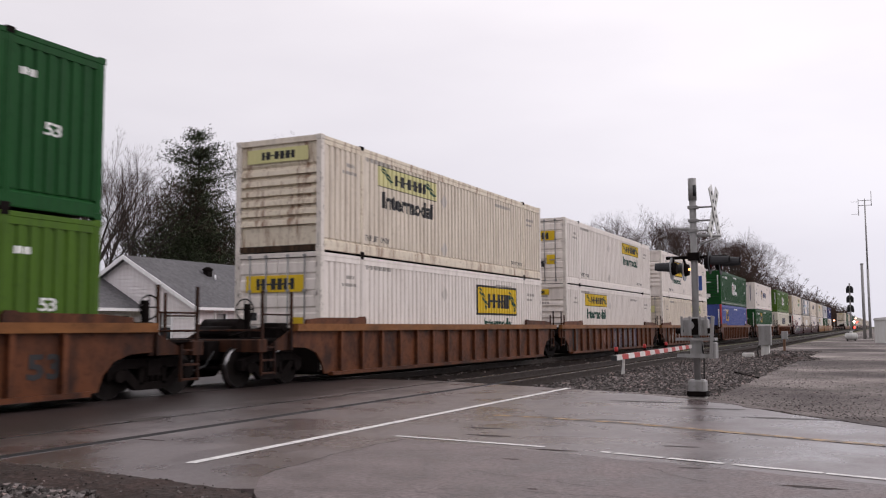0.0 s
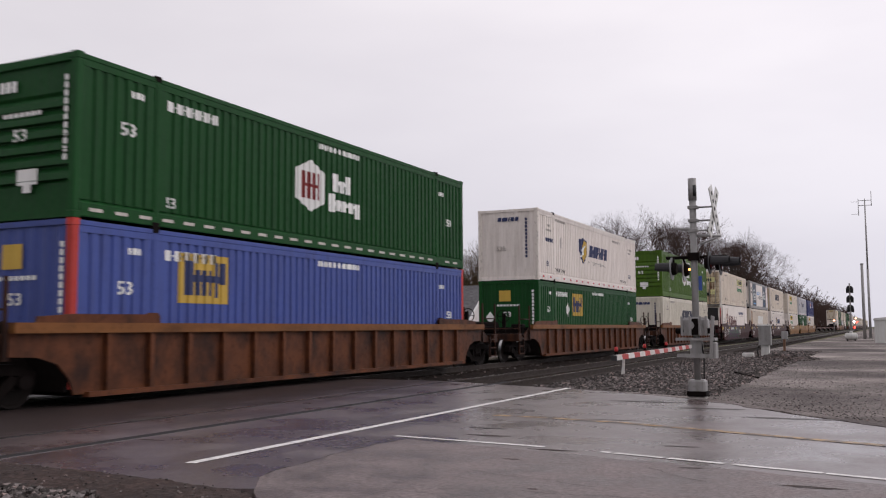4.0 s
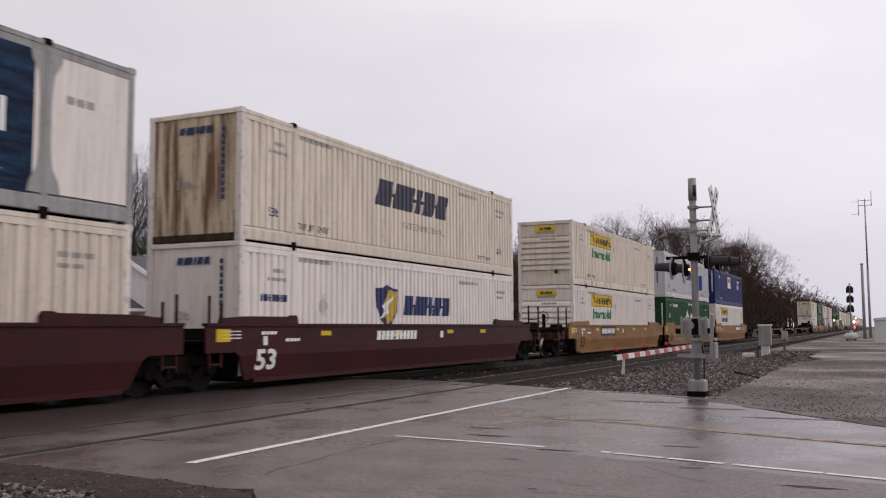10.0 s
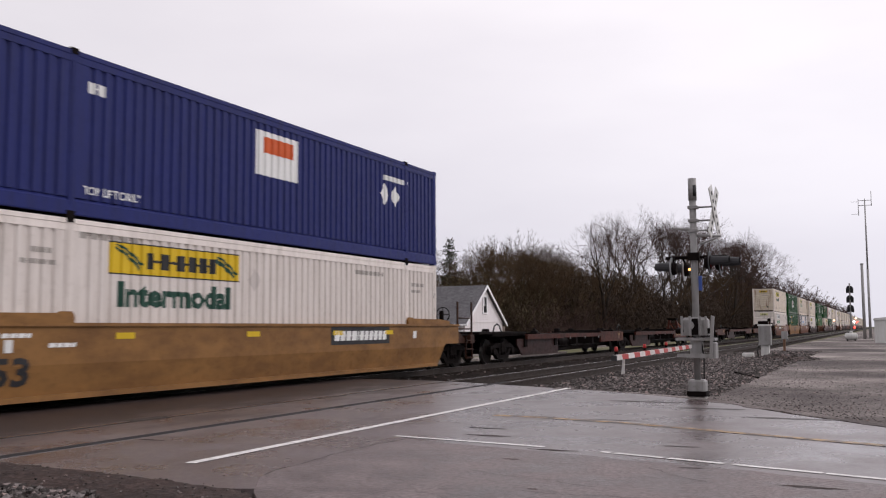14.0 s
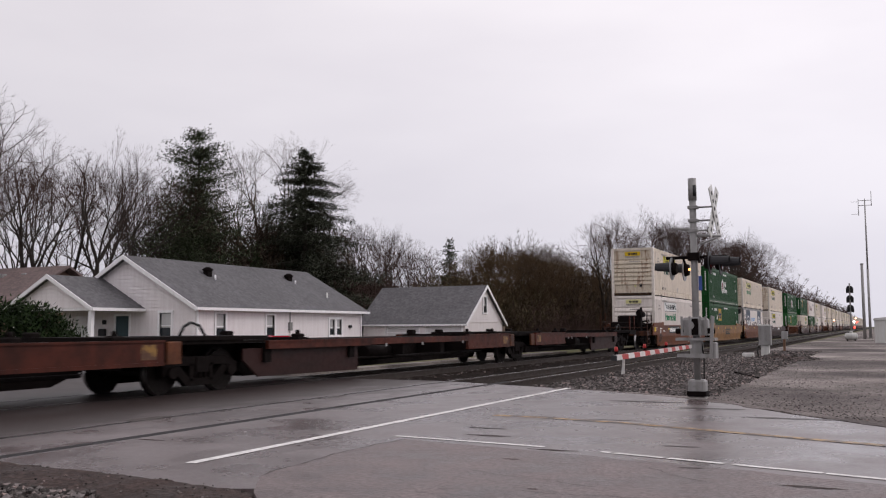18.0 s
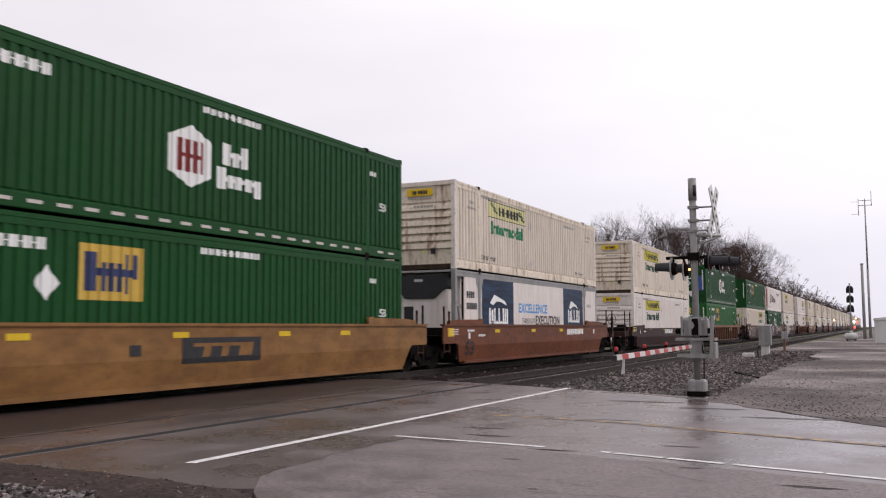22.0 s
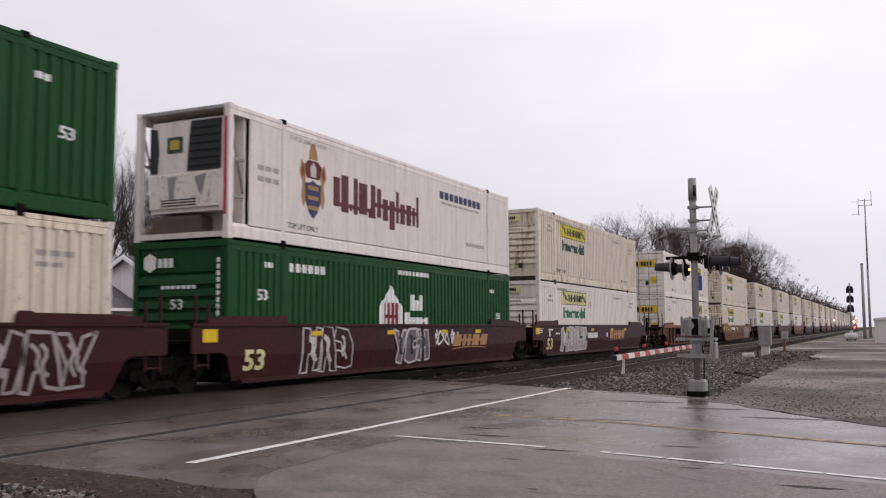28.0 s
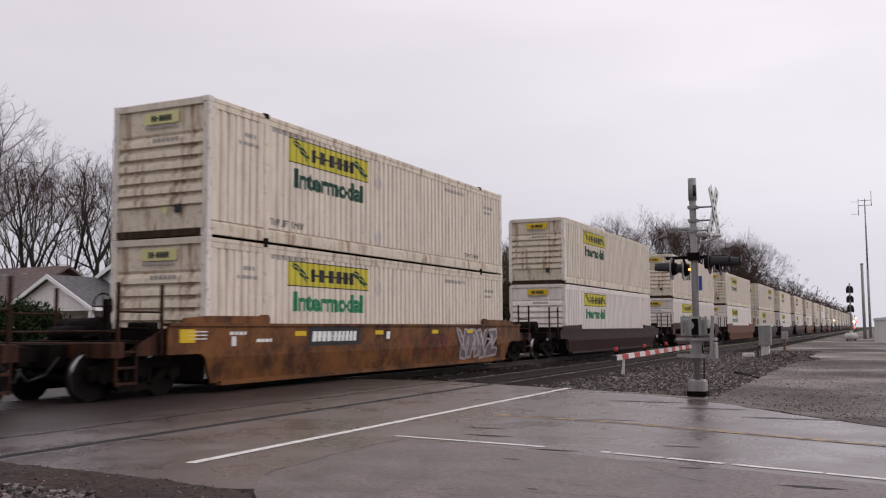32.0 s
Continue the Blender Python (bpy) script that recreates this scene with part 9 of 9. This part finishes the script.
evergreen_bush("evergreen_bush", -29.6, 24.7, 2.7, 2.8, 2.85, 3, "large dark evergreen bush beside the track", M_BUSH, 26000)
evergreen_bush("evergreen_bush", 6.0, 92, 4.0, 9, 3.2, 5, "green hedge at the edge of the lot", M_HEDGE, 6000)
evergreen_bush("budding_shrub", -30.5, 72.5, 1.2, 1.0, 3.2, 6, "pale green budding shrub behind the garage", M_HEDGE, 1200)
flat("driveway", [(-32.2, 24), (-26.5, 24), (-25.5, 58), (-32.6, 58)], -0.47, M_GRAVEL, "pale gravel driveway beside the house", "driveway", 0.1)
flat("track_road", [(-24.0, -10), (-19.5, -10), (-18.5, 160), (-23, 160)], -0.3, M_GRAVEL, "pale gravel lane beyond the tracks", "lane", 0.2)
# ================= the consist, from head to tail =================
STACK, BASE = 0.294, 0.0
MOVERS = []
STARTS = {}


def run(t):
    """How far the train has run by t seconds: it slows down very slightly."""
    return 17.5 * t - 0.0125 * t * t


def put(ob, start, z):
    ob.matrix_basis = pose(TRACK, start, z)
    MOVERS.append((ob, start, z))
    STARTS[ob] = start


W_CREAM, W_WHITE = "cream corrugated steel container with a yellow name board", "white corrugated steel container with a yellow name board"


def add_unit(start, car, lower, upper):
    put(car, start, BASE)
    if lower:
        put(lower, start, STACK)
    if upper:
        put(upper, start, STACK + CH + 0.004)


def ribbed(label="weathered orange-brown ribbed well car", near=True, far=True, trucks=(True, True), marks=()):
    return well_car(label, M_RIBBED, "ribbed", near, far, marks, trucks=trucks)


def smooth(mat, label, near=True, far=True, trucks=(True, True), marks=(), rim=1.40, simple=False):
    return well_car(label, mat, "smooth", near, far, marks, rim, trucks=trucks, simple=simple)


add_unit(-4.19, ribbed(marks=[("lettering", M_BLACK, [word("53", 14.6, 0.5, 0.55, 0.7, 0.03)], "painted length")]), green_box("leaf-green corrugated container in the well", M_BRIGHT, "none"), green_box("dark green corrugated container stacked on another", M_GREEN, "none"))
add_unit(18.99, ribbed("orange-brown ribbed well car with ladders", True, False, (True, False)), yellow_board_box("clean white container with door end and framed yellow board", M_WHITE, "door", True, framed=True, big=True), yellow_board_box("stained cream container with louvred end", M_CREAM, "front", False, M_PALE, M_BLACK, dirty=M_OLDCREAM, end_style="wide"))
add_unit(38.38, ribbed("orange-brown ribbed well car with grey graffiti", False, False, (True, False), marks=[("number_plate_ground", M_BLACK, [rect(0.5, 0.3, 0.75, 0.95)], "black stencil panel"), *[("graffiti_ground", M_VIOLET, [rect(7.05 + 1.04 * q, 0.245, 0.92, 0.98)], "dark violet graffiti ground") for q in range(5)], *spray_letters(6.9, 0.26, 4.9, 0.95, 5, M_LILAC, M_BLACK, 3, "lilac-grey graffiti letter with black edge", M_PINKBROWN), scrawl(5.75, 0.4, 1.0, 0.7, M_PINKBROWN, 6, "pink graffiti stroke", 1, 0.3)]),
         yellow_board_box(W_WHITE, M_WHITE, "front"), yellow_board_box("white container with door end and yellow board at its tail", M_WHITE, "door", True))
add_unit(57.77, ribbed("orange-brown ribbed well car with pale graffiti", False, True, (True, True), marks=[("number_plate_ground", M_BLACK, [rect(0.5, 0.3, 0.75, 0.95)], "black stencil panel"), scrawl(1.5, 0.3, 3.5, 0.9, M_GREYINK, 5, "pale grey graffiti", 6), scrawl(8.5, 0.35, 3.0, 0.8, M_REDINK, 8, "faded red graffiti", 4)]),
         yellow_board_box("cream container with door end and yellow board at its tail", M_CREAM, "door", True, M_PALE), yellow_board_box("white container with framed yellow board", M_WHITE, "front", False, M_YELLOW, M_INK, True, big=True))
add_unit(81.13, ribbed(), green_box("blue container with red corner posts and yellow square mark", M_BLUE, "square", post=M_RED), green_box("dark green container with white six-sided mark", M_GREEN, "hexagon"))
add_unit(104.6, ribbed(), green_box("dark green container with yellow square mark", M_GREEN, "square", diamond=True), leaning_box("white container with navy and gold shield", M_WHITE, "shield", strips=True))
add_unit(127.7, ribbed(), leaning_box("ivory container with leaning dark name bars", M_IVORY, "low_dark"), green_box("leaf-green container with white six-sided mark", M_BRIGHT, "hexagon"))
MAROON = "dark maroon smooth-sided well car"
WH = M_WHITEDECAL
add_unit(150.97, smooth(M_MAROON, "dark maroon well car with green and purple graffiti", True, False, (True, False), [length_mark(WH), *spray_letters(2.75, 0.24, 6.3, 1.1, 5, M_SPRAYGREEN, M_PURPLE, 12, "green graffiti letter with purple edge"), scrawl(2.0, 0.45, 0.9, 0.7, WH, 13, "white graffiti tag", 3, 0.05), scrawl(9.2, 0.45, 0.8, 0.6, WH, 14, "white graffiti tag", 3, 0.04), *car_number(WH, 4.0, w=1.6), *yellow_tabs()]),
         crest_box("white refrigerated container with dark red name bars"), yellow_board_box("rust-stained cream container with door end", M_CREAM, "door", True, M_PALE, M_TEAL, dirty=M_RUSTYCREAM))
add_unit(170.29, smooth(M_MAROON, MAROON, False, False, (True, False), [length_mark(WH), *car_number(WH, 4.0, w=1.8), *yellow_tabs()]), leaning_box("cream container with rusty patch and white name bars", M_CREAM, "pale"), blue_board_box("white refrigerated container with dark blue picture boards"))
add_unit(189.6, smooth(M_MAROON, MAROON, False, True, (True, True), [length_mark(WH), *car_number(WH, 5.6), *yellow_tabs()]), leaning_box("white container with navy and gold shield in the well", M_WHITE, "low_shield"), leaning_box("stained cream container with rusty end", M_CREAM, "dark", dirty=M_RUSTYCREAM))
TANL = "tan yellow smooth-sided well car"
add_unit(213.14, smooth(M_TAN, TANL, True, False, (True, False), [length_mark(), *car_number(WH, 3.9, plate=M_BLACK, w=2.25), *yellow_tabs()]), yellow_board_box(W_WHITE, M_WHITE, "front", False, M_YELLOW, M_TEAL), yellow_board_box(W_CREAM, M_CREAM, "front", False, M_YELLOW, M_TEAL))
add_unit(232.5, smooth(M_TAN, TANL, False, False, (True, False), [length_mark(), ("logo_symbol", M_REDINK, [name_shape(8.68, 0.78, 1.9, 0.44, ((0.35, 0.8, 1.0), 0.25, (0.35, 0.8, 1.0), 0.25, (0.35, 0.8, 1.0), 0.5), 0.02, 0.06, (0.82, 1.0))], "dark red painted mark"), *yellow_tabs()]), green_box("dark green container with white house-shaped mark", M_GREEN, "gable"), leaning_box("light grey container with navy and gold shield", M_GREY, "shield", strips=True))
add_unit(251.85, smooth(M_TAN, TANL, False, True, (True, True), [length_mark(), *car_number(WH, 10.05, plate=M_BLACK, w=2.6), *yellow_tabs()]), yellow_board_box(W_WHITE, M_WHITE, "front"), navy_box("navy blue container with orange and white board"))
joints = [274.0, 291.2, 308.5, 325.9, 343.8, 359.3]
for k, (a, b) in enumerate(zip(joints, joints[1:])):
    put(spine_unit("empty rusty spine car with a raised hitch" if k == 2 else "empty rusty brown spine car", b - a, k == 0, k == 4, k == 2, k == 1), a, 0.0)
BROWNL = "brown smooth-sided well car"
add_unit(366.47, with_gear(smooth(M_BROWN, "brown well car with pale graffiti", True, False, (True, False), [length_mark(), *car_number(WH, 3.4, plate=M_BLACK, w=2.85), *spray_letters(9.8, 0.27, 4.7, 1.0, 6, M_PINKBROWN, M_PALESPRAY, 21, "faded pink graffiti letter with pale edge"), *yellow_tabs()])), yellow_board_box("white container with pale name board", M_WHITE, "front", False, M_WHITEDECAL, M_TEAL, end_style="pale"), yellow_board_box("cream container with rust-streaked louvred end", M_CREAM, "front", False, M_LEMON, M_INK, dirty=M_OLDCREAM))
add_unit(385.99, smooth(M_TAN, "orange tan smooth-sided well car", False, False, (True, False), [length_mark(), ("number_plate_ground", M_BLACK, [rect(6.87, 0.62, 2.48, 0.5)], "dark painted panel"), ("logo_symbol", M_TAN, [name_shape(7.12, 0.74, 1.9, 0.27, ((0.35, 0.75, 1.0), 0.25, (0.35, 0.75, 1.0), 0.25, (0.35, 0.75, 1.0), 0.5), 0.02, 0.08, (0.76, 1.0))], "tan painted mark"), ("stencil_mark", M_BLACK, bars(5.5, 0.8, 0.28, 0.2, (1,), 0.2), "small painted letter"), *yellow_tabs()]), green_box("dark green container with yellow square mark", M_GREEN, "square", diamond=True), green_box("dark green container with white six-sided mark", M_GREEN, "hexagon"))
add_unit(405.8, smooth(M_BROWN, BROWNL, False, True, (True, True), [length_mark(), *car_number(WH, 11.0), *yellow_tabs()]), blue_board_box("white refrigerated container with dark blue boards in the well"), yellow_board_box("cream container with pale yellow board", M_CREAM, "front", False, M_PALE, M_TEAL, dirty=M_OLDCREAM))
add_unit(429.36, smooth(M_DARKCAR, "dark brown low-sided well car", True, True, (True, True), [*car_number(WH, 7.0, 0.9), *yellow_tabs()], rim=1.22), yellow_board_box(W_WHITE, M_WHITE, "front", ground=M_LEMON), yellow_board_box("cream container with rust-streaked end", M_CREAM, "front", ground=M_LEMON, dirty=M_OLDCREAM))
add_unit(452.74, ribbed(marks=[("logo_symbol", WH, bars(11.0, 0.95, 1.7, 0.35, (1, 1, 1), 0.2), "white painted mark")]), green_box("grass-green container with yellow square mark", M_MIDGREEN, "square", diamond=True), green_box("grass-green container with white six-sided mark", M_GREEN, "hexagon"))
add_unit(476.3, smooth(M_MAROON, "maroon well car with white graffiti", True, False, (True, False), [length_mark(WH), *spray_letters(12.6, 0.3, 3.0, 0.95, 4, None, M_PALESPRAY, 31, "white graffiti outline", None, 0.028), *spray_letters(2.0, 0.3, 3.4, 0.9, 4, None, M_PALESPRAY, 32, "white graffiti outline", None, 0.028), *car_number(WH, 7.4), *yellow_tabs()]), yellow_board_box("cream container with door end in the well", M_CREAM, "door", True, M_LEMON, M_TEAL), green_box("dark green container with yellow square mark", M_GREEN, "square", diamond=True))
add_unit(495.64, smooth(M_MAROON, "maroon well car covered in white graffiti", False, False, (True, False), [length_mark(M_PALE), *spray_letters(2.6, 0.26, 2.1, 1.05, 3, None, M_CHALK, 33, "white graffiti outline", None, 0.026), *spray_letters(7.0, 0.32, 2.1, 0.95, 3, M_LILAC, M_CHALK, 34, "pale graffiti letter", M_BLACK, 0.024), scrawl(9.4, 0.75, 1.9, 0.5, WH, 37, "white graffiti tag", 5, 0.05), *rail_name(10.8, 0.72, 2.7, 0.36, M_TANMARK, "faded tan painted name"), *yellow_tabs()]), green_box("dark green container with white house-shaped mark", M_GREEN, "gable"), crest_box("white refrigerated container with dark red name bars"))
add_unit(515.08, smooth(M_MAROON, "maroon well car with large white graffiti", False, True, (True, True), [length_mark(M_PALE), *spray_letters(2.3, 0.26, 3.6, 1.05, 4, M_PALESPRAY, M_CHALK, 35, "large white graffiti letter", None, 0.03), *car_number(WH, 6.0, 0.8, 1.6), *rail_name(9.78, 0.74, 2.75, 0.4, M_TANMARK, "faded tan painted name"), *yellow_tabs()]), yellow_board_box(W_WHITE, M_WHITE, "front", False, M_PALE, M_TEAL, end_style="pale"), yellow_board_box("cream container with dirty louvred end", M_CREAM, "front", False, M_LEMON, M_INK, dirty=M_OLDCREAM, end_style="pale"))
add_unit(538.66, ribbed("orange ribbed well car", marks=[("number_plate_ground", M_BLACK, [rect(3.6, 0.75, 1.7, 0.35)], "dark painted panel"), ("logo_symbol", WH, bars(11.5, 0.75, 1.7, 0.35, (1, 1, 1), 0.2), "white painted mark")]), yellow_board_box("clean white container with door end in the well", M_WHITE, "door", True, M_LEMON, M_INK), yellow_board_box("clean white container with framed yellow board at its tail", M_WHITE, "door", True, M_LEMON, M_BLACK, True, big=True))
add_unit(561.97, smooth(M_TANWORN, "rust-stained tan well car with graffiti", True, True, (True, True), [*car_number(WH, 3.6, plate=M_BLACK, w=2.0), *spray_letters(11.9, 0.28, 3.2, 1.0, 4, M_LILAC, M_PALESPRAY, 41, "lilac graffiti letter with pale edge"), scrawl(8.2, 0.4, 3.4, 0.7, M_REDINK, 43, "faded red graffiti strokes", 4, 0.04), *yellow_tabs()]), yellow_board_box(W_CREAM, M_CREAM, "front", False, M_LEMON, M_TEAL, dirty=M_OLDCREAM, end_style="pale"), yellow_board_box("cream container with rust-streaked louvred end", M_CREAM, "front", False, M_LEMON, M_INK, dirty=M_OLDCREAM, end_style="pale"))
# the tail: alike stacks, built once and copied
tail_low = yellow_board_box(W_WHITE, M_WHITE, "front", False, M_LEMON, M_TEAL, simple=True)
tail_top = yellow_board_box(W_CREAM, M_CREAM, "front", False, M_LEMON, M_INK, simple=True, dirty=M_OLDCREAM)
tail_door = yellow_board_box("cream container with door end", M_CREAM, "door", True, M_LEMON, M_INK, simple=True)
tail_cars = [smooth(M_DARKCAR, "dark brown low-sided well car", rim=1.22, simple=True), smooth(M_BROWN, BROWNL, simple=True), smooth(M_MAROON, MAROON, simple=True)]
spare = {}


def copy_of(ob):
    """The first use is the thing itself, later ones are copies."""
    if ob not in spare:
        spare[ob] = True
        return ob
    c = copy_thing(ob, pose(0, 0, 0))
    return c


pick = random.Random(4)
start = 585.44
k = 0
while start < 1010:
    top = tail_top if pick.random() < 0.72 else (tail_low if pick.random() < 0.6 else tail_door)
    low = tail_low if pick.random() < 0.75 else tail_top
    add_unit(start, copy_of(tail_cars[(k * 2 + (k > 3)) % 3 if k else 0]), copy_of(low), copy_of(top))
    start += 23.3 if k % 5 else 22.9
    k += 1


def motions():
    """Everything on the train runs along the main track together; the wheels turn while they pass the crossing."""
    for ob, begin, z in MOVERS:
        walk(ob, [(t, pose(TRACK, begin - run(t), z)) for t in range(0, 33, 4)])
    for w, y in WHEELS:
        begin = STARTS[w.parent.parent] + w.parent.location.y + y
        roll = lambda t: run(t) / 0.44
        near = [k / FPS for k in range(0, 32 * FPS + 1) if 8.0 < begin - run(k / FPS) < 46.0]
        if not near:
            continue
        turn = lambda t: Matrix.Translation((0, y, 0.44)) @ Matrix.Rotation(roll(t), 4, "X")
        rows = [(t, turn(t)) for t in near]
        if near[0] > 0:
            rows.insert(0, (0.0, turn(near[0])))
        if near[-1] < 32:
            rows.append((32.0, turn(near[-1])))
        walk(w, rows)


motions()
